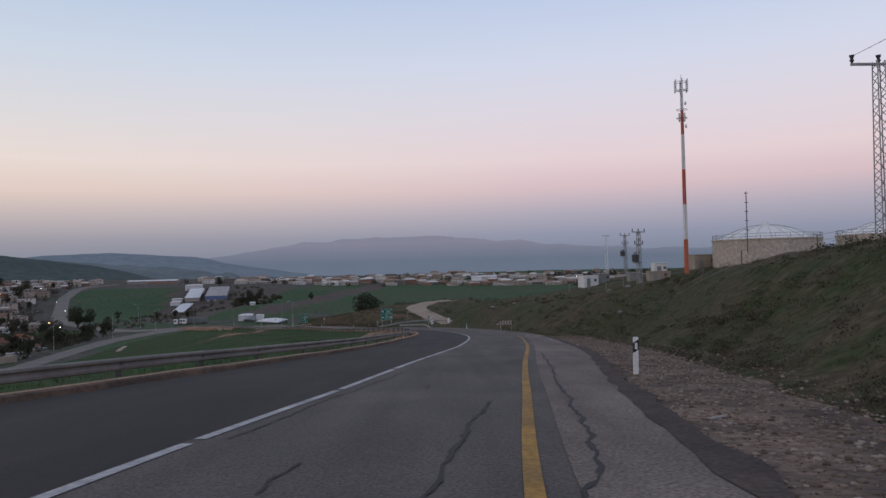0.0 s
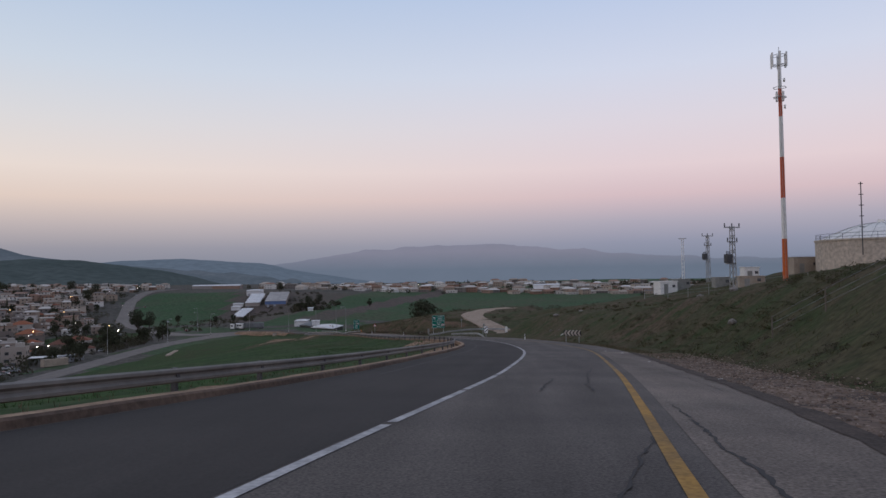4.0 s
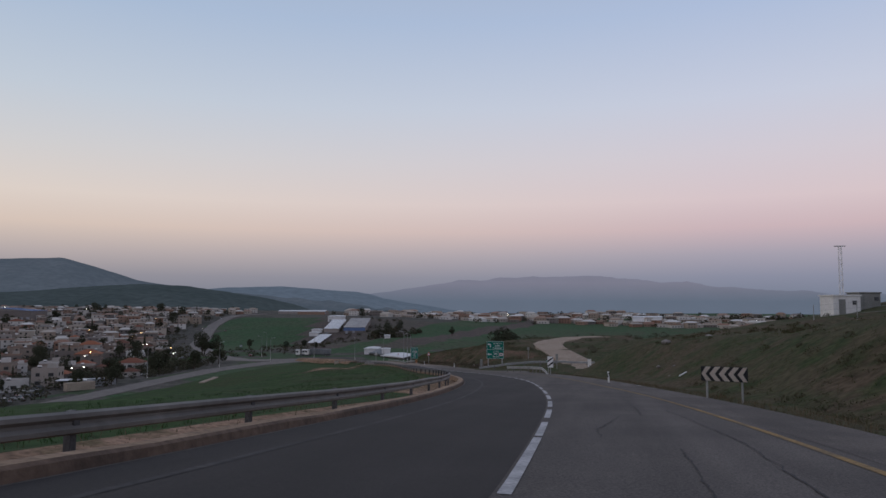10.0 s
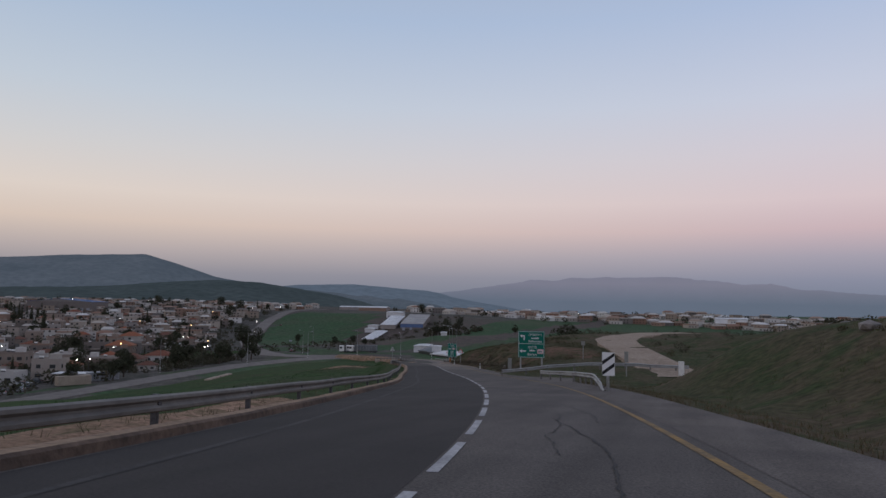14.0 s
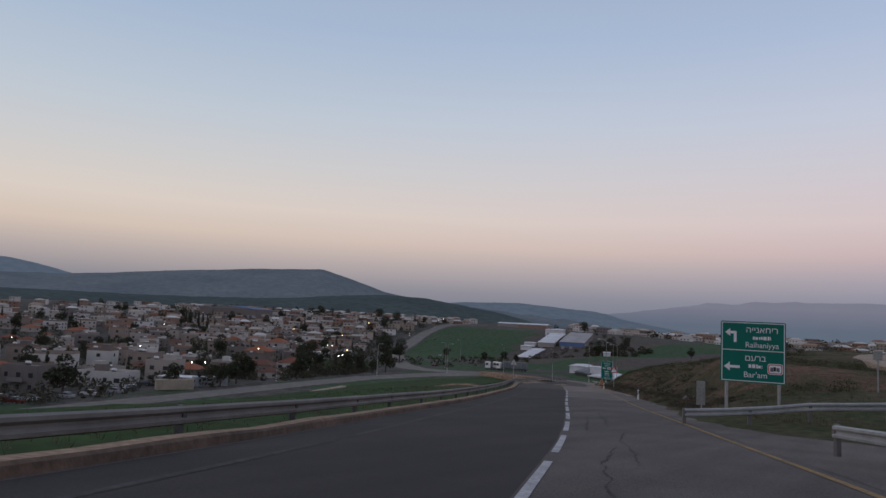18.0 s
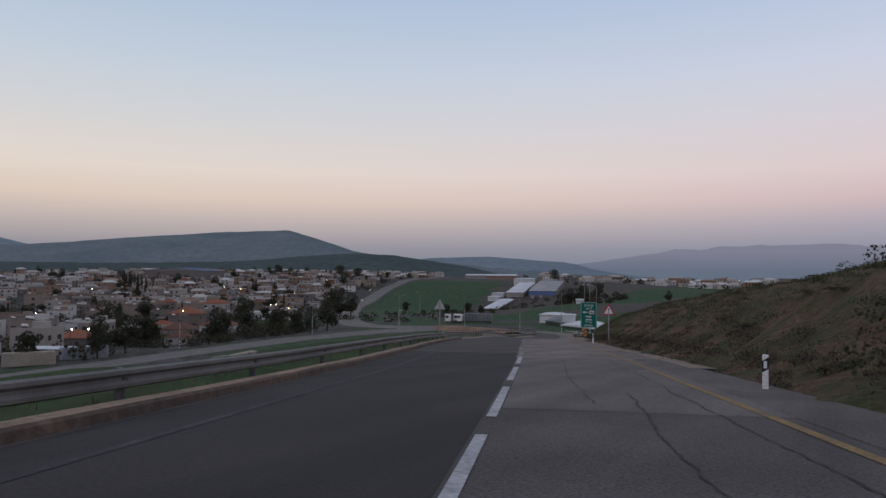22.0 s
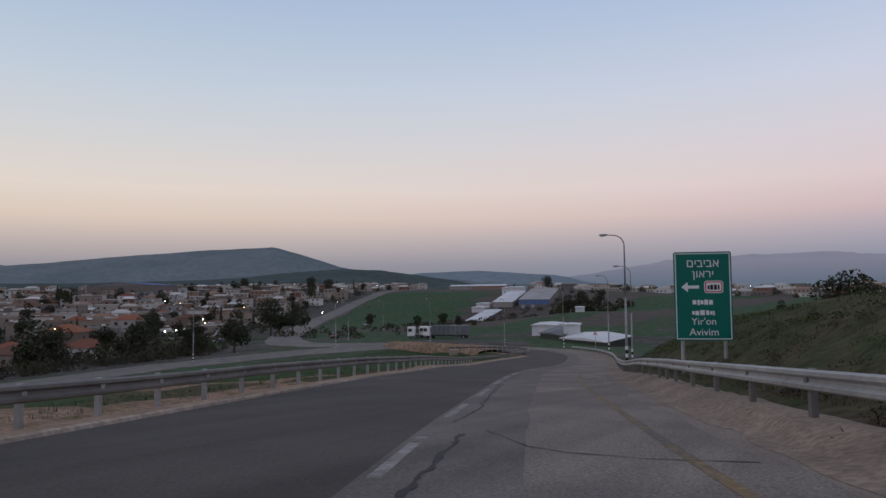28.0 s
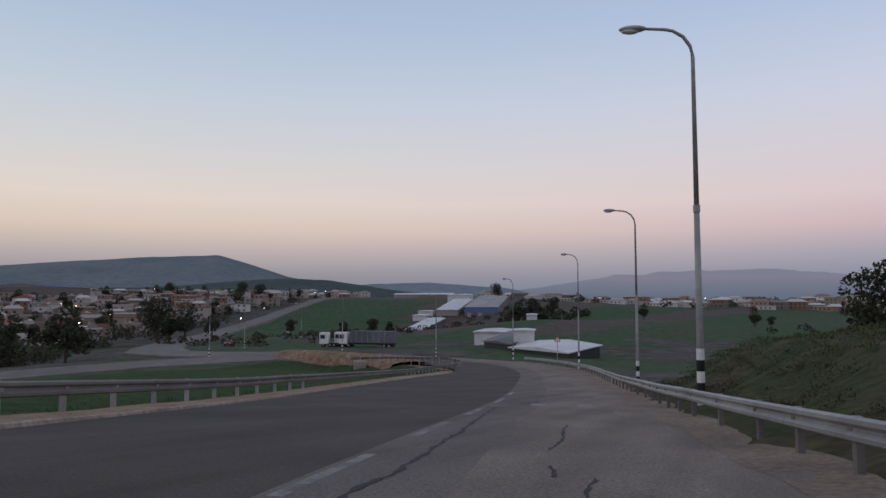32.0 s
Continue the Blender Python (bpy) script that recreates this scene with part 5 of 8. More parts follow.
LAMPS = [(-66.4, 307.4, -24.1), (-73.0, 336.2, -25.65), (-86.3, 373.2, -26.0), (-103.6, 398.3, -28.1)]
first = True
for i, (x, y, z) in enumerate(LAMPS):
    s, l = station(x, y)
    p = at(s, -3)
    if first:
        lamp.matrix_world = lamp_pose(x, y, p.x, p.y, (z + 12.0 - land(x, y)) / 12.0)
        first = False
    else:
        copy_thing(lamp, lamp_pose(x, y, p.x, p.y, (z + 12.0 - land(x, y)) / 12.0))
for x, y, tx, ty in ((-158, 386, -140, 396), (-162, 345, -150, 345), (-146, 412, -146, 398), (-182, 424, -195, 419), (-166, 300, -150, 300), (-210, 486, -225, 478), (-121, 405, -122, 390)):
    copy_thing(lamp, lamp_pose(x, y, tx, ty))


# ---- hilltop works: mast, water tanks, poles, containers ----
def lattice(bm, base, top, w0, w1, bays, r=0.035):
    """Four-legged lattice between two heights."""
    x, y, z0 = base
    z1 = top
    corner = lambda f, i: Vector((x + (w0 + (w1 - w0) * f) / 2 * (1 if i in (0, 3) else -1), y + (w0 + (w1 - w0) * f) / 2 * (1 if i < 2 else -1), z0 + (z1 - z0) * f))
    for i in range(4):
        tube(bm, [corner(0, i), corner(1, i)], r * 1.5, 5)
    for k in range(bays):
        a, b = k / bays, (k + 1) / bays
        for i in range(4):
            j = (i + 1) % 4
            tube(bm, [corner(a, i), corner(b, j)] if k % 2 else [corner(a, j), corner(b, i)], r, 4)
    return bm


def radio_mast(x, y, z0, k):
    e = thing("radio_mast", "tall red and white banded radio mast with antennas", "radio mast", "", Matrix.Translation((x, y, z0)) @ Matrix.Scale(k, 4))
    cuts = [(-1.5, 7.9, "orange_paint"), (7.9, 15.8, "white_paint"), (15.8, 23.7, "red_paint"), (23.7, 31.6, "white_paint"), (31.6, 37.0, "red_paint"), (37.0, 41.5, "white_paint")]
    rad = lambda z: 0.52 - 0.24 * max(z, 0) / 41
    for a, b, mt in cuts:
        part("segment", tube(bmesh.new(), [(0, 0, a), (0, 0, b)], [rad(a), rad(b)], 14), mt, e, smooth=False)
    part("lightning_rod", tube(bmesh.new(), [(0, 0, 41.5), (0, 0, 45.2)], 0.05, 6), "zinc", e)
    for z in (35.3, 41.6):
        ring = bmesh.new()
        for k in range(6):
            a, b = math.radians(60 * k), math.radians(60 * (k + 1))
            for dz in (0.0, 1.9):
                tube(ring, [(1.25 * math.cos(a), 1.25 * math.sin(a), z + dz), (1.25 * math.cos(b), 1.25 * math.sin(b), z + dz)], 0.06, 5)
            tube(ring, [(0, 0, z), (1.25 * math.cos(a), 1.25 * math.sin(a), z)], 0.05, 5)
        part("platform", ring, "zinc", e)
    for z, n, hgt, rr in ((34.6, 4, 1.8, 0.8), (41.2, 6, 2.8, 1.45)):
        for k in range(n):
            a = 2 * math.pi * (k + 0.3) / n
            m = Matrix.Translation((rr * math.cos(a), rr * math.sin(a), z)) @ Matrix.Rotation(a, 4, "Z")
            part("antenna", boxed(-0.12, -0.17, 0, 0.12, 0.17, hgt, m=m, bevel=0.03), "white_paint", e, "white panel antenna")
    for k, z in enumerate((38.6, 33.4)):
        dish = tube(bmesh.new(), [(0.55, -0.35, z), (0.85, -0.5, z)], [0.35, 0.42], 14)
        part("dish", dish, "white_paint", e, "small white dish")
    lad = bmesh.new()
    for xx in (-0.2, 0.2):
        tube(lad, [(xx, -0.7, 0), (xx, -0.45, 41)], 0.03, 4)
    part("ladder", lad, "zinc", e)


radio_mast(46.95, 140.2, -1.0, 0.88)


def water_tank(x, y, z0, r=11.6, h=4.8, label="round grey concrete water tank with a white domed roof"):
    e = thing("water_tank", label, "water tank", "water tanks", Matrix.Translation((x, y, z0)))
    n = 48
    rows = [[(rr * math.cos(2 * math.pi * k / n), rr * math.sin(2 * math.pi * k / n), z) for k in range(n)] for rr, z in ((r, -3), (r, h), (r + 0.15, h), (r + 0.15, h + 0.25), (r - 0.4, h + 0.25))]
    me = from_grid(rows, close=True, name="wall")
    me.materials.append(M["concrete"])
    part("wall", me, None, e, "stained concrete wall")
    rows = [[(rr * math.cos(2 * math.pi * k / n), rr * math.sin(2 * math.pi * k / n), z) for k in range(n)] for rr, z in [(r - 0.5 - (r - 0.9) * f, h + 0.2 + 2.9 * math.sin(f * math.pi / 2)) for f in (0, 0.15, 0.3, 0.5, 0.7, 0.9, 1.0)]]
    me = from_grid(rows, close=True, name="dome")
    me.materials.append(M["white_paint"])
    part("dome", me, None, e, "white domed roof", smooth=True)
    for k in range(20):
        a = 2 * math.pi * k / 20
        part("rib", tube(bmesh.new(), [(rr * math.cos(a), rr * math.sin(a), z + 0.03) for rr, z in [(r - 0.5 - (r - 0.9) * f, h + 0.2 + 2.9 * math.sin(f * math.pi / 2)) for f in (0, 0.15, 0.3, 0.5, 0.7, 0.9)]], 0.035, 4), "sign_back", e)
    part("vent", tube(bmesh.new(), [(0, 0, h + 2.9), (0, 0, h + 3.6)], 0.6, 12), "white_paint", e)
    rail = bmesh.new()
    for dz in (0.65, 1.2):
        tube(rail, [((r - 0.1) * math.cos(2 * math.pi * k / 24), (r - 0.1) * math.sin(2 * math.pi * k / 24), h + dz) for k in range(25)], 0.03, 4)
    part("handrail", rail, "steel_dark", e)
    for k in range(24):
        a = 2 * math.pi * k / 24
        part("stanchion", tube(bmesh.new(), [((r - 0.1) * math.cos(a), (r - 0.1) * math.sin(a), h + 0.2), ((r - 0.1) * math.cos(a), (r - 0.1) * math.sin(a), h + 1.2)], 0.035, 4), "steel_dark", e)
    return e


water_tank(64.1, 143.0, 0.85, 10.2, 4.6)
water_tank(93.5, 149.6, 1.7, 10.2, 4.4)


def aerial(x, y, z0, h):
    e = thing("aerial", "thin dark aerial with short cross bars", "aerial", "", Matrix.Translation((x, y, z0)))
    part("pole", tube(bmesh.new(), [(0, 0, -4), (0, 0, h)], 0.09, 6), "steel_dark", e)
    for k in range(5):
        z = h - 0.3 - k * 1.7
        part("cross_bar", tube(bmesh.new(), [(-0.35, 0, z), (0.35, 0, z)], 0.06, 5), "steel_dark", e)


aerial(55.6, 132.0, 6.9, 7.5)



def power_pole(x, y, z0, h, transformer=False, turn=0.4):
    e = thing("power_pole", "lattice power pole with cross arms and insulators", "power pole", "power poles", Matrix.Translation((x, y, z0)) @ Matrix.Rotation(turn, 4, "Z"))
    part("lattice", lattice(bmesh.new(), (0, 0, -1.5), h, 0.75, 0.4, 12, 0.04), "zinc", e)
    for z, w in ((h - 0.2, 2.6), (h - 2.2, 1.7)):
        part("cross_arm", boxed(-w / 2, -0.08, z - 0.08, w / 2, 0.08, z + 0.08), "zinc", e)
        for xx in (-w / 2 + 0.08, 0, w / 2 - 0.08):
            part("insulator", tube(bmesh.new(), [(xx, 0, z + 0.08), (xx, 0, z + 0.3), (xx, 0, z + 0.32), (xx, 0, z + 0.55)], [0.05, 0.11, 0.06, 0.1], 8), "steel_dark", e)
    if transformer:
        t = part("transformer", boxed(-1.15, -0.45, h - 5.1, -0.35, 0.45, h - 3.9, bevel=0.08), "steel_dark", e, "dark transformer drum")
        part("bracket", boxed(-1.2, -0.1, h - 5.3, 0.3, 0.1, h - 5.12), "zinc", e)
        for k in range(3):
            part("bushing", tube(bmesh.new(), [(-1.0 + k * 0.25, 0, h - 3.9), (-1.0 + k * 0.25, 0, h - 3.5)], 0.06, 6), "steel_dark", t)


power_pole(42.6, 170.0, -2.5, 10.7, True, 0.3)
power_pole(31.1, 117.0, -3.5, 10.5, True, 0.4)


def lattice_tower(x, y, z0, h):
    e = thing("lattice_tower", "thin pale lattice tower with a small cross arm", "lattice tower", "", Matrix.Translation((x, y, z0)))
    part("lattice", lattice(bmesh.new(), (0, 0, -8), h, 0.7, 0.5, 14, 0.025), "white_paint", e)
    part("cross_arm", boxed(-1.1, -0.1, h - 0.2, 1.1, 0.1, h), "zinc", e)


lattice_tower(50.2, 222.0, 2.2, 7.6)


def big_pylon():
    z0 = land(34.1, 58.1) - 1
    e = thing("power_pylon", "slender grey lattice pylon carrying two wires", "power pylon", "power poles", Matrix.Translation((34.95, 58.1, z0)) @ Matrix.Rotation(radians(4), 4, "Z"))
    h = 18.25 - z0
    part("lattice", lattice(bmesh.new(), (0, 0, -1), h, 1.0, 0.65, 26, 0.035), "zinc", e)
    part("cross_arm", boxed(-2.4, -0.1, h - 0.35, 2.6, 0.1, h - 0.15), "zinc", e)
    for x in (-2.3, 0.0, 2.5):
        part("insulator", tube(bmesh.new(), [(x, 0, h - 0.15), (x, 0, h + 0.1), (x, 0, h + 0.15), (x, 0, h + 0.5)], [0.06, 0.2, 0.1, 0.22], 8), "steel_dark", e)
    w = thing("power_wires", "two thin dark power lines leading to the pylon", "power line", "", Matrix.Translation((34.95, 58.1, 18.65)))
    for x in (-2.3, 2.5):
        a, b = Vector((x, 0.1, 0)), Vector((x - 16, -120, 8))
        pts = [a.lerp(b, k / 24) - Vector((0, 0, 4.0 * (1 - (2 * k / 24 - 1) ** 2))) for k in range(25)]
        part("wire", tube(bmesh.new(), pts, 0.022, 4), "steel_dark", w)


big_pylon()


def hut(x, y, w, d, h, yaw, mat, label, name="equipment_cabin"):
    z = min(land(x - 2, y - 2), land(x + 2, y + 2), land(x, y))
    e = thing(name, label, "cabin", "hilltop cabins", Matrix.Translation((x, y, z)) @ Matrix.Rotation(radians(yaw), 4, "Z"))
    part("wall", boxed(-w / 2, -d / 2, -0.6, w / 2, d / 2, h, bevel=0.04), mat, e)
    part("roof", boxed(-w / 2 - 0.12, -d / 2 - 0.12, h, w / 2 + 0.12, d / 2 + 0.12, h + 0.16, bevel=0.03), mat, e)
    part("door", boxed(-w * 0.3, -d / 2 - 0.05, 0, -w * 0.3 + 0.9, -d / 2 + 0.02, min(2.0, h - 0.3)), "sign_back", e, "grey metal door")
    part("vent", boxed(w * 0.2, -d / 2 - 0.06, h * 0.55, w * 0.2 + 0.6, -d / 2 + 0.02, h * 0.55 + 0.5), "steel_dark", e)


M["beige"] = material("beige", (0.42, 0.35, 0.28), 0.85, other=(0.3, 0.25, 0.2), scale=0.5, amount=0.7)
hut(31.7, 161.2, 3.8, 2.6, 2.4, 20, "white_paint", "white steel equipment container on the hilltop")
hut(35.2, 163.5, 3.0, 2.4, 2.2, 20, "sign_back", "grey steel equipment container on the hilltop")
hut(53.6, 150.0, 5.3, 3.6, 3.0, 10, "beige", "low beige service building beside the mast")
hut(43.2, 146.5, 4.4, 2.2, 1.8, 0, "beige", "low beige walled enclosure on the hilltop")
hut(39.6, 151.5, 2.7, 2.0, 2.0, 4, "sign_back", "grey switch cabinet on the hilltop")
hut(46.0, 155.0, 2.8, 2.2, 2.6, 4, "white_paint", "pale equipment cabin beside the mast")


def fence(points, label, h=1.9, gap=2.6, mat="zinc"):
    pts = [Vector((x, y, land(x, y))) for x, y in points]
    e = thing("fence", label, "fence", "", Matrix.Translation(pts[0]))
    o = pts[0]
    strands = {f: [] for f in (0.35, 0.65, 0.97)}
    for a, b in zip(pts, pts[1:]):
        n = max(1, int((b - a).length / gap))
        for k in range(n):
            p = a.lerp(b, k / n)
            p.z = land(p.x, p.y)
            part("post", tube(bmesh.new(), [p - o - Vector((0, 0, 0.3)), p - o + Vector((0, 0, h))], 0.04, 5), mat, e)
            for f in strands:
                strands[f].append(p - o + Vector((0, 0, h * f)))
    for f, way in strands.items():
        part("wire", tube(bmesh.new(), way, 0.012, 3), "zinc", e)


fence([(25, 148), (28.5, 145), (38, 141), (44.3, 134), (49.5, 128.5)], "grey wire fence round the hilltop works")
M["old_wood"] = material("old_wood", (0.2, 0.17, 0.14), 0.95, scale=4)
fence([(13.5, 54.6), (17.9, 45.8), (24, 38.7), (32, 32.6)], "leaning wooden fence posts with thin wire on the slope", 1.1, 3.4, "old_wood")


# ---- village houses ----
def tinted(name, colours, rough=0.85, scale=0.4, grain=0.12):
    """A paint whose colour is chosen for each object out of a few, with stains."""
    m = material(name, colours[0], rough, scale=scale, amount=0.35, grain_amount=grain)
    nt = m.node_tree
    info = nt.nodes.new("ShaderNodeObjectInfo")
    cr = nt.nodes.new("ShaderNodeValToRGB")
    cr.color_ramp.interpolation = "CONSTANT"
    fill_ramp(cr, [(i / len(colours), c) for i, c in enumerate(colours)])
    nt.links.new(info.outputs["Random"], cr.inputs[0])
    mix = [n for n in nt.nodes if n.bl_idname == "ShaderNodeMix"][0]
    nt.links.new(cr.outputs[0], mix.inputs[6])
    dark = nt.nodes.new("ShaderNodeHueSaturation")
    dark.inputs["Value"].default_value = 0.7
    nt.links.new(cr.outputs[0], dark.inputs["Color"])
    nt.links.new(dark.outputs[0], mix.inputs[7])
    return m


M["plaster"] = tinted("plaster", [(0.3, 0.24, 0.2), (0.38, 0.33, 0.29), (0.22, 0.165, 0.135), (0.46, 0.42, 0.38), (0.3, 0.205, 0.155), (0.17, 0.145, 0.13), (0.56, 0.53, 0.5), (0.27, 0.22, 0.185), (0.2, 0.17, 0.15)])
M["plaster_grey"] = tinted("plaster_grey", [(0.25, 0.23, 0.215), (0.32, 0.29, 0.27), (0.2, 0.175, 0.16), (0.38, 0.34, 0.31)])
M["tiles"] = tinted("tiles", [(0.27, 0.095, 0.052), (0.2, 0.078, 0.048), (0.3, 0.115, 0.062), (0.16, 0.075, 0.052)], scale=1.2, grain=0.3)
M["flat_roof"] = tinted("flat_roof", [(0.34, 0.31, 0.28), (0.44, 0.42, 0.4), (0.24, 0.215, 0.2)])
M["glass_dark"] = material("glass_dark", (0.05, 0.05, 0.05), 0.25, spec=0.6, scale=1, amount=0.2)
M["sheet_white"] = material("sheet_white", (0.72, 0.72, 0.72), 0.5, other=(0.55, 0.55, 0.56), scale=0.2, amount=0.6, grain=3, grain_amount=0.08)
M["sheet_grey"] = material("sheet_grey", (0.33, 0.34, 0.36), 0.5, other=(0.24, 0.25, 0.27), scale=0.2, amount=0.6, grain=3)
M["sheet_blue"] = material("sheet_blue", (0.12, 0.19, 0.36), 0.5, other=(0.09, 0.14, 0.27), scale=0.3, amount=0.6)
M["lamp_white"] = lamp_material("lamp_white", (1.0, 0.93, 0.8), 14.0)
M["lamp_warm"] = lamp_material("lamp_warm", (1.0, 0.62, 0.25), 10.0)


def windows(parent, w, d, h, rnd, floors, full):
    for fl in range(floors):
        z = 0.95 + fl * 3.0
        for side, length in ((0, w), (1, d)) + (((2, w), (3, d)) if full else ()):
            n = max(1, int(length / (3.4 if full else 4.6)))
            for k in range(n):
                if rnd.random() < 0.2:
                    continue
                u = -length / 2 + length * (k + 0.5) / n
                m = Matrix.Rotation(side * math.pi / 2, 4, "Z") @ Matrix.Translation((u, -(d if side % 2 == 0 else w) / 2, z))
                ww = rnd.choice((0.55, 0.7, 0.9))
                if full:
                    win = part("window", boxed(-ww - 0.08, -0.06, -0.08, ww + 0.08, 0.03, 1.32, m=m), "sign_back", parent)
                    part("pane", boxed(-ww, -0.075, 0.0, ww, -0.062, 1.24, m=m), "glass_dark", win)
                else:
                    part("window", boxed(-ww, -0.05, 0.0, ww, 0.03, 1.25, m=m), "glass_dark", parent)


def house(kind, w, d, floors, seed, full=True):
    rnd = random.Random(seed)
    names = {"flat": "flat-roofed plastered village house with dark windows", "tile": "plastered village house with a red tiled roof", "bare": "unfinished grey concrete block house"}
    e = thing("house", names[kind], "house", "village houses")
    h = floors * 3.0 + 0.3
    mat = "plaster_grey" if kind == "bare" else "plaster"
    part("wall", boxed(-w / 2, -d / 2, -2.5, w / 2, d / 2, h), mat, e)
    if kind == "tile":
        ov, rise = 0.45, min(w, d) * 0.24
        bm = bmesh.new()
        a = [bm.verts.new((x * (w / 2 + ov), y * (d / 2 + ov), h - 0.1)) for x, y in ((-1, -1), (1, -1), (1, 1), (-1, 1))]
        k = (w - d) / 2 if w > d else 0.4
        r = [bm.verts.new((-max(k, 0.4), 0, h + rise)), bm.verts.new((max(k, 0.4), 0, h + rise))]
        for f in ((a[0], a[1], r[1], r[0]), (a[2], a[3], r[0], r[1]), (a[1], a[2], r[1]), (a[3], a[0], r[0])):
            bm.faces.new(f)
        bm.faces.new(a[::-1])
        part("roof", bm, "tiles", e, "hipped roof of red tiles")
    else:
        part("roof", boxed(-w / 2 + 0.2, -d / 2 + 0.2, h - 0.1, w / 2 - 0.2, d / 2 - 0.2, h + 0.05), "flat_roof", e)
        bm = bmesh.new()
        for x0, y0, x1, y1 in ((-w / 2, -d / 2, w / 2, -d / 2 + 0.2), (-w / 2, d / 2 - 0.2, w / 2, d / 2), (-w / 2, -d / 2 + 0.2, -w / 2 + 0.2, d / 2 - 0.2), (w / 2 - 0.2, -d / 2 + 0.2, w / 2, d / 2 - 0.2)):
            box(bm, x0, y0, h, x1, y1, h + 0.8)
        part("parapet", bm, mat, e)
        if rnd.random() < 0.75:
            x, y = rnd.uniform(-w / 4, w / 4), rnd.uniform(-d / 4, d / 4)
            part("stair_house", boxed(x - 1.5, y - 1.5, h, x + 1.5, y + 1.5, h + 2.4), mat, e)
        for q in range(rnd.randint(1, 2)):
            x, y = rnd.uniform(-w / 3, w / 3), rnd.uniform(-d / 3, d / 3)
            part("water_heater", tube(bmesh.new(), [(x - 0.7, y, h + 1.3), (x + 0.7, y, h + 1.3)], 0.35, 10), "white_paint", e, "white water drum")
            part("heater_stand", boxed(x - 0.6, y - 0.25, h, x + 0.6, y + 0.25, h + 1.0), "steel_dark", e)
    if rnd.random() < 0.55:
        bw = w * rnd.uniform(0.3, 0.5)
        for fl in range(1, floors):
            b = part("balcony", boxed(-bw / 2, -d / 2 - 1.3, fl * 3.0 - 0.15, bw / 2, -d / 2, fl * 3.0), mat, e)
            part("balustrade", boxed(-bw / 2, -d / 2 - 1.3, fl * 3.0, bw / 2, -d / 2 - 1.18, fl * 3.0 + 0.9), mat, b)
    windows(e, w, d, h, rnd, floors, full)
    return e


KINDS = (("flat", 11, 9, 2, 1), ("flat", 13, 10, 2, 2), ("tile", 12, 9, 1, 3), ("flat", 10, 10, 3, 4), ("tile", 13, 10, 2, 5), ("bare", 11, 9, 2, 6), ("flat", 15, 9, 1, 7), ("flat", 9, 8, 2, 8), ("tile", 10, 9, 1, 9), ("flat", 12, 12, 3, 10))
STOCK = {}
taken = []


def put_house(x, y, k, yaw, sc=1.0, full=False):
    """Near houses get all their windows; of those farther off only the two sides towards the valley."""
    z = min(land(x + dx, y + dy) for dx in (-4, 4) for dy in (-4, 4)) + 0.4
    m = Matrix.Translation((x, y, z)) @ Matrix.Rotation(radians(yaw), 4, "Z") @ Matrix.Diagonal((sc, sc, sc, 1))
    taken.append((x, y))
    if (k, full) not in STOCK:
        STOCK[k, full] = house(*KINDS[k], full)
        STOCK[k, full].matrix_world = m
        return STOCK[k, full]
    return copy_thing(STOCK[k, full], m)


def road_x(y):
    return float(np.interp(y, (150, 200, 295, 335, 372, 409, 473, 556, 651, 712, 775, 840, 900), (-138, -143, -155, -161, -172, -200, -250, -308, -356, -386, -405, -417, -417)))


rnd = random.Random(11)
# those that can be told apart near the valley road
for x, y, k, yaw in ((-217, 361, 2, 22), (-213, 340, 8, 26), (-236, 352, 8, 30), (-193, 281, 7, 25), (-205, 299, 8, 28), (-198, 266, 6, 24), (-258, 382, 4, 30), (-240, 308, 0, 28), (-224, 318, 7, 30), (-218, 278, 6, 24), (-250, 280, 1, 35), (-190, 240, 5, 20), (-215, 235, 4, 25), (-240, 245, 2, 15), (-180, 205, 6, 12), (-205, 195, 1, 20),
                     (-230, 340, 6, 25), (-268, 330, 8, 40), (-304, 440, 4, 30), (-286, 362, 7, 35), (-315, 352, 6, 30), (-300, 420, 0, 20), (-272, 352, 2, 30)):
    put_house(x, y, k, yaw, 0.95, True)
# the rest of the village climbs away from the road in uneven rows
tries = 0
while tries < 5000 and len(taken) < 288:
    tries += 1
    y = rnd.uniform(150, 640)
    x = road_x(y) - 20 - abs(rnd.gauss(0, 1)) * 150 - rnd.random() * 50
    if x < -640 or (abs(x + 170) < 20 and y > 340 and y < 420) or math.hypot(x + 227, y - 441) < 16:
        continue
    if -270 < x < -205 and 376 < y < 430:
        continue
    if min(math.hypot(x - a, y - b) for a, b in taken) < (15 if y < 420 else 11.5):
        continue
    k = rnd.choices(range(10), (14, 8, 8, 5, 5, 10, 10, 14, 10, 3))[0]
    put_house(x, y, k, rnd.choice((20, 28, 35, 45)) + rnd.uniform(-10, 10), rnd.uniform(0.8, 1.0) if y < 420 else rnd.uniform(0.62, 0.9))
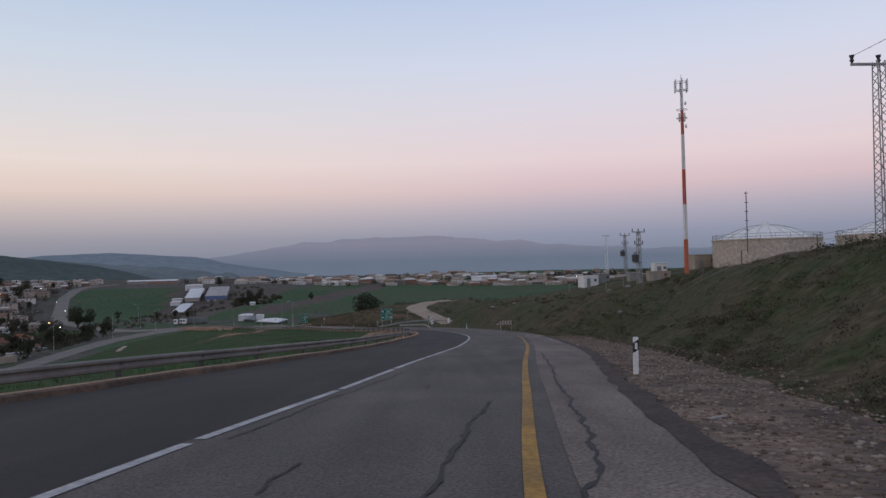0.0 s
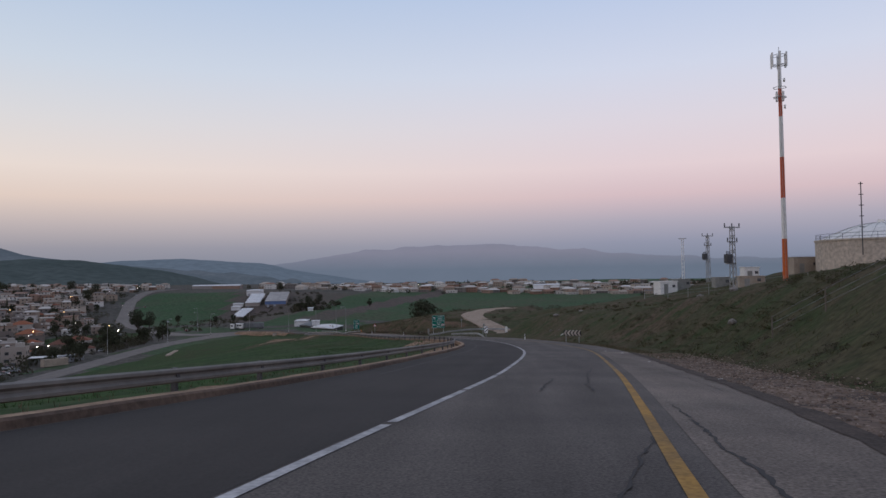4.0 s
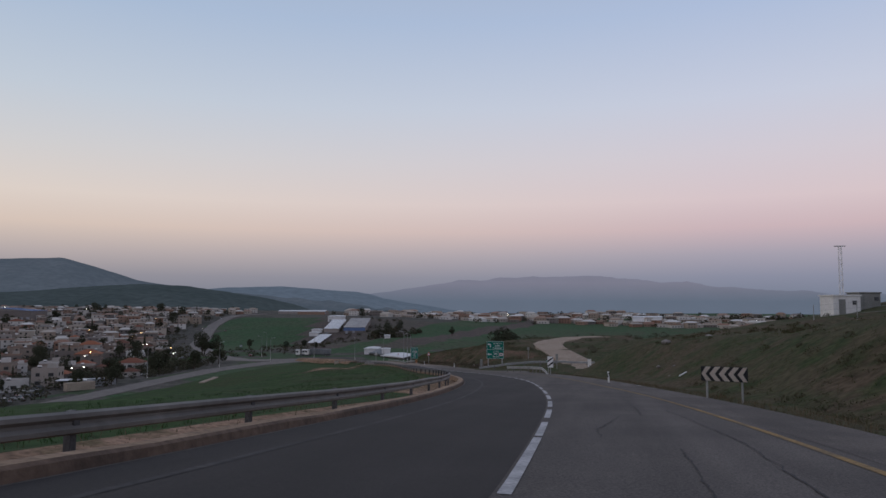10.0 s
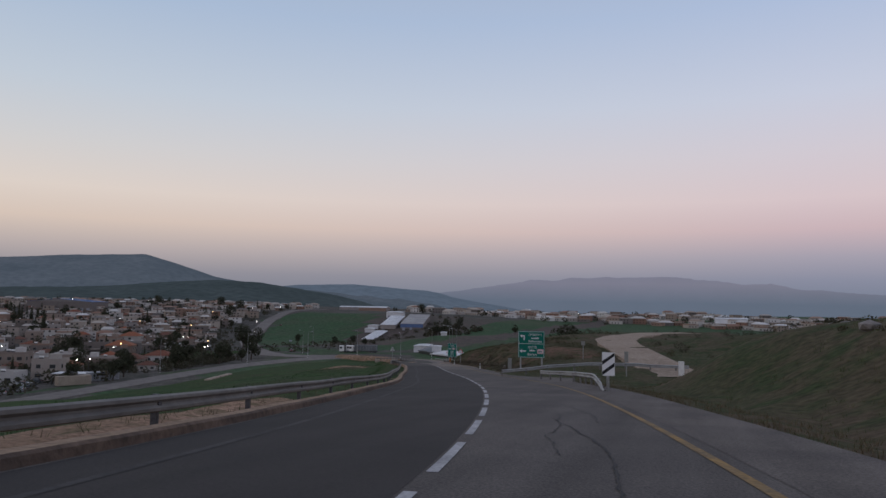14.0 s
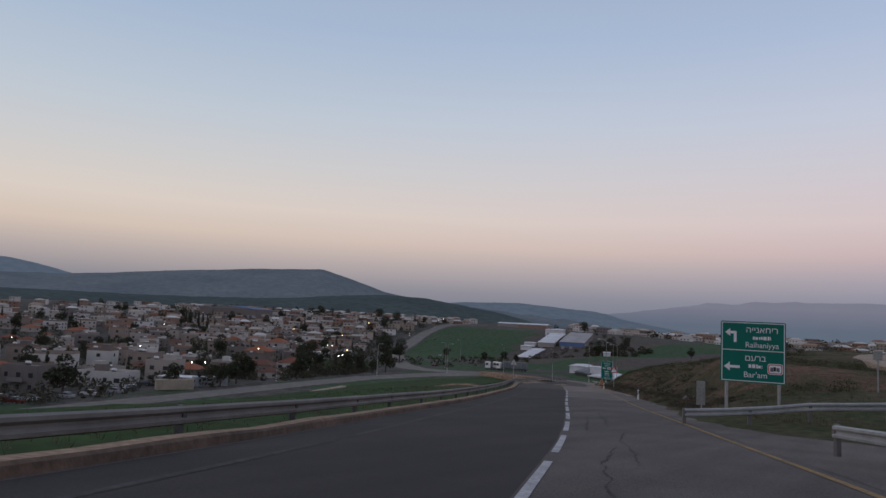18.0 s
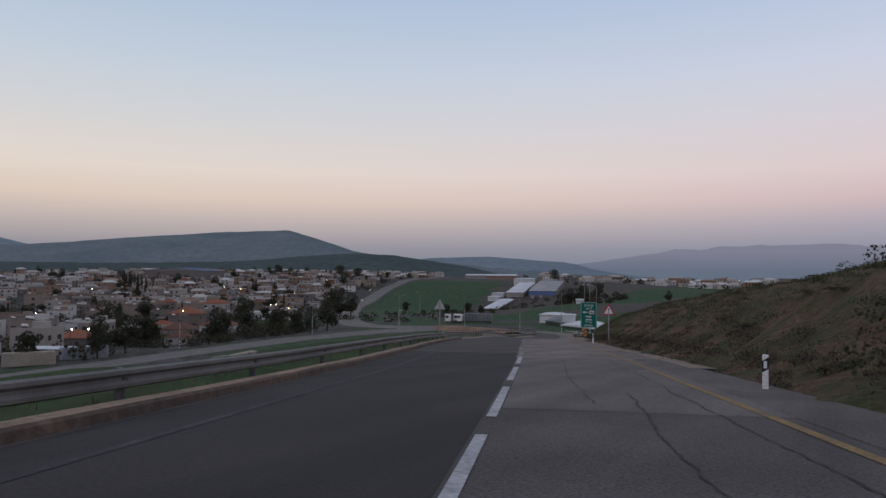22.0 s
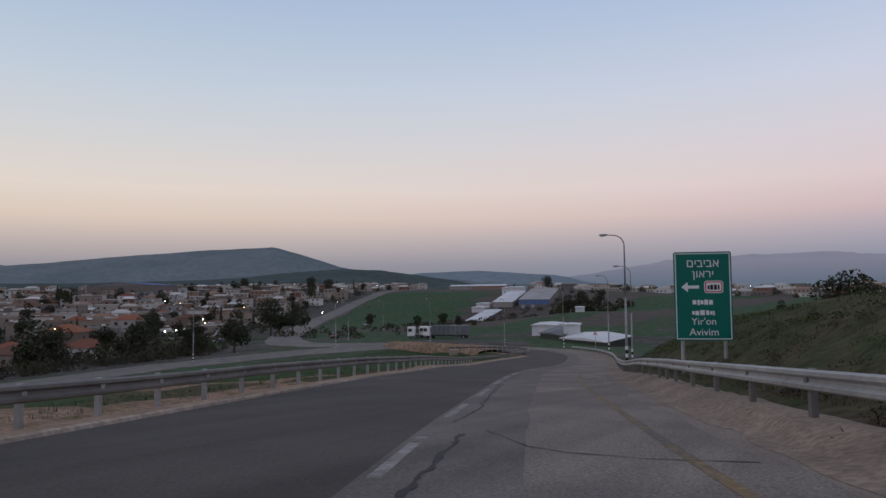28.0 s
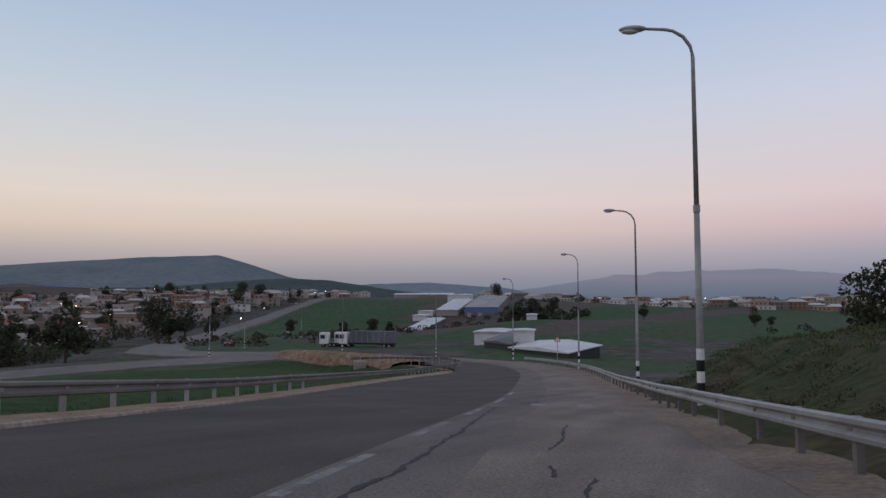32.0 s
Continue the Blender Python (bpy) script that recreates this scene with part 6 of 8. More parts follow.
# the far village along the skyline: too small and too many to tell apart
def far_village():
    m = bpy.data.materials.new("far_plaster")
    m.use_nodes = True
    nt = m.node_tree
    bsdf = nt.nodes["Principled BSDF"]
    bsdf.inputs["Roughness"].default_value = 0.9
    geo = nt.nodes.new("ShaderNodeNewGeometry")
    cr = nt.nodes.new("ShaderNodeValToRGB")
    cr.color_ramp.interpolation = "CONSTANT"
    tones = [(0.52, 0.49, 0.45), (0.44, 0.38, 0.32), (0.33, 0.265, 0.21), (0.64, 0.62, 0.59), (0.26, 0.15, 0.105), (0.42, 0.37, 0.33), (0.18, 0.16, 0.145), (0.56, 0.53, 0.49), (0.3, 0.2, 0.15)]
    fill_ramp(cr, [(i / len(tones), c) for i, c in enumerate(tones)])
    nt.links.new(geo.outputs["Random Per Island"], cr.inputs[0])
    nt.links.new(cr.outputs[0], bsdf.inputs["Base Color"])
    M["far_plaster"] = m
    verts, faces, dark = [], [], []

    def block(x, y, z0, w, d, h, yaw, gable):
        c, q = math.cos(yaw), math.sin(yaw)
        put = lambda u, v, z: verts.append((x + u * c - v * q, y + u * q + v * c, z)) or len(verts) - 1
        lo = [put(u * w / 2, v * d / 2, z0) for u, v in ((-1, -1), (1, -1), (1, 1), (-1, 1))]
        hi = [put(u * w / 2, v * d / 2, z0 + h) for u, v in ((-1, -1), (1, -1), (1, 1), (-1, 1))]
        for i in range(4):
            faces.append((lo[i], lo[(i + 1) % 4], hi[(i + 1) % 4], hi[i]))
        faces.append(tuple(hi))
        if gable:
            e = [put(u * (w / 2 + 0.5), v * (d / 2 + 0.5), z0 + h + 0.05) for u, v in ((-1, -1), (1, -1), (1, 1), (-1, 1))]
            r = [put(-w / 2 * 0.6, 0, z0 + h + d * 0.2), put(w / 2 * 0.6, 0, z0 + h + d * 0.2)]
            faces.extend([(e[0], e[1], r[1], r[0]), (e[2], e[3], r[0], r[1]), (e[1], e[2], r[1]), (e[3], e[0], r[0])])
        else:
            e = [put(u * (w / 2 + 0.3), v * (d / 2 + 0.3), z0 + h + k) for k in (0.03, 0.5) for u, v in ((-1, -1), (1, -1), (1, 1), (-1, 1))]
            faces.append(tuple(e[4:]))
            for i in range(4):
                faces.append((e[i], e[(i + 1) % 4], e[4 + (i + 1) % 4], e[4 + i]))
        for k in range(int(w / 3.6)):          # openings towards the valley, proud dark frames
            for fl in range(1 if h < 7 else 2):
                u = -w / 2 + 1.0 + k * 3.4
                z = z0 + 3.3 + fl * 3.0
                f = [put(u + p, -d / 2 - q, z + r) for q in (0.0, 0.08) for p, r in ((0, 0), (1.2, 0), (1.2, 1.2), (0, 1.2))]
                dark.extend(range(len(faces), len(faces) + 5))
                faces.append((f[4], f[5], f[6], f[7]))
                faces.extend((f[i], f[(i + 1) % 4], f[4 + (i + 1) % 4], f[4 + i]) for i in range(4))

    n = 0
    spots = list(taken)
    while n < 420:          # the upper end of the near village
        y = rnd.uniform(430, 960)
        x = road_x(y) - 14 - abs(rnd.gauss(0, 1)) * 190 - rnd.random() * 40
        if x < -950 or min(math.hypot(x - p, y - q) for p, q in spots) < 9.5:
            continue
        spots.append((x, y))
        block(x, y, land(x, y) - 2.5, rnd.uniform(7, 11), rnd.uniform(6, 9), rnd.choice((3.2, 5.6, 6.2)) + 2.3, rnd.choice((0.4, 0.6, 0.8)) + rnd.uniform(-0.2, 0.2), rnd.random() < 0.3)
        n += 1
    n = 0
    while n < 460:
        u = rnd.random()
        x = -330 + u * 850
        y = 880 + 270 * rnd.random() ** 1.2 + 40 * math.sin(u * 5) - 30 * u
        if spots and min(math.hypot(x - p, y - q) for p, q in spots) < 10:
            continue
        spots.append((x, y))
        low = rnd.random() < 0.25
        block(x, y, land(x, y) - 2.5, rnd.uniform(9, 24 if low else 15), rnd.uniform(8, 12), rnd.choice((3.2, 3.6, 6.4)) + 2.3 if not low else 5.2, rnd.uniform(-0.6, 0.6), rnd.random() < 0.35)
        n += 1
    me = bpy.data.meshes.new("far_houses")
    me.from_pydata(verts, [], faces)
    me.materials.append(m)
    me.materials.append(M["glass_dark"])
    for i in dark:
        me.polygons[i].material_index = 1
    tagged(new("far_houses", me), "white and tan houses too far off to tell apart", "houses", kind="stuff")


far_village()


# ---- sheds, halls, greenhouses across the valley ----
def gable_shed(name, x, y, w, l, h, yaw, roof, wall, label, rise=2.0, seams=True, z=None):
    z = land(x, y) if z is None else z
    e = thing(name, label, "shed", "farm sheds", Matrix.Translation((x, y, z)) @ Matrix.Rotation(radians(yaw), 4, "Z"))
    part("wall", boxed(-w / 2, -l / 2, -3, w / 2, l / 2, h), wall, e)
    bm = bmesh.new()
    pts = [(-w / 2 - 0.4, h - 0.1), (0, h + rise), (w / 2 + 0.4, h - 0.1), (w / 2 + 0.4, h + 0.1), (0, h + rise + 0.2), (-w / 2 - 0.4, h + 0.1)]
    a = [bm.verts.new((px, -l / 2 - 0.4, pz)) for px, pz in pts]
    b = [bm.verts.new((px, l / 2 + 0.4, pz)) for px, pz in pts]
    bm.faces.new(a)
    bm.faces.new(b[::-1])
    for i in range(6):
        j = (i + 1) % 6
        bm.faces.new((a[i], b[i], b[j], a[j]))
    bmesh.ops.recalc_face_normals(bm, faces=bm.faces[:])
    part("roof", bm, roof, e)
    for sgn in (-1, 1):
        gb = bmesh.new()
        v = [gb.verts.new((px, sgn * l / 2 + k, pz)) for k in (-0.1, 0.1) for px, pz in ((-w / 2, h), (w / 2, h), (0, h + rise))]
        for f in ((0, 1, 2), (5, 4, 3), (0, 3, 4, 1), (1, 4, 5, 2), (2, 5, 3, 0)):
            gb.faces.new([v[i] for i in f])
        part("gable", gb, wall, e)
    if seams:
        for k in range(1, int(l / 6)):
            yy = -l / 2 + k * l / int(l / 6)
            sb = bmesh.new()
            tube(sb, [(-w / 2 - 0.3, yy, h + 0.16), (0, yy, h + rise + 0.26), (w / 2 + 0.3, yy, h + 0.16)], 0.09, 4)
            part("roof_seam", sb, roof, e)
    for k in range(max(1, int(w / 6))):
        part("door", boxed(-w / 2 + 1.5 + k * 6, -l / 2 - 0.08, 0, -w / 2 + 4.5 + k * 6, -l / 2 + 0.02, min(3.2, h - 0.4)), "sheet_grey", e, "grey sliding door")
    return e


def sheet_hall(name, x, y, w, l, front, back, yaw, roof, wall, label, facade=None, bays=1, base=-7.0):
    """A hall with one roof plane that climbs from its front eave to its back eave; both heights in the world."""
    e = thing(name, label, "hall", "sheet-roofed halls", Matrix.Translation((x, y, front)) @ Matrix.Rotation(radians(yaw), 4, "Z"))
    up = back - front
    bm = bmesh.new()
    v = [bm.verts.new(p) for p in ((-w / 2, -l / 2, base), (w / 2, -l / 2, base), (w / 2, l / 2, base), (-w / 2, l / 2, base), (-w / 2, -l / 2, 0), (w / 2, -l / 2, 0), (w / 2, l / 2, up), (-w / 2, l / 2, up))]
    for f in ((0, 1, 5, 4), (1, 2, 6, 5), (2, 3, 7, 6), (3, 0, 4, 7)):
        bm.faces.new([v[i] for i in f])
    part("wall", bm, wall, e)
    for k in range(bays):           # roof in sheets side by side, each a shallow gable
        a, b = -w / 2 - 0.3 + (w + 0.6) * k / bays, -w / 2 - 0.3 + (w + 0.6) * (k + 1) / bays
        c, h = (a + b) / 2, (b - a) * 0.03
        bm = bmesh.new()
        pts = [(a, 0.02), (c, 0.02), (b, 0.02), (b, 0.2), (c, h + 0.2), (a, 0.2)]
        f0 = [bm.verts.new((px, -l / 2 - 0.5, pz - 0.04)) for px, pz in pts]
        f1 = [bm.verts.new((px, l / 2 + 0.5, pz + up + 0.04)) for px, pz in pts]
        bm.faces.new(f0)
        bm.faces.new(f1[::-1])
        for i in range(6):
            bm.faces.new((f0[i], f1[i], f1[(i + 1) % 6], f0[(i + 1) % 6]))
        bmesh.ops.recalc_face_normals(bm, faces=bm.faces[:])
        rf = part("roof", bm, roof, e)
        for q in range(1, int(l / 5)):
            yy = -l / 2 + l * q / int(l / 5)
            zz = up * (yy + l / 2) / l
            part("roof_seam", tube(bmesh.new(), [(a + 0.1, yy, zz + 0.2), (c, yy, zz + h + 0.2), (b - 0.1, yy, zz + 0.2)], 0.07, 4), "sheet_grey", rf)
    if facade:
        part("fascia", boxed(-w / 2 - 0.1, -l / 2 - 0.15, -2.9, w / 2 + 0.1, -l / 2 - 0.02, -0.1), facade, e, "coloured front wall")
    for k in range(max(1, int(w / 7))):
        part("door", boxed(-w / 2 + 1.5 + k * 6, -l / 2 - 0.2, -5.5, -w / 2 + 3.7 + k * 6, -l / 2 - 0.06, -3.0), "sheet_grey", e, "grey sliding door")
    return e


M["sheet_old"] = material("sheet_old", (0.4, 0.38, 0.36), 0.6, other=(0.27, 0.25, 0.24), scale=0.15, amount=0.9, grain=2, grain_amount=0.12)
M["sheet_slate"] = material("sheet_slate", (0.16, 0.17, 0.18), 0.6, other=(0.11, 0.12, 0.125), scale=0.2, amount=0.8, grain=3)
sheet_hall("factory_hall", -217.5, 682.8, 18.6, 61.6, -22.7, -16.0, 14, "sheet_old", "plaster_grey", "long grey-roofed factory hall with a blue front", "sheet_blue", 4, base=-4.6)
for k in range(3):
    a = radians(14.2)
    d = -21.0 + 21.0 * k
    sheet_hall("factory_hall", -243.4 - math.sin(a) * d, 693.9 + math.cos(a) * d, 13.0, 20.0, -24.4 + k * 2.3, -22.4 + k * 2.3, 14.2, "sheet_white", "plaster_grey", "white-roofed factory hall stepping up the slope", None, 2, base=-3.4)
sheet_hall("factory_hall", -262, 745, 16, 12, -14.9, -14.3, 12, "sheet_white", "sheet_white", "small white factory hall above the others", base=-5)
sheet_hall("farm_shed", -250.5, 667, 9, 6, -25.3, -25.1, 12, "sheet_white", "sheet_white", "small white store beside the factory", base=-4)
sheet_hall("farm_shed", -247, 652, 8, 5, -27.6, -27.3, 10, "sheet_white", "sheet_white", "small white store on the slope", base=-4)
sheet_hall("farm_shed", -230.1, 623.9, 9.8, 39, -33.9, -28.8, 7.5, "sheet_white", "plaster_grey", "white sheet-roofed farm shed on the slope", bays=1, base=-3.2)
gable_shed("barn", -394, 920, 12, 27, 3.6, 96, "sheet_white", "plaster_grey", "long low white barn on the skyline", 1.2, z=-15.2)
gable_shed("barn", -362, 920, 14, 36, 3.8, 94, "sheet_white", "plaster", "long low white barn on the skyline", 1.4, z=-15.5)
sheet_hall("market_hall", -127.0, 452, 7.6, 10, -27.7, -27.4, 6, "sheet_white", "sheet_white", "white sheet-roofed hall in the valley", base=-3.4)
# dark green sheet; the shade in the white-roofed hall's open front is painted with it
M["dark_sheet"] = material("dark_sheet", (0.055, 0.062, 0.055), 0.6, other=(0.04, 0.043, 0.04), scale=0.4, amount=0.8, grain=3)
sheet_hall("market_hall", -117.6, 435.3, 14.2, 5.2, -29.5, -27.8, -44, "sheet_slate", "dark_sheet", "low hall with a slate-grey sheet roof", base=-5)
sheet_hall("market_hall", -103.6, 422.4, 19, 7.2, -29.9, -28.7, -36, "sheet_white", "dark_sheet", "broad low hall with a white sheet roof", bays=1, base=-5)
sheet_hall("farm_shed", -112.5, 431, 4.5, 3, -26.5, -26.4, 15, "sheet_white", "sheet_white", "small white store between the halls", base=-4)
sheet_hall("farm_shed", -152, 562, 4, 4, -25.2, -25.0, 15, "sheet_white", "sheet_white", "small white shed in the field", base=-4)
gable_shed("farm_shed", -20, 440, 7, 12, 3, 80, "sheet_white", "sheet_white", "small white shed in the field", 1.0)
gable_shed("farm_shed", 5, 450, 6, 20, 2.6, 85, "sheet_white", "sheet_white", "small white shed in the field", 0.8)
gable_shed("barn", 55.5, 965, 10, 34, 3.0, 94, "sheet_white", "sheet_white", "long low white barn on the skyline", 1.2, seams=False, z=-20.3)
gable_shed("school_hall", -560, 640, 60, 36, 9, 20, "sheet_blue", "plaster_grey", "large hall with a low blue-grey roof", 2.5)
gable_shed("kiosk", -246, 432.5, 4, 3, 2.5, 40, "sheet_grey", "white_paint", "small white roadside kiosk", 0.4, False)


def canopy(x, y, w, d, h, yaw):
    e = thing("canopy", "pale sheet-metal canopy on thin posts", "canopy", "", Matrix.Translation((x, y, land(x, y))) @ Matrix.Rotation(radians(yaw), 4, "Z"))
    part("roof", boxed(-w / 2, -d / 2, h, w / 2, d / 2, h + 0.18, bevel=0.04), "sheet_white", e)
    for px in (-w / 2 + 0.3, 0, w / 2 - 0.3):
        for py in (-d / 2 + 0.3, d / 2 - 0.3):
            part("post", tube(bmesh.new(), [(px, py, -0.6), (px, py, h)], 0.08, 6), "steel_dark", e)


def container(x, y, yaw, label, mat):
    e = thing("container", label, "container", "containers", Matrix.Translation((x, y, land(x, y) + 0.1)) @ Matrix.Rotation(radians(yaw), 4, "Z"))
    part("body", boxed(-4.5, -1.25, 0, 4.5, 1.25, 2.6, bevel=0.05), mat, e)
    for k in range(14):
        part("rib", boxed(-4.2 + k * 0.62, -1.31, 0.1, -3.95 + k * 0.62, -1.24, 2.5), mat, e)
    part("door", boxed(4.48, -1.1, 0.1, 4.56, 1.1, 2.5), "sign_back", e)


canopy(-174, 272, 11, 6, 3.0, 25)
container(-164, 262, 65, "dull beige steel container beside the valley road", "beige")
container(-166, 275, 68, "grey steel container beside the valley road", "sheet_grey")
gw = new("garden_wall", mesh_of(boxed(-12, -0.15, -1.0, 12, 0.15, 2.0, bevel=0.03), "garden_wall"))
gw.data.materials.append(M["plaster_grey"])
gw.matrix_world = Matrix.Translation((-280, 428, land(-280, 428))) @ Matrix.Rotation(radians(28), 4, "Z")
tagged(gw, "long pale plastered garden wall beside the green plot", "wall")


# ---- vehicles ----
M["car_paint"] = tinted("car_paint", [(0.6, 0.6, 0.6), (0.08, 0.085, 0.09), (0.35, 0.36, 0.38), (0.75, 0.75, 0.74), (0.2, 0.03, 0.03), (0.05, 0.07, 0.15)], 0.3, 0.5, 0.02)
M["tyre"] = material("tyre", (0.02, 0.02, 0.02), 0.9, scale=5)


def car():
    e = thing("car", "parked saloon car seen across the valley", "car", "cars")
    bm = bmesh.new()
    side = [(-2.15, 0.35), (-2.2, 0.75), (-1.5, 0.9), (-0.95, 0.95), (1.5, 1.0), (2.1, 0.92), (2.2, 0.6), (2.15, 0.32)]
    a = [bm.verts.new((x, -0.86, z)) for x, z in side]
    b = [bm.verts.new((x, 0.86, z)) for x, z in side]
    bm.faces.new(a)
    bm.faces.new(b[::-1])
    for i in range(len(a)):
        j = (i + 1) % len(a)
        bm.faces.new((a[i], b[i], b[j], a[j]))
    bmesh.ops.recalc_face_normals(bm, faces=bm.faces[:])
    part("body", bm, "car_paint", e)
    bm = bmesh.new()
    top = [(-1.0, 0.94, 0.8), (-0.35, 1.42, 0.66), (0.95, 1.45, 0.66), (1.75, 0.99, 0.78)]
    a = [bm.verts.new((x, -y, z)) for x, z, y in top]
    b = [bm.verts.new((x, y, z)) for x, z, y in top]
    bm.faces.new(a)
    bm.faces.new(b[::-1])
    for i in range(4):
        j = (i + 1) % 4
        bm.faces.new((a[i], b[i], b[j], a[j]))
    bmesh.ops.recalc_face_normals(bm, faces=bm.faces[:])
    part("glasshouse", bm, "glass_dark", e, "dark windows")
    part("roof", boxed(-0.3, -0.62, 1.43, 0.92, 0.62, 1.47, bevel=0.02), "car_paint", e)
    for x in (-1.35, 1.35):
        for y in (-0.8, 0.8):
            w = part("wheel", tube(bmesh.new(), [(x, y - 0.1, 0.32), (x, y + 0.1, 0.32)], 0.32, 14), "tyre", e)
            part("rim", tube(bmesh.new(), [(x, y - 0.11, 0.32), (x, y + 0.11, 0.32)], 0.2, 10), "zinc", w)
    for y in (-0.6, 0.6):
        part("headlight", boxed(-2.23, y - 0.18, 0.6, -2.12, y + 0.18, 0.74), "sign_white", e)
        part("tail_light", boxed(2.1, y - 0.18, 0.7, 2.22, y + 0.18, 0.84), "sign_red", e)
    return e


proto = car()
CARS = [(-168, 236, 10), (-170, 243, 12), (-171, 250, 15), (-168, 228, 12), (-163, 222, 15), (-176, 258, 100), (-183, 262, 20), (-187, 270, 25), (-196, 283, 40), (-210, 318, 110), (-178, 316, 100), (-192, 430, 120), (-260, 545, 122), (-345, 672, 122), (-402, 762, 120), (-174, 225, 14), (-180, 229, 14), (-222, 410, 60), (-60, 437, 30), (-14, 432, 20)]
for i, (x, y, yaw) in enumerate(CARS):
    m = Matrix.Translation((x, y, land(x, y) + 0.12)) @ Matrix.Rotation(radians(yaw), 4, "Z")
    if i == 0:
        proto.matrix_world = m
    else:
        copy_thing(proto, m)


def truck(x, y, yaw, length, label, trailer=True):
    e = thing("truck", label, "truck", "parked trucks", Matrix.Translation((x, y, land(x, y) + 0.1)) @ Matrix.Rotation(radians(yaw), 4, "Z"))
    cab = part("cab", boxed(-1.25, 0, 0.7, 1.25, 2.3, 3.5, bevel=0.15), "white_paint", e, "white cab")
    part("windscreen", boxed(-1.1, -0.04, 2.0, 1.1, 0.03, 3.0), "glass_dark", cab)
    part("grille", boxed(-0.9, -0.05, 0.8, 0.9, 0.03, 1.7), "black_paint", cab)
    for xx in (-1.26, 1.26):
        part("side_window", boxed(xx - 0.02, 0.25, 2.0, xx + 0.02, 1.4, 2.95), "glass_dark", cab)
        part("mirror", boxed(xx - 0.12, -0.2, 2.1, xx + 0.12, -0.08, 2.8, bevel=0.03), "black_paint", cab)
    for xx in (-0.9, 0.9):
        part("headlight", boxed(xx - 0.2, -0.06, 0.85, xx + 0.2, 0.0, 1.1), "sign_white", cab)
    part("chassis", boxed(-0.5, 1.5, 0.6, 0.5, length, 0.95), "steel_dark", e)
    if trailer:
        box_ = part("trailer", boxed(-1.25, 2.9, 1.1, 1.25, length, 3.9, bevel=0.05), "sheet_slate", e, "dark box trailer")
        for k in range(int((length - 3) / 1.5)):
            part("rib", boxed(-1.29, 3.2 + k * 1.5, 1.2, 1.29, 3.28 + k * 1.5, 3.85), "sheet_grey", box_)
    for yy in [0.9, 2.6] + ([length - 1.2, length - 2.5] if trailer else [3.6]):
        for xx in (-1.05, 1.05):
            w = part("wheel", tube(bmesh.new(), [(xx - 0.15, yy, 0.45), (xx + 0.15, yy, 0.45)], 0.48, 14), "tyre", e)
            part("rim", tube(bmesh.new(), [(xx - 0.16, yy, 0.45), (xx + 0.16, yy, 0.45)], 0.25, 8), "zinc", w)


truck(-165.6, 432.5, -66, 6.0, "white truck cab parked in a yard", False)
truck(-163.2, 435.5, -66, 6.0, "white truck cab parked in a yard", False)
truck(-160.5, 434.0, -84, 14.5, "white truck with a long dark-sided trailer parked in a yard")


# ---- lit lamps of the village ----
def village_lamp(x, y, h, warm):
    e = thing("village_lamp", "lit street lamp among the houses", "street lamp", "village lamps", Matrix.Translation((x, y, land(x, y))))
    part("pole", tube(bmesh.new(), [(0, 0, -1), (0, 0, h), (0.5, 0, h + 0.15)], 0.06, 6), "steel_dark", e)
    hd = bmesh.new()
    bmesh.ops.create_icosphere(hd, subdivisions=2, radius=0.15 if not warm else 0.2)
    bmesh.ops.transform(hd, matrix=Matrix.Translation((0.6, 0, h + 0.05)), verts=hd.verts[:])
    part("lamp_head", hd, "lamp_warm" if warm else "lamp_white", e, "glowing lamp")


rl = random.Random(4)
for k in range(15):
    y = rl.uniform(290, 800)
    x = road_x(y) - 15 - rl.random() ** 1.4 * 330
    village_lamp(x, y, rl.uniform(5.5, 8), rl.random() < 0.3)
for x, y in ((-188, 286), (-184.5, 288), (-273, 446), (-271, 447.5), (-203, 372), (-248, 366), (-300, 560), (-350, 640), (-412, 782), (-440, 840), (40, 1010), (180, 960), (-120, 1000)):
    village_lamp(x, y, 6.0, False)


# ---- growth ----
def leaf_material(name, colours, rough=0.9):
    m = bpy.data.materials.new(name)
    m.use_nodes = True
    nt = m.node_tree
    b = nt.nodes["Principled BSDF"]
    b.inputs["Roughness"].default_value, b.inputs["Specular IOR Level"].default_value = rough, 0.15
    geo = nt.nodes.new("ShaderNodeNewGeometry")
    cr = nt.nodes.new("ShaderNodeValToRGB")
    fill_ramp(cr, [(i / max(1, len(colours) - 1), c) for i, c in enumerate(colours)])
    nt.links.new(geo.outputs["Random Per Island"], cr.inputs[0])
    nt.links.new(cr.outputs[0], b.inputs["Base Color"])
    return m


M["leaf_dark"] = leaf_material("leaf_dark", [(0.042, 0.05, 0.03), (0.066, 0.07, 0.042), (0.055, 0.055, 0.037)])
M["leaf_olive"] = leaf_material("leaf_olive", [(0.04, 0.048, 0.03), (0.055, 0.06, 0.038), (0.03, 0.038, 0.022)])
M["leaf_scrub"] = leaf_material("leaf_scrub", [(0.045, 0.055, 0.022), (0.08, 0.08, 0.036), (0.1, 0.08, 0.05), (0.065, 0.05, 0.034)])
M["grass"] = leaf_material("grass", [(0.04, 0.07, 0.02), (0.065, 0.09, 0.028), (0.1, 0.095, 0.045), (0.12, 0.095, 0.055)])
M["crop"] = leaf_material("crop", [(0.026, 0.058, 0.015), (0.037, 0.075, 0.019), (0.046, 0.075, 0.026)])
M["dry_grass"] = leaf_material("dry_grass", [(0.13, 0.1, 0.06), (0.17, 0.13, 0.085), (0.07, 0.075, 0.03)])
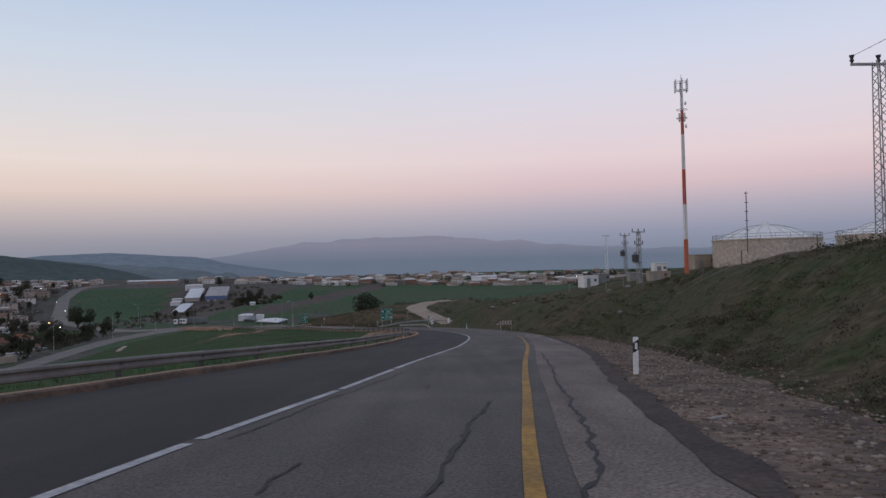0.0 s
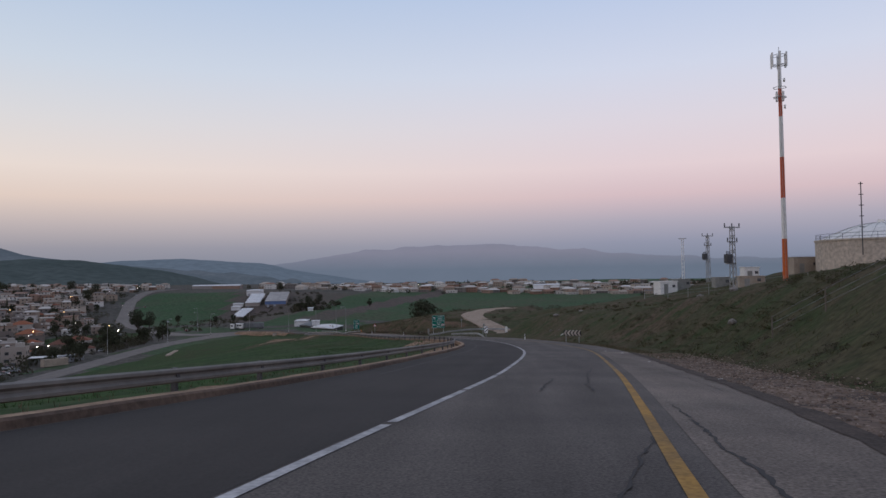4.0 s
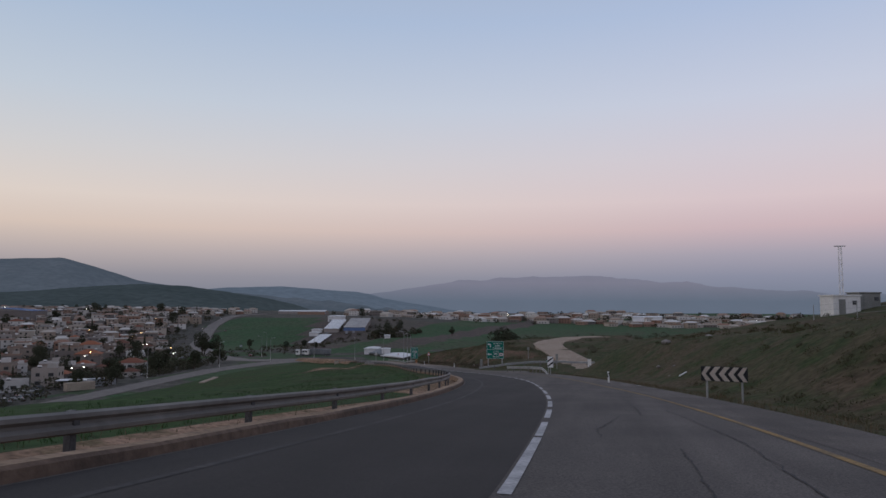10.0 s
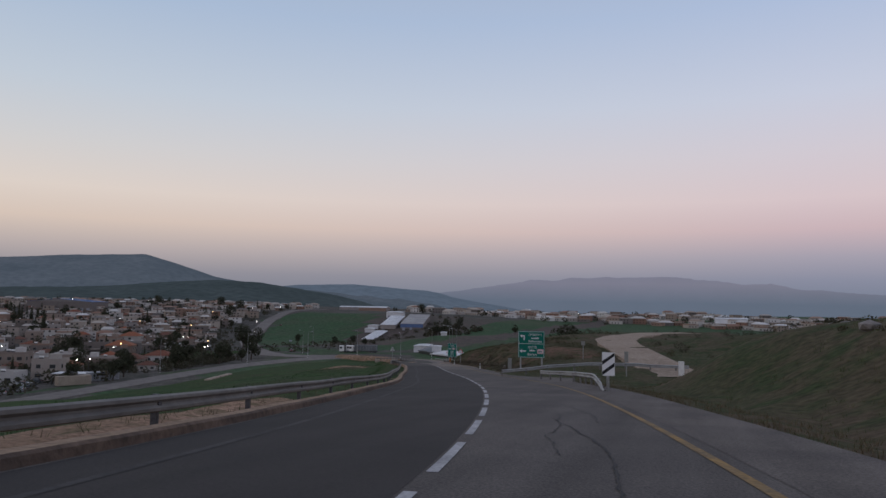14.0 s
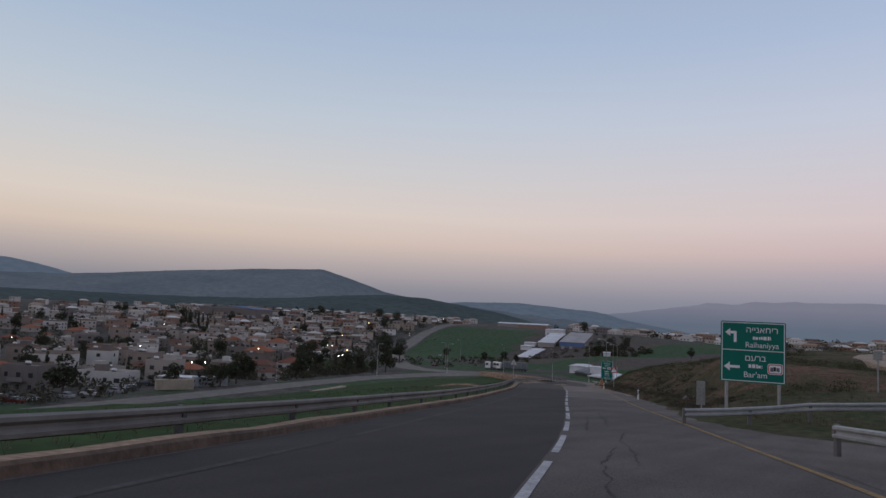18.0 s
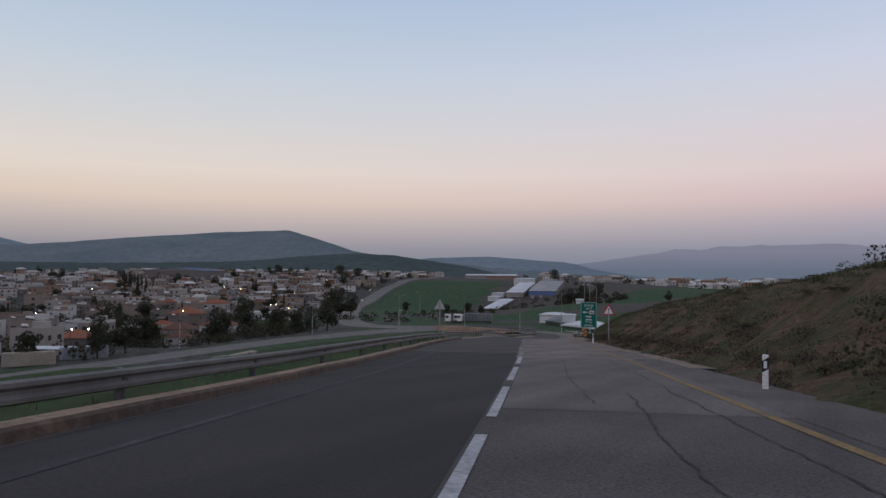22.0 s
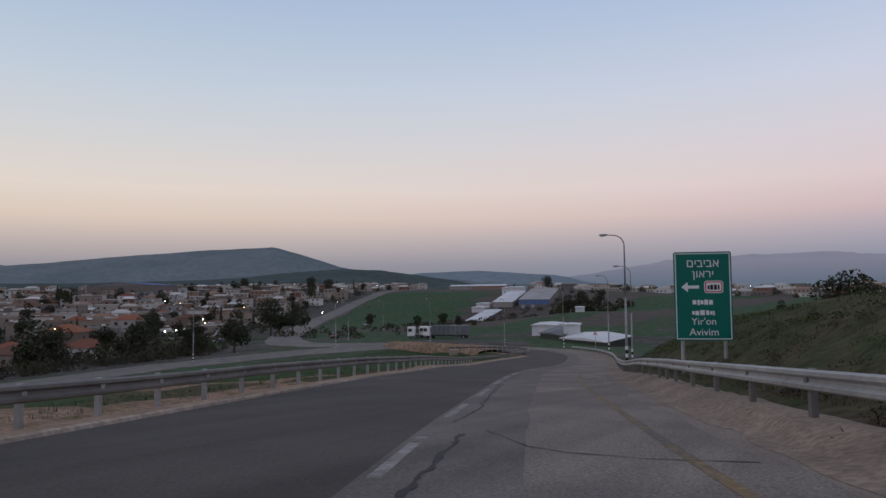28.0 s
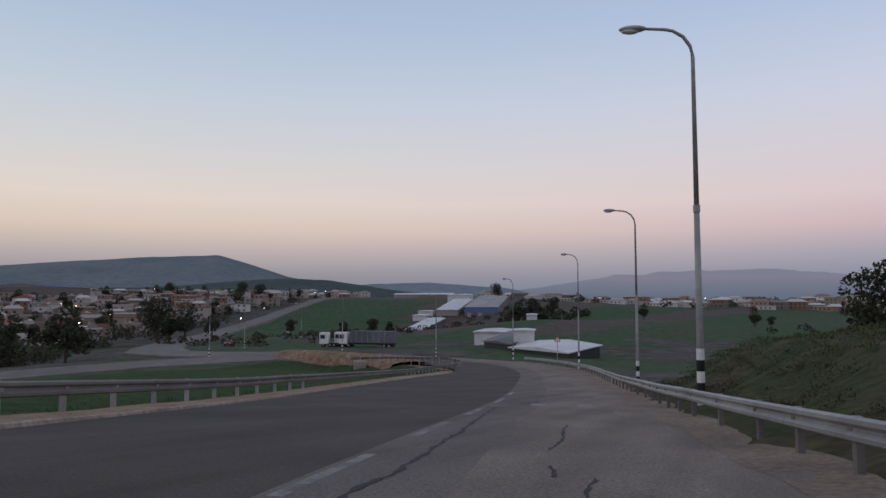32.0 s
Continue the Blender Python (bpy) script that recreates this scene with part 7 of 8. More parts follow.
M["leaf_garden"] = leaf_material("leaf_garden", [(0.05, 0.056, 0.034), (0.07, 0.072, 0.042), (0.085, 0.07, 0.05), (0.058, 0.058, 0.037)])
M["bark"] = material("bark", (0.09, 0.07, 0.055), 0.95, other=(0.045, 0.036, 0.03), scale=3, amount=0.8, bump=0.6, bump_scale=9)


def leaves(rnd, blobs, n, size):
    """Many small leaves on the skin and in the body of a few ellipsoids: vertices and faces."""
    verts, faces = [], []
    total = sum(b[3] * b[4] for b in blobs)
    for cx, cy, cz, r, h in blobs:
        for _ in range(int(n * r * h / total)):
            while True:
                v = Vector((rnd.uniform(-1, 1), rnd.uniform(-1, 1), rnd.uniform(-1, 1)))
                if 0.02 < v.length < 1:
                    break
            v = v.normalized() * (v.length ** 0.45)
            c = Vector((cx + v.x * r, cy + v.y * r, cz + v.z * h))
            a = Vector((rnd.gauss(0, 1), rnd.gauss(0, 1), rnd.gauss(0, 1))).normalized() * size * rnd.uniform(0.6, 1.3)
            b = a.cross(Vector((rnd.gauss(0, 1), rnd.gauss(0, 1), rnd.gauss(0, 1)))).normalized() * size * rnd.uniform(0.35, 0.8)
            k = len(verts)
            verts += [c - a, c + b, c + a, c - b]
            faces.append((k, k + 1, k + 2, k + 3))
    return verts, faces


def tree(kind, h, seed):
    rnd = random.Random(seed)
    texts = {"round": "dark broad-leaved tree among the houses", "cypress": "slender dark cypress tree", "olive": "low grey-green olive tree", "tall": "tall dark eucalyptus with an uneven crown"}
    e = thing("tree", texts[kind], "tree", "trees")
    trunk = bmesh.new()
    lean = rnd.uniform(-0.05, 0.05) * h
    top = h * (0.55 if kind != "cypress" else 0.8)
    r0 = 0.028 * h + 0.05
    tube(trunk, [(0, 0, -0.8), (lean * 0.3, 0, top * 0.5), (lean, 0, top)], [r0, r0 * 0.7, r0 * 0.25], 7)
    blobs = []
    if kind == "cypress":
        for k in range(6):
            z = h * (0.15 + 0.15 * k)
            blobs.append((rnd.uniform(-0.1, 0.1), rnd.uniform(-0.1, 0.1), z, h * 0.09 * (1.15 - k * 0.15), h * 0.14))
    else:
        limbs = {"round": 6, "olive": 4, "tall": 8}[kind]
        for k in range(limbs):
            a = 2 * math.pi * k / limbs + rnd.uniform(-0.5, 0.5)
            z = h * rnd.uniform(0.3, 0.82)
            q = h * rnd.uniform(0.14, 0.3) * (0.8 if kind == "tall" else 1.1)
            p = (math.cos(a) * q + lean, math.sin(a) * q, z)
            tube(trunk, [(lean * 0.6, 0, h * 0.32), (p[0] * 0.6, p[1] * 0.6, z * 0.8), p], [r0 * 0.45, r0 * 0.3, r0 * 0.12], 5)
            blobs.append((*p, h * rnd.uniform(0.12, 0.2), h * rnd.uniform(0.1, 0.17)))
        blobs.append((lean, 0, h * 0.82, h * 0.2, h * 0.17))
        blobs.append((0, 0, h * 0.45, h * 0.26, h * 0.2))
    part("trunk", trunk, "bark", e)
    n = {"round": 900, "cypress": 500, "olive": 600, "tall": 2200}[kind]
    v, f = leaves(rnd, blobs, n, h * {"round": 0.045, "cypress": 0.035, "olive": 0.055, "tall": 0.024}[kind])
    me = bpy.data.meshes.new("crown")
    me.from_pydata(v, [], f)
    me.materials.append(M["leaf_olive" if kind == "olive" else "leaf_dark"])
    part("crown", me, None, e)
    return e


TREES = [tree("round", 7, 1), tree("round", 9, 2), tree("cypress", 11, 3), tree("olive", 4.5, 4), tree("tall", 15, 5), tree("round", 5.5, 6), tree("cypress", 8, 7), tree("tall", 12, 8)]
TREE_USED = set()


def plant(x, y, k, sc=1.0, yaw=0.0, z=None):
    z = land(x, y) if z is None else z
    m = Matrix.Translation((x, y, z)) @ Matrix.Rotation(yaw, 4, "Z") @ Matrix.Diagonal((sc, sc, sc, 1))
    if k not in TREE_USED:
        TREE_USED.add(k)
        TREES[k].matrix_world = m
        return
    copy_thing(TREES[k], m)


rt = random.Random(21)
for x, y, k, sc in ((-228, 440, 4, 1.0), (-224, 447, 7, 1.0), (-232, 449, 1, 1.2), (-46.5, 415, 4, 1.25), (-43, 420, 7, 1.3), (-50, 419, 1, 1.2), (-178, 372, 1, 1.0), (-186, 366, 0, 1.0), (-172, 356, 5, 1.0), (-170, 338, 0, 1.0), (-176, 322, 1, 0.9), (-184, 330, 4, 0.7), (-190, 346, 0, 1.1), (-186, 308, 5, 1.2),
                    (-165, 262, 0, 1.0), (-163, 276, 5, 1.3), (-170, 288, 1, 0.9), (-176, 240, 1, 1.0), (-200, 222, 4, 0.9), (-186, 215, 1, 1.2), (-172, 214, 0, 1.2), (-164, 200, 1, 1.1), (-160, 188, 0, 1.0),
                    (-70, 600, 1, 0.7), (-64, 596, 0, 0.7), (-120, 640, 1, 0.7), (-20, 480, 2, 0.8), (-22, 484, 6, 0.8),
                    (-172, 606, 1, 1.0), (-165, 600, 1, 0.9), (-158, 592, 0, 1.1), (-176, 640, 4, 0.7), (-170, 660, 4, 0.7), (-240, 760, 4, 0.9), (-262, 500, 1, 0.9), (-240, 520, 0, 0.9), (-205, 505, 3, 1.2), (-190, 500, 3, 1.2), (-178, 490, 3, 1.0)):
    plant(x, y, k, sc * rt.uniform(0.9, 1.1), rt.uniform(0, 6))
count = 0
while count < 245:
    y = 200 + 700 * rt.random() ** 1.5
    x = road_x(y) - 18 - abs(rt.gauss(0, 1)) * 170 - rt.random() * 30
    if x < -850 or min(math.hypot(x - a, y - b) for a, b in taken) < 7:
        continue
    plant(x, y, rt.choices(range(8), (9, 8, 4, 6, 2, 8, 4, 1))[0], rt.uniform(0.7, 1.15), rt.uniform(0, 6))
    count += 1
wood_v, wood_f = [], []


def shrub(x, y, r, n=26, up=0.5, size=0.3):
    z = land(x, y)
    v, f = leaves(rt, [(x, y, z + r * up, r, r * 0.8), (x + r * 0.6, y + rt.uniform(-r, r), z + r * up * 0.8, r * 0.7, r * 0.55)], n, r * size)
    k = len(wood_v)
    wood_v.extend(v)
    wood_f.extend(tuple(i + k for i in q) for q in f)


for k in range(170):         # trees between the far houses
    x = -330 + rt.random() * 900
    shrub(x, 880 + 280 * rt.random() - 30 * (x + 330) / 800, rt.uniform(2.0, 4.5), 60, 0.9)
for k in range(40):          # a grove on the skyline
    shrub(150 + k * 5 + rt.uniform(-3, 3), 1020 + rt.uniform(-14, 14), rt.uniform(3, 5.5), 80, 1.1)
count = 0
while count < 1100:          # gardens and hedges in the village
    y = rt.uniform(160, 900)
    x = road_x(y) - 11 - abs(rt.gauss(0, 1)) * 170
    if min(math.hypot(x - a, y - b) for a, b in taken) < 6.5:
        continue
    shrub(x, y, rt.uniform(1.1, 3.3), 60, rt.uniform(0.5, 1.1), 0.22)
    count += 1
count = 0
while count < 260:           # the dark thickets between the valley road and the first houses
    y = rt.choice((rt.uniform(185, 232), rt.uniform(302, 384), rt.uniform(302, 384)))
    back = rt.random() ** 1.3 * 50
    x = road_x(y) - 10 - back
    if min(math.hypot(x - a, y - b) for a, b in taken) < 8 or math.hypot(x + 172, y - 362) < 6:
        continue
    shrub(x, y, rt.uniform(0.9, 1.8) + 0.02 * back, 110, 0.6, 0.15)
    count += 1
for k in range(160):         # bushes on the valley floor and beyond the spur
    y = rt.uniform(420, 780)
    shrub(rt.uniform(-235, -175) + (y - 420) * -0.05, y, rt.uniform(0.8, 2.0), 40)
for k in range(70):
    x, y = rt.uniform(-25, 25), rt.uniform(196, 262)
    if not on_track(x, y, 2.0):
        shrub(x, y, rt.uniform(0.4, 0.9), 150, 0.5, 0.12)
for k in range(60):
    shrub(rt.uniform(-70, 30), rt.uniform(455, 610), rt.uniform(0.8, 2.4), 40)
for k in range(26):          # bare brown thickets beside the factory
    shrub(rt.uniform(-182, -150), rt.uniform(575, 660), rt.uniform(1.6, 3.4), 90, 0.7)
for k in range(90):          # low scrub along the foot of the cutting
    s = rt.uniform(2, 60)
    c = at(s, EDGE(s) + 2.6 + rt.random() ** 1.5 * 5)
    shrub(c.x, c.y, rt.uniform(0.15, 0.45), 160, 0.22, 0.09)
for k in range(14):          # cypress row behind the village
    plant(-430 - k * 9 + rt.uniform(-2, 2), 500 + k * 5, 2, rt.uniform(0.9, 1.3))


def stuff(name, verts, faces, mat, label, category):
    me = bpy.data.meshes.new(name)
    me.from_pydata(verts, [], faces)
    me.materials.append(M[mat])
    return tagged(new(name, me), label, category, kind="stuff")


def tuft(rnd, verts, faces, p, h, n, spread):
    for _ in range(n):
        a = rnd.uniform(0, 6.283)
        b = p + Vector((math.cos(a), math.sin(a), 0)) * rnd.uniform(0, spread)
        d = Vector((rnd.gauss(0, 0.35), rnd.gauss(0, 0.35), 1)) * h * rnd.uniform(0.5, 1.2)
        w = Vector((math.cos(a + 1.5), math.sin(a + 1.5), 0)) * 0.007 * (1 + h * 2)
        k = len(verts)
        verts += [b - w, b + w, b + d]
        faces.append((k, k + 1, k + 2))


rg = random.Random(5)
right_v, right_f, dry_v, dry_f, crop_v, crop_f, bush_v, bush_f = [], [], [], [], [], [], [], []
for _ in range(24000):
    s = rg.uniform(-6, 335)
    d = 0.4 + rg.random() ** 1.7 * 24
    if s < 60 and d < 3.0:
        continue
    if s > 262:
        d += 1.2
    p = at(s, EDGE(s) + d)
    if on_track(p.x, p.y):
        continue
    p.z = land(p.x, p.y)
    if d < 3.5 or rg.random() < 0.3:
        tuft(rg, dry_v, dry_f, p, rg.uniform(0.08, 0.24), 5, 0.2)
    else:
        tuft(rg, right_v, right_f, p, rg.uniform(0.08, 0.26), 6, 0.3)
for _ in range(9000):
    s = rg.uniform(-6, 335)
    d = 1.2 + rg.random() ** 1.5 * 16
    p = at(s, KERB(s) - d)
    p.z = land(p.x, p.y)
    if d < 3.2:
        tuft(rg, dry_v, dry_f, p, rg.uniform(0.06, 0.2), 3, 0.15)
    else:
        tuft(rg, crop_v, crop_f, p, rg.uniform(0.12, 0.25), 5, 0.3)
for _ in range(1500):
    s = rg.uniform(-4, 335)
    d = 4.0 + rg.random() ** 1.1 * 32
    if s > 262 or s > 186:
        d = max(d - 2.6, 1.6)
    if 112 < s < 178 and d < 9:
        continue
    if s > 182 and rg.random() < 0.75:
        continue
    p = at(s, EDGE(s) + d)
    if on_track(p.x, p.y):
        continue
    if noise.noise((p.x * 0.07, p.y * 0.07, 2)) < -0.12:
        continue
    p.z = land(p.x, p.y)
    r = rg.uniform(0.2, 0.6)
    near = d < 14
    v, f = leaves(rg, [(p.x, p.y, p.z + r * 0.35, r, r * 0.6), (p.x + r * 0.5, p.y + rg.uniform(-r, r), p.z + r * 0.3, r * 0.7, r * 0.45)], 150 if near else 60, 0.045 if near else 0.085)
    k = len(bush_v)
    bush_v += v
    bush_f += [tuple(i + k for i in q) for q in f]
# rank growth in low mounds: on the cutting beside the first bend, on the brown bank and along its foot
rank_v, rank_f, dark_v, dark_f, lush_v, lush_f = [], [], [], [], [], []


def mound(verts, faces, x, y, r, h, n, size):
    """A low heap of short blades and leaves that lie open to the sky."""
    z = land(x, y) - 0.03
    for _ in range(n):
        q, a = r * rg.random() ** 0.6, rg.uniform(0, 6.283)
        c = Vector((x + q * math.cos(a), y + q * math.sin(a), z + h * (1 - (q / r) ** 2) * rg.uniform(0.4, 1.1)))
        a = rg.uniform(0, 6.283)
        u = Vector((math.cos(a), math.sin(a), rg.gauss(0.25, 0.45))) * size * rg.uniform(0.8, 1.9)
        w = Vector((-math.sin(a), math.cos(a), rg.gauss(0, 0.4))) * size * rg.uniform(0.3, 0.6)
        k = len(verts)
        verts.extend((c - u, c + w, c + u, c - w))
        faces.append((k, k + 1, k + 2, k + 3))


for k in range(1500):
    s = rg.uniform(-2, 96)
    d = 3.0 + rg.random() ** 1.5 * 22
    c = at(s, EDGE(s) + d)
    if noise.noise((c.x * 0.11, c.y * 0.11, 6)) < -0.18:
        continue
    low = d < 8 and s < 60
    r = rg.uniform(0.3, 0.85)
    if low:
        mound(dark_v, dark_f, c.x, c.y, r * 1.2, r * rg.uniform(0.25, 0.5), 170, 0.03)
    else:
        mound(rank_v, rank_f, c.x, c.y, r * 1.2, r * rg.uniform(0.2, 0.4), 130, 0.036)
for k in range(1500):
    s = rg.uniform(183, 264)
    d = 0.5 + rg.random() ** 1.4 * 15
    c = at(s, EDGE(s) + d)
    if d > 4 and noise.noise((c.x * 0.13, c.y * 0.13, 8)) < -0.1:
        continue
    r = rg.uniform(0.25, 0.8)
    if d < 4.5 and rg.random() < 0.85:
        mound(dark_v, dark_f, c.x, c.y, r * 1.2, r * rg.uniform(0.35, 0.6), 190, 0.03)
    else:
        mound(rank_v, rank_f, c.x, c.y, r * 1.2, r * rg.uniform(0.2, 0.4), 140, 0.034)
for k in range(900):         # green growth on the bank behind the lower barrier
    s = rg.uniform(262, 345)
    d = 1.3 + rg.random() ** 1.2 * 12
    c = at(s, RAIL_C(s) + d)
    r = rg.uniform(0.3, 0.8)
    if d < 3.2:
        mound(dark_v, dark_f, c.x, c.y, r, r * rg.uniform(0.35, 0.6), 150, 0.03)
    else:
        mound(lush_v, lush_f, c.x, c.y, r * 1.2, r * rg.uniform(0.25, 0.5), 150, 0.035)
M["leaf_lush"] = leaf_material("leaf_lush", [(0.055, 0.08, 0.024), (0.085, 0.105, 0.036), (0.1, 0.1, 0.044), (0.065, 0.09, 0.028)])
stuff("lush_growth", lush_v, lush_f, "leaf_lush", "rank green growth on the bank behind the barrier", "scrub")
M["leaf_rank"] = leaf_material("leaf_rank", [(0.06, 0.072, 0.03), (0.085, 0.084, 0.044), (0.1, 0.082, 0.052), (0.068, 0.078, 0.034)])
M["leaf_brush"] = leaf_material("leaf_brush", [(0.045, 0.042, 0.026), (0.064, 0.05, 0.036), (0.082, 0.062, 0.045), (0.042, 0.045, 0.023)])
stuff("rank_growth", rank_v, rank_f, "leaf_rank", "low tangled green growth on the hillsides", "scrub")
stuff("dead_brush", dark_v, dark_f, "leaf_brush", "dark brown brush along the foot of the banks", "scrub")
stuff("shrubs", wood_v, wood_f, "leaf_garden", "dark garden trees, hedges and bushes of the valley", "bushes")
stuff("grass", right_v, right_f, "grass", "winter grass on the hillside beside the road", "grass")
stuff("dry_grass", dry_v, dry_f, "dry_grass", "dry yellowed grass along the road's edges", "grass")
stuff("crop", crop_v, crop_f, "crop", "young green crop in the field below the road", "crop")
stuff("scrub", bush_v, bush_f, "leaf_scrub", "low brown and green scrub on the slopes", "scrub")


# ---- stones ----
def stone(bm_seed, r):
    bm = bmesh.new()
    bmesh.ops.create_icosphere(bm, subdivisions=1, radius=r)
    rr = random.Random(bm_seed)
    for v in bm.verts:
        v.co *= rr.uniform(0.7, 1.2)
        v.co.z *= 0.6
    return bm


pv, pf = [], []
base = stone(1, 1.0)
bv = [v.co.copy() for v in base.verts]
bf = [tuple(v.index for v in f.verts) for f in base.faces]
base.free()
for _ in range(15000):
    s = -2 + 62 * rg.random() ** 1.3
    p = at(s, EDGE(s) + rg.uniform(-0.1, 2.9) + (rg.random() < 0.15) * 1.5)
    p.z = max(land(p.x, p.y), p.z - 0.03) + 0.004
    r = 0.012 + 0.04 * rg.random() ** 3
    rot = Matrix.Rotation(rg.uniform(0, 6), 3, "Z")
    k = len(pv)
    pv += [p + rot @ (v * r) for v in bv]
    pf += [tuple(i + k for i in q) for q in bf]
M["pebble"] = leaf_material("pebble", [(0.085, 0.06, 0.046), (0.16, 0.115, 0.085), (0.21, 0.155, 0.12), (0.33, 0.27, 0.225)])
stuff("pebbles", pv, pf, "pebble", "loose grey stones in the gravel beside the shoulder", "stones")
for i, (x, y, r) in enumerate(((8.4, 140.8, 0.5), (12.5, 139, 0.45), (7.0, 120.5, 0.22), (33, 118, 1.3), (35, 117, 1.0), (36, 112, 1.5), (39, 113, 1.1), (46, 122, 1.4), (44, 120, 1.0), (15, 66, 0.4), (19, 78, 0.5), (9.0, 27, 0.16), (5.9, 11.5, 0.14), (5.1, 8.2, 0.1), (22, 100, 0.7), (6.7, 128.6, 0.28), (7.7, 124.2, 0.25), (-21.2, 189.2, 0.28), (-20.8, 189.9, 0.2))):
    ob = new("rock", mesh_of(stone(30 + i, r), "rock"))
    ob.data.materials.append(M["stone"])
    ob.location = (x, y, land(x, y) + r * 0.15)
    tagged(ob, "pale limestone rock on the grassy slope", "rock", "rocks")
slab = new("stone_slab", mesh_of(boxed(-0.15, -0.05, 0, 0.15, 0.05, 0.02, bevel=0.008), "stone_slab"))
slab.data.materials.append(M["stone"])
slab.matrix_world = Matrix.Translation(at(9.5, EDGE(9.5) + 0.75, -0.02)) @ Matrix.Rotation(0.5, 4, "Z")
tagged(slab, "flat white broken slab in the gravel", "debris")


fallen = new("fallen_post", mesh_of(boxed(-0.42, -0.05, 0, 0.42, 0.05, 0.07, bevel=0.015), "fallen_post"))
fallen.data.materials.append(M["white_paint"])
fallen.matrix_world = Matrix.Translation((7.7, 118.1, land(7.7, 118.1) + 0.16)) @ Matrix.Rotation(0.7, 4, "Z") @ Matrix.Rotation(-0.35, 4, "Y")
tagged(fallen, "white plastic post lying in the grass of the slope", "debris")
M["paper"] = material("paper", (0.6, 0.58, 0.55), 0.9, other=(0.4, 0.38, 0.35), scale=6, amount=0.7)
for x, y, r in ((3.75, 103.4, 0.3), (5.9, 62.5, 0.22), (6.3, 58.2, 0.25), (5.6, 47.0, 0.18), (-20.7, 184.2, 0.4), (5.2, 35.5, 0.2)):
    bm = bmesh.new()
    rr = random.Random(int(y * 7))
    vs = [bm.verts.new((math.cos(a) * r * 0.6 * rr.uniform(0.5, 1.2), math.sin(a) * r * 0.25 * rr.uniform(0.6, 1.2), rr.uniform(0.01, 0.05))) for a in (0, 0.9, 1.9, 3.0, 3.9, 5.1)]
    bm.faces.new(vs)
    bmesh.ops.solidify(bm, geom=bm.faces[:], thickness=0.012)
    ob = new("litter", mesh_of(bm, "litter"))
    ob.data.materials.append(M["paper"])
    s, l = station(x, y)
    ob.matrix_world = Matrix.Translation((x, y, at(s, l).z + 0.01 if l < EDGE(s) + 0.3 else land(x, y) + 0.04)) @ Matrix.Rotation(rr.uniform(0, 3), 4, "Z")
    tagged(ob, "scrap of pale litter at the road's edge", "litter", "litter")


# ---- seams and cracks in the asphalt ----
def crack(pts, w=0.05, name="crack", seed=0, mat="tar"):
    rr = random.Random(seed)
    rows, drift = [], 0.0
    for (s0, l0), (s1, l1) in zip(pts, pts[1:]):
        n = max(3, int(math.hypot(s1 - s0, l1 - l0) / 0.16))
        for k in range(n):
            t = k / n
            drift = 0.75 * drift + rr.uniform(-0.035, 0.035)
            s, l = s0 + (s1 - s0) * t, l0 + (l1 - l0) * t + drift
            c = at(s, l, 0.012)
            d = at(s1, l1) - at(s0, l0)
            side = Vector((d.y, -d.x, 0)).normalized() * w * rr.uniform(0.2, 1.15) / 2
            rows.append([c - side, c + side])
    me = from_grid(rows, name=name)
    me.materials.append(M[mat])
    part(name, me, None, road, "dark tar-filled crack")


crack([(26.8, 2.05), (21, 1.83), (17.6, 1.68), (12.3, 1.42), (9, 1.27), (7.06, 1.17), (6.14, 1.05), (5.27, 0.82), (3, 0.7)], 0.075, seed=1)
crack([(29, 2.15), (26.8, 2.05)], 0.05, seed=4)
crack([(11.5, 0.09), (8.6, -0.16), (6.8, -0.28), (5.3, -0.39), (3.5, -0.5)], 0.065, seed=2)
crack([(6.6, -1.62), (6, -1.66), (5.2, -1.7)], 0.05, seed=3)
crack([(14.6, -1.17), (13.5, -1.14)], 0.05, seed=5)
crack([(18.3, -1.4), (17.1, -1.42)], 0.05, seed=6)
crack([(25, 1.24), (21.4, 0.51), (19.5, 0.2)], 0.045, seed=34)
crack([(37.8, -1.3), (36, -1.15)], 0.05, seed=7)
crack([(36.3, 0.09), (34.4, 0.02), (33.6, -0.13), (31.5, -0.2)], 0.06, seed=8)
crack([(41.8, 1.53), (38.4, 1.16), (35.5, 1.03), (33.9, 0.91), (31.5, 0.95)], 0.06, seed=9)
crack([(173.6, -1.2), (171.7, -0.62), (170.9, -0.32), (169.9, 0.12)], 0.15, seed=60)
crack([(175.5, -0.2), (172.5, -0.34), (169.8, -0.23)], 0.05, seed=61)
crack([(175.9, 0.89), (172.9, 0.86), (171.3, 0.85), (170.1, 0.93), (166, 0.8)], 0.05, seed=62)
crack([(240, -1.2), (234, -1.09), (230.4, -1.08), (228.1, -1.04), (227.3, -0.87), (225.7, -0.95), (224.2, -1.01), (221, -1.2)], 0.1, seed=63)
crack([(227, -0.39), (225.9, -0.14), (225.1, 0.1), (224.4, 0.16), (222.5, 0.2)], 0.06, seed=64)
crack([(233.4, 1.66), (231, 1.76), (228.7, 1.16)], 0.04, seed=65)
crack([(264.8, -0.88), (263, -0.23), (262.5, 0.28), (262.1, 1.24), (262, 2.61)], 0.035, seed=66)
crack([(279.7, -1.82), (273.2, -1.64), (268.7, -1.38), (266.8, -1.5), (265.7, -1.57)], 0.06, seed=67)
crack([(264.2, -1.23), (261.7, -1.24), (259.7, -1.28), (257, -1.35)], 0.11, seed=68)
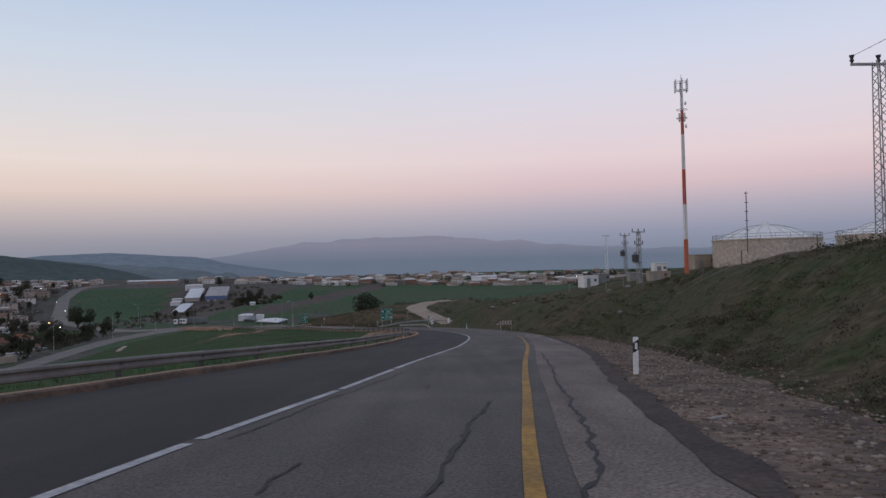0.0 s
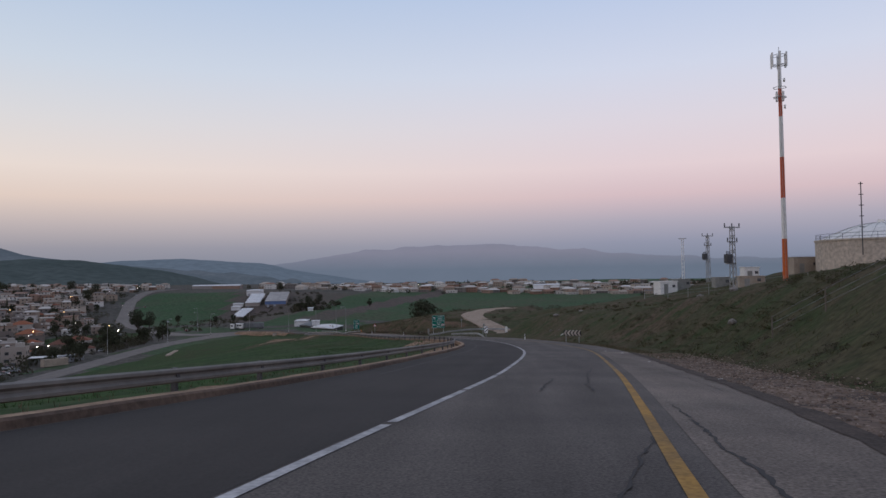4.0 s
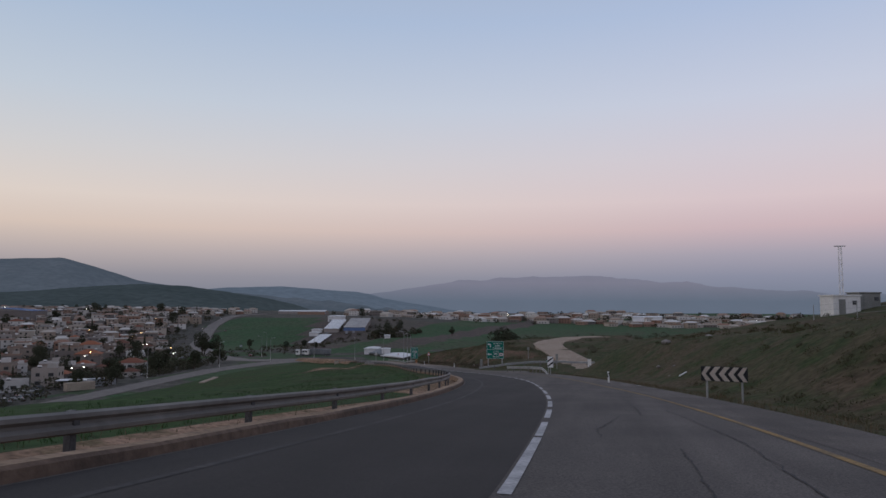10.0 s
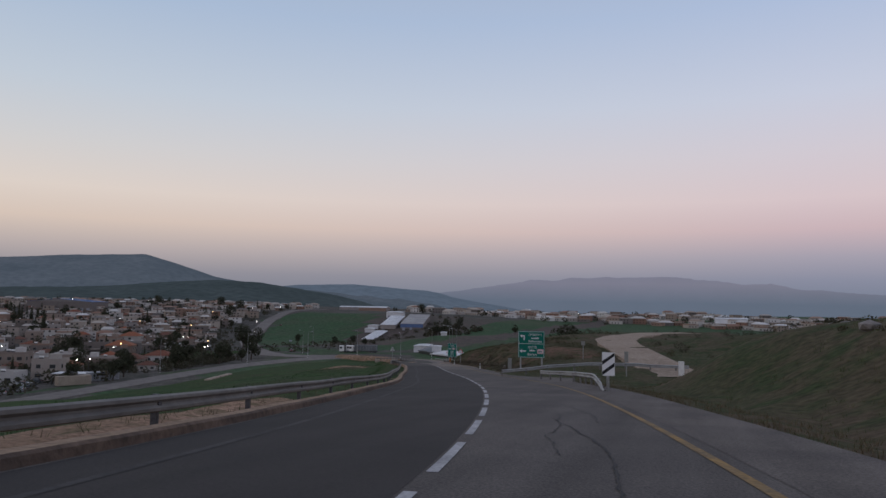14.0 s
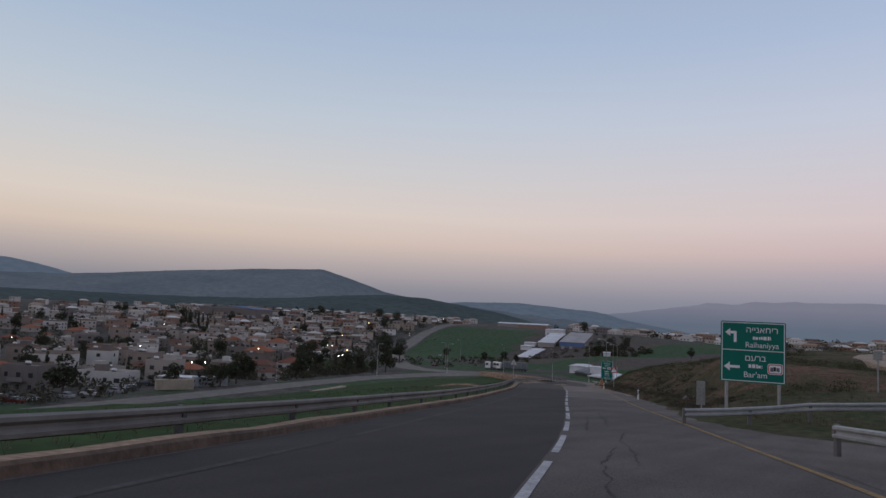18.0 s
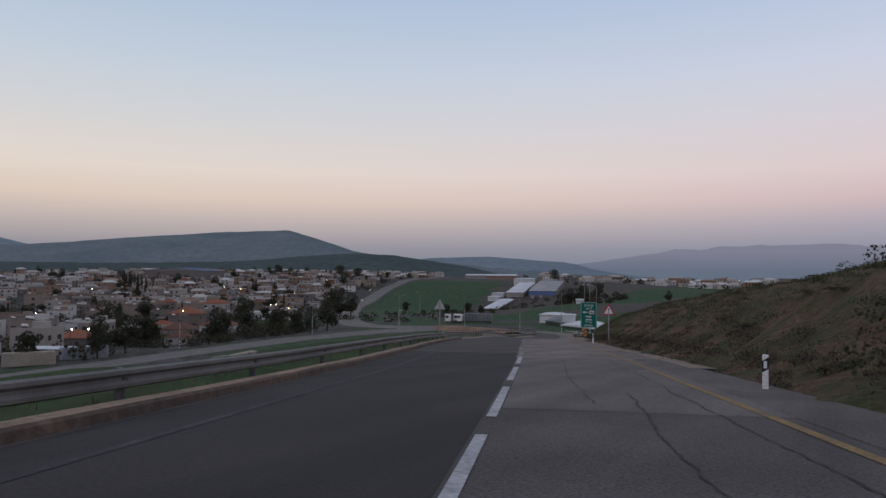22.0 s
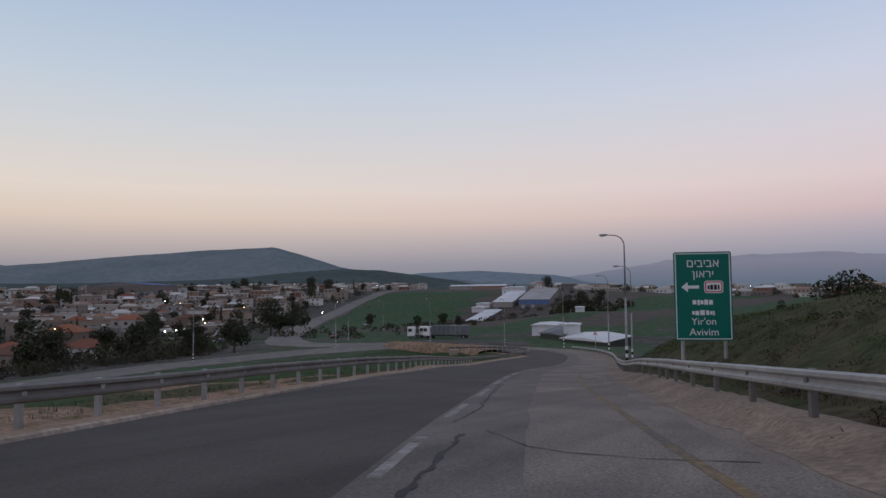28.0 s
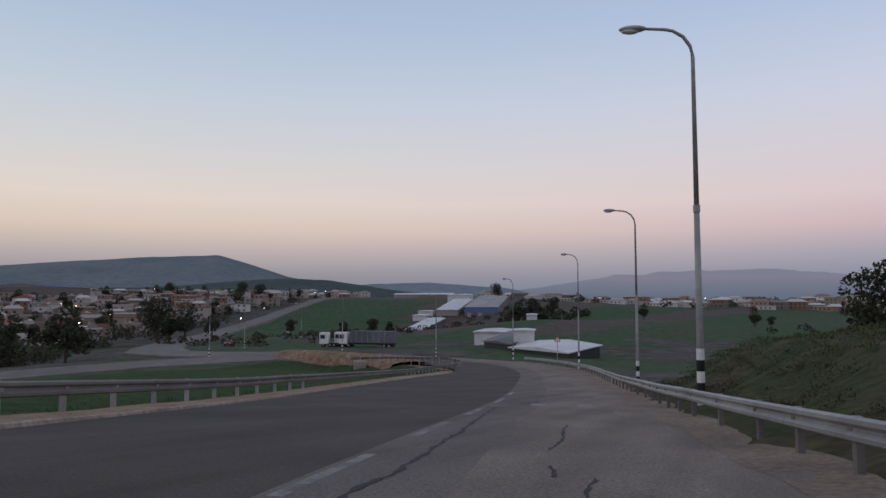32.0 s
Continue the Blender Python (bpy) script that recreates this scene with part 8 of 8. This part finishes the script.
crack([(318, -1.6), (313.7, -1.67), (308.7, -1.7), (307, -1.8), (304.6, -1.81), (303, -1.88), (298, -1.8)], 0.1, seed=69)
crack([(312.5, 0.33), (310.1, 0.25), (307.7, 0), (307.3, -0.09)], 0.06, seed=70)
crack([(305.8, -0.05), (305.4, 0.05), (304.7, 0.07)], 0.06, seed=77)
crack([(304.9, 0.46), (303.7, 0.34), (301, 0.4)], 0.06, seed=78)
crack([(278, -1.95), (281.5, -2.0), (282.8, -1.91), (284.1, -1.89), (286.1, -1.91), (289.2, -2.05), (294, -2.2)], 0.07, seed=87)
crack([(277, 2.35), (280.8, 2.28), (283, 2.25), (288.6, 2.32), (293.8, 2.44), (302, 2.8)], 0.035, seed=88)
crack([(286, 1.5), (289, 1.75), (291.5, 1.6), (294, 1.3)], 0.035, seed=89)
crack([(8, -2.9), (14, -2.5), (20, -2.0)], 0.04, seed=33)
for k, (s0, l0, length, slope) in enumerate(((40, 0.6, 9, 0.03), (43, 2.0, 7, 0.0), (52, 0.1, 6, 0.05), (56, 1.2, 9, -0.03), (66, 0.8, 7, 0.02), (74, -0.2, 6, 0.05), (80, 1.0, 8, 0.02), (92, 0.3, 7, 0.03), (96, -0.5, 4, 0.15), (98, 3.0, 5, -0.1), (101, 1.4, 8, 0.0), (112, 0.2, 9, 0.03), (118, 1.4, 8, -0.02), (127, 0.3, 9, 0.0), (131, 1.2, 8, 0.04), (138, 2.0, 6, 0.05), (150, 0.2, 9, 0.03), (156, 0.9, 8, 0.02), (163, 0.3, 9, 0.0), (178, 0.0, 9, 0.02))):
    crack([(s0, l0), (s0 + length * 0.3, l0 + rg.uniform(-0.2, 0.2)), (s0 + length * 0.6, l0 + slope * length + rg.uniform(-0.25, 0.25)), (s0 + length, l0 + slope * length * 2)], 0.035, seed=10 + k)
crack([(196, 0.7), (202, 0.4), (208, 0.55), (214, 0.2), (221, 0.45)], 0.022, seed=71)
crack([(203, 2.0), (209, 2.2), (215, 1.8), (220, 1.7)], 0.025, seed=72)
crack([(212, 3.9), (219, 3.75), (226, 3.65), (240, 3.6)], 0.025, seed=73)
crack([(222, 2.85), (226, 2.93), (231, 2.95)], 0.03, seed=86)
crack([(230, -3.8), (238, -3.5), (246, -4.1), (254, -3.8)], 0.03, seed=76)
crack([(186, 1.3), (190, 1.3), (192.8, 1.28), (198, 1.4)], 0.035, seed=83)
crack([(184, 2.7), (190.2, 2.58), (194.1, 2.41), (204, 2.2)], 0.03, seed=84)
crack([(32, 3.75), (40, 3.8), (48, 4.25), (60, 4.55)], 0.025, seed=85)
crack([(60, 2.2), (67, 2.0), (74, 2.3), (83, 1.9)], 0.035, seed=79)
crack([(84, 4.2), (92, 3.9), (99, 3.7), (108, 3.1)], 0.035, seed=80)
crack([(104, 0.9), (108, 0.6), (113, 0.95), (119, 0.5)], 0.05, seed=81)
for s0, l0 in ((319.0, -0.6), (319.4, 0.9)):
    ribbon("road_marking", s0, s0 + 1.6, lambda s: l0, lambda s: l0 + 0.5, 0.0095, "worn_line", 0.8, "worn white lane marking", parent=road)

# concrete block and spoil beside the junction
blk = new("concrete_block", mesh_of(boxed(-0.9, -0.6, -0.3, 0.9, 0.6, 1.3, bevel=0.06), "concrete_block"))
blk.data.materials.append(M["beige"])
blk.matrix_world = Matrix.Translation((-119.5, 375.5, land(-119.5, 375.5) + 0.1)) @ Matrix.Rotation(0.6, 4, "Z")
tagged(blk, "beige concrete block beside the junction", "block")
for (x0, y0), (x1, y1) in (((-125.8, 271.2), (-128.2, 279.0)), ((-128.6, 280.4), (-131.2, 289.4))):
    mid = Vector(((x0 + x1) / 2, (y0 + y1) / 2, 0))
    lg = math.hypot(x1 - x0, y1 - y0)
    sl = new("concrete_slab", mesh_of(boxed(-0.8, -lg / 2, -0.5, 0.8, lg / 2, 0.35, bevel=0.05), "concrete_slab"))
    sl.data.materials.append(M["pale_concrete"])
    sl.matrix_world = Matrix.Translation((mid.x, mid.y, land(mid.x, mid.y))) @ Matrix.Rotation(math.atan2(-(x1 - x0), y1 - y0), 4, "Z")
    tagged(sl, "long pale concrete slab lying at the field's edge", "slab", "slabs")
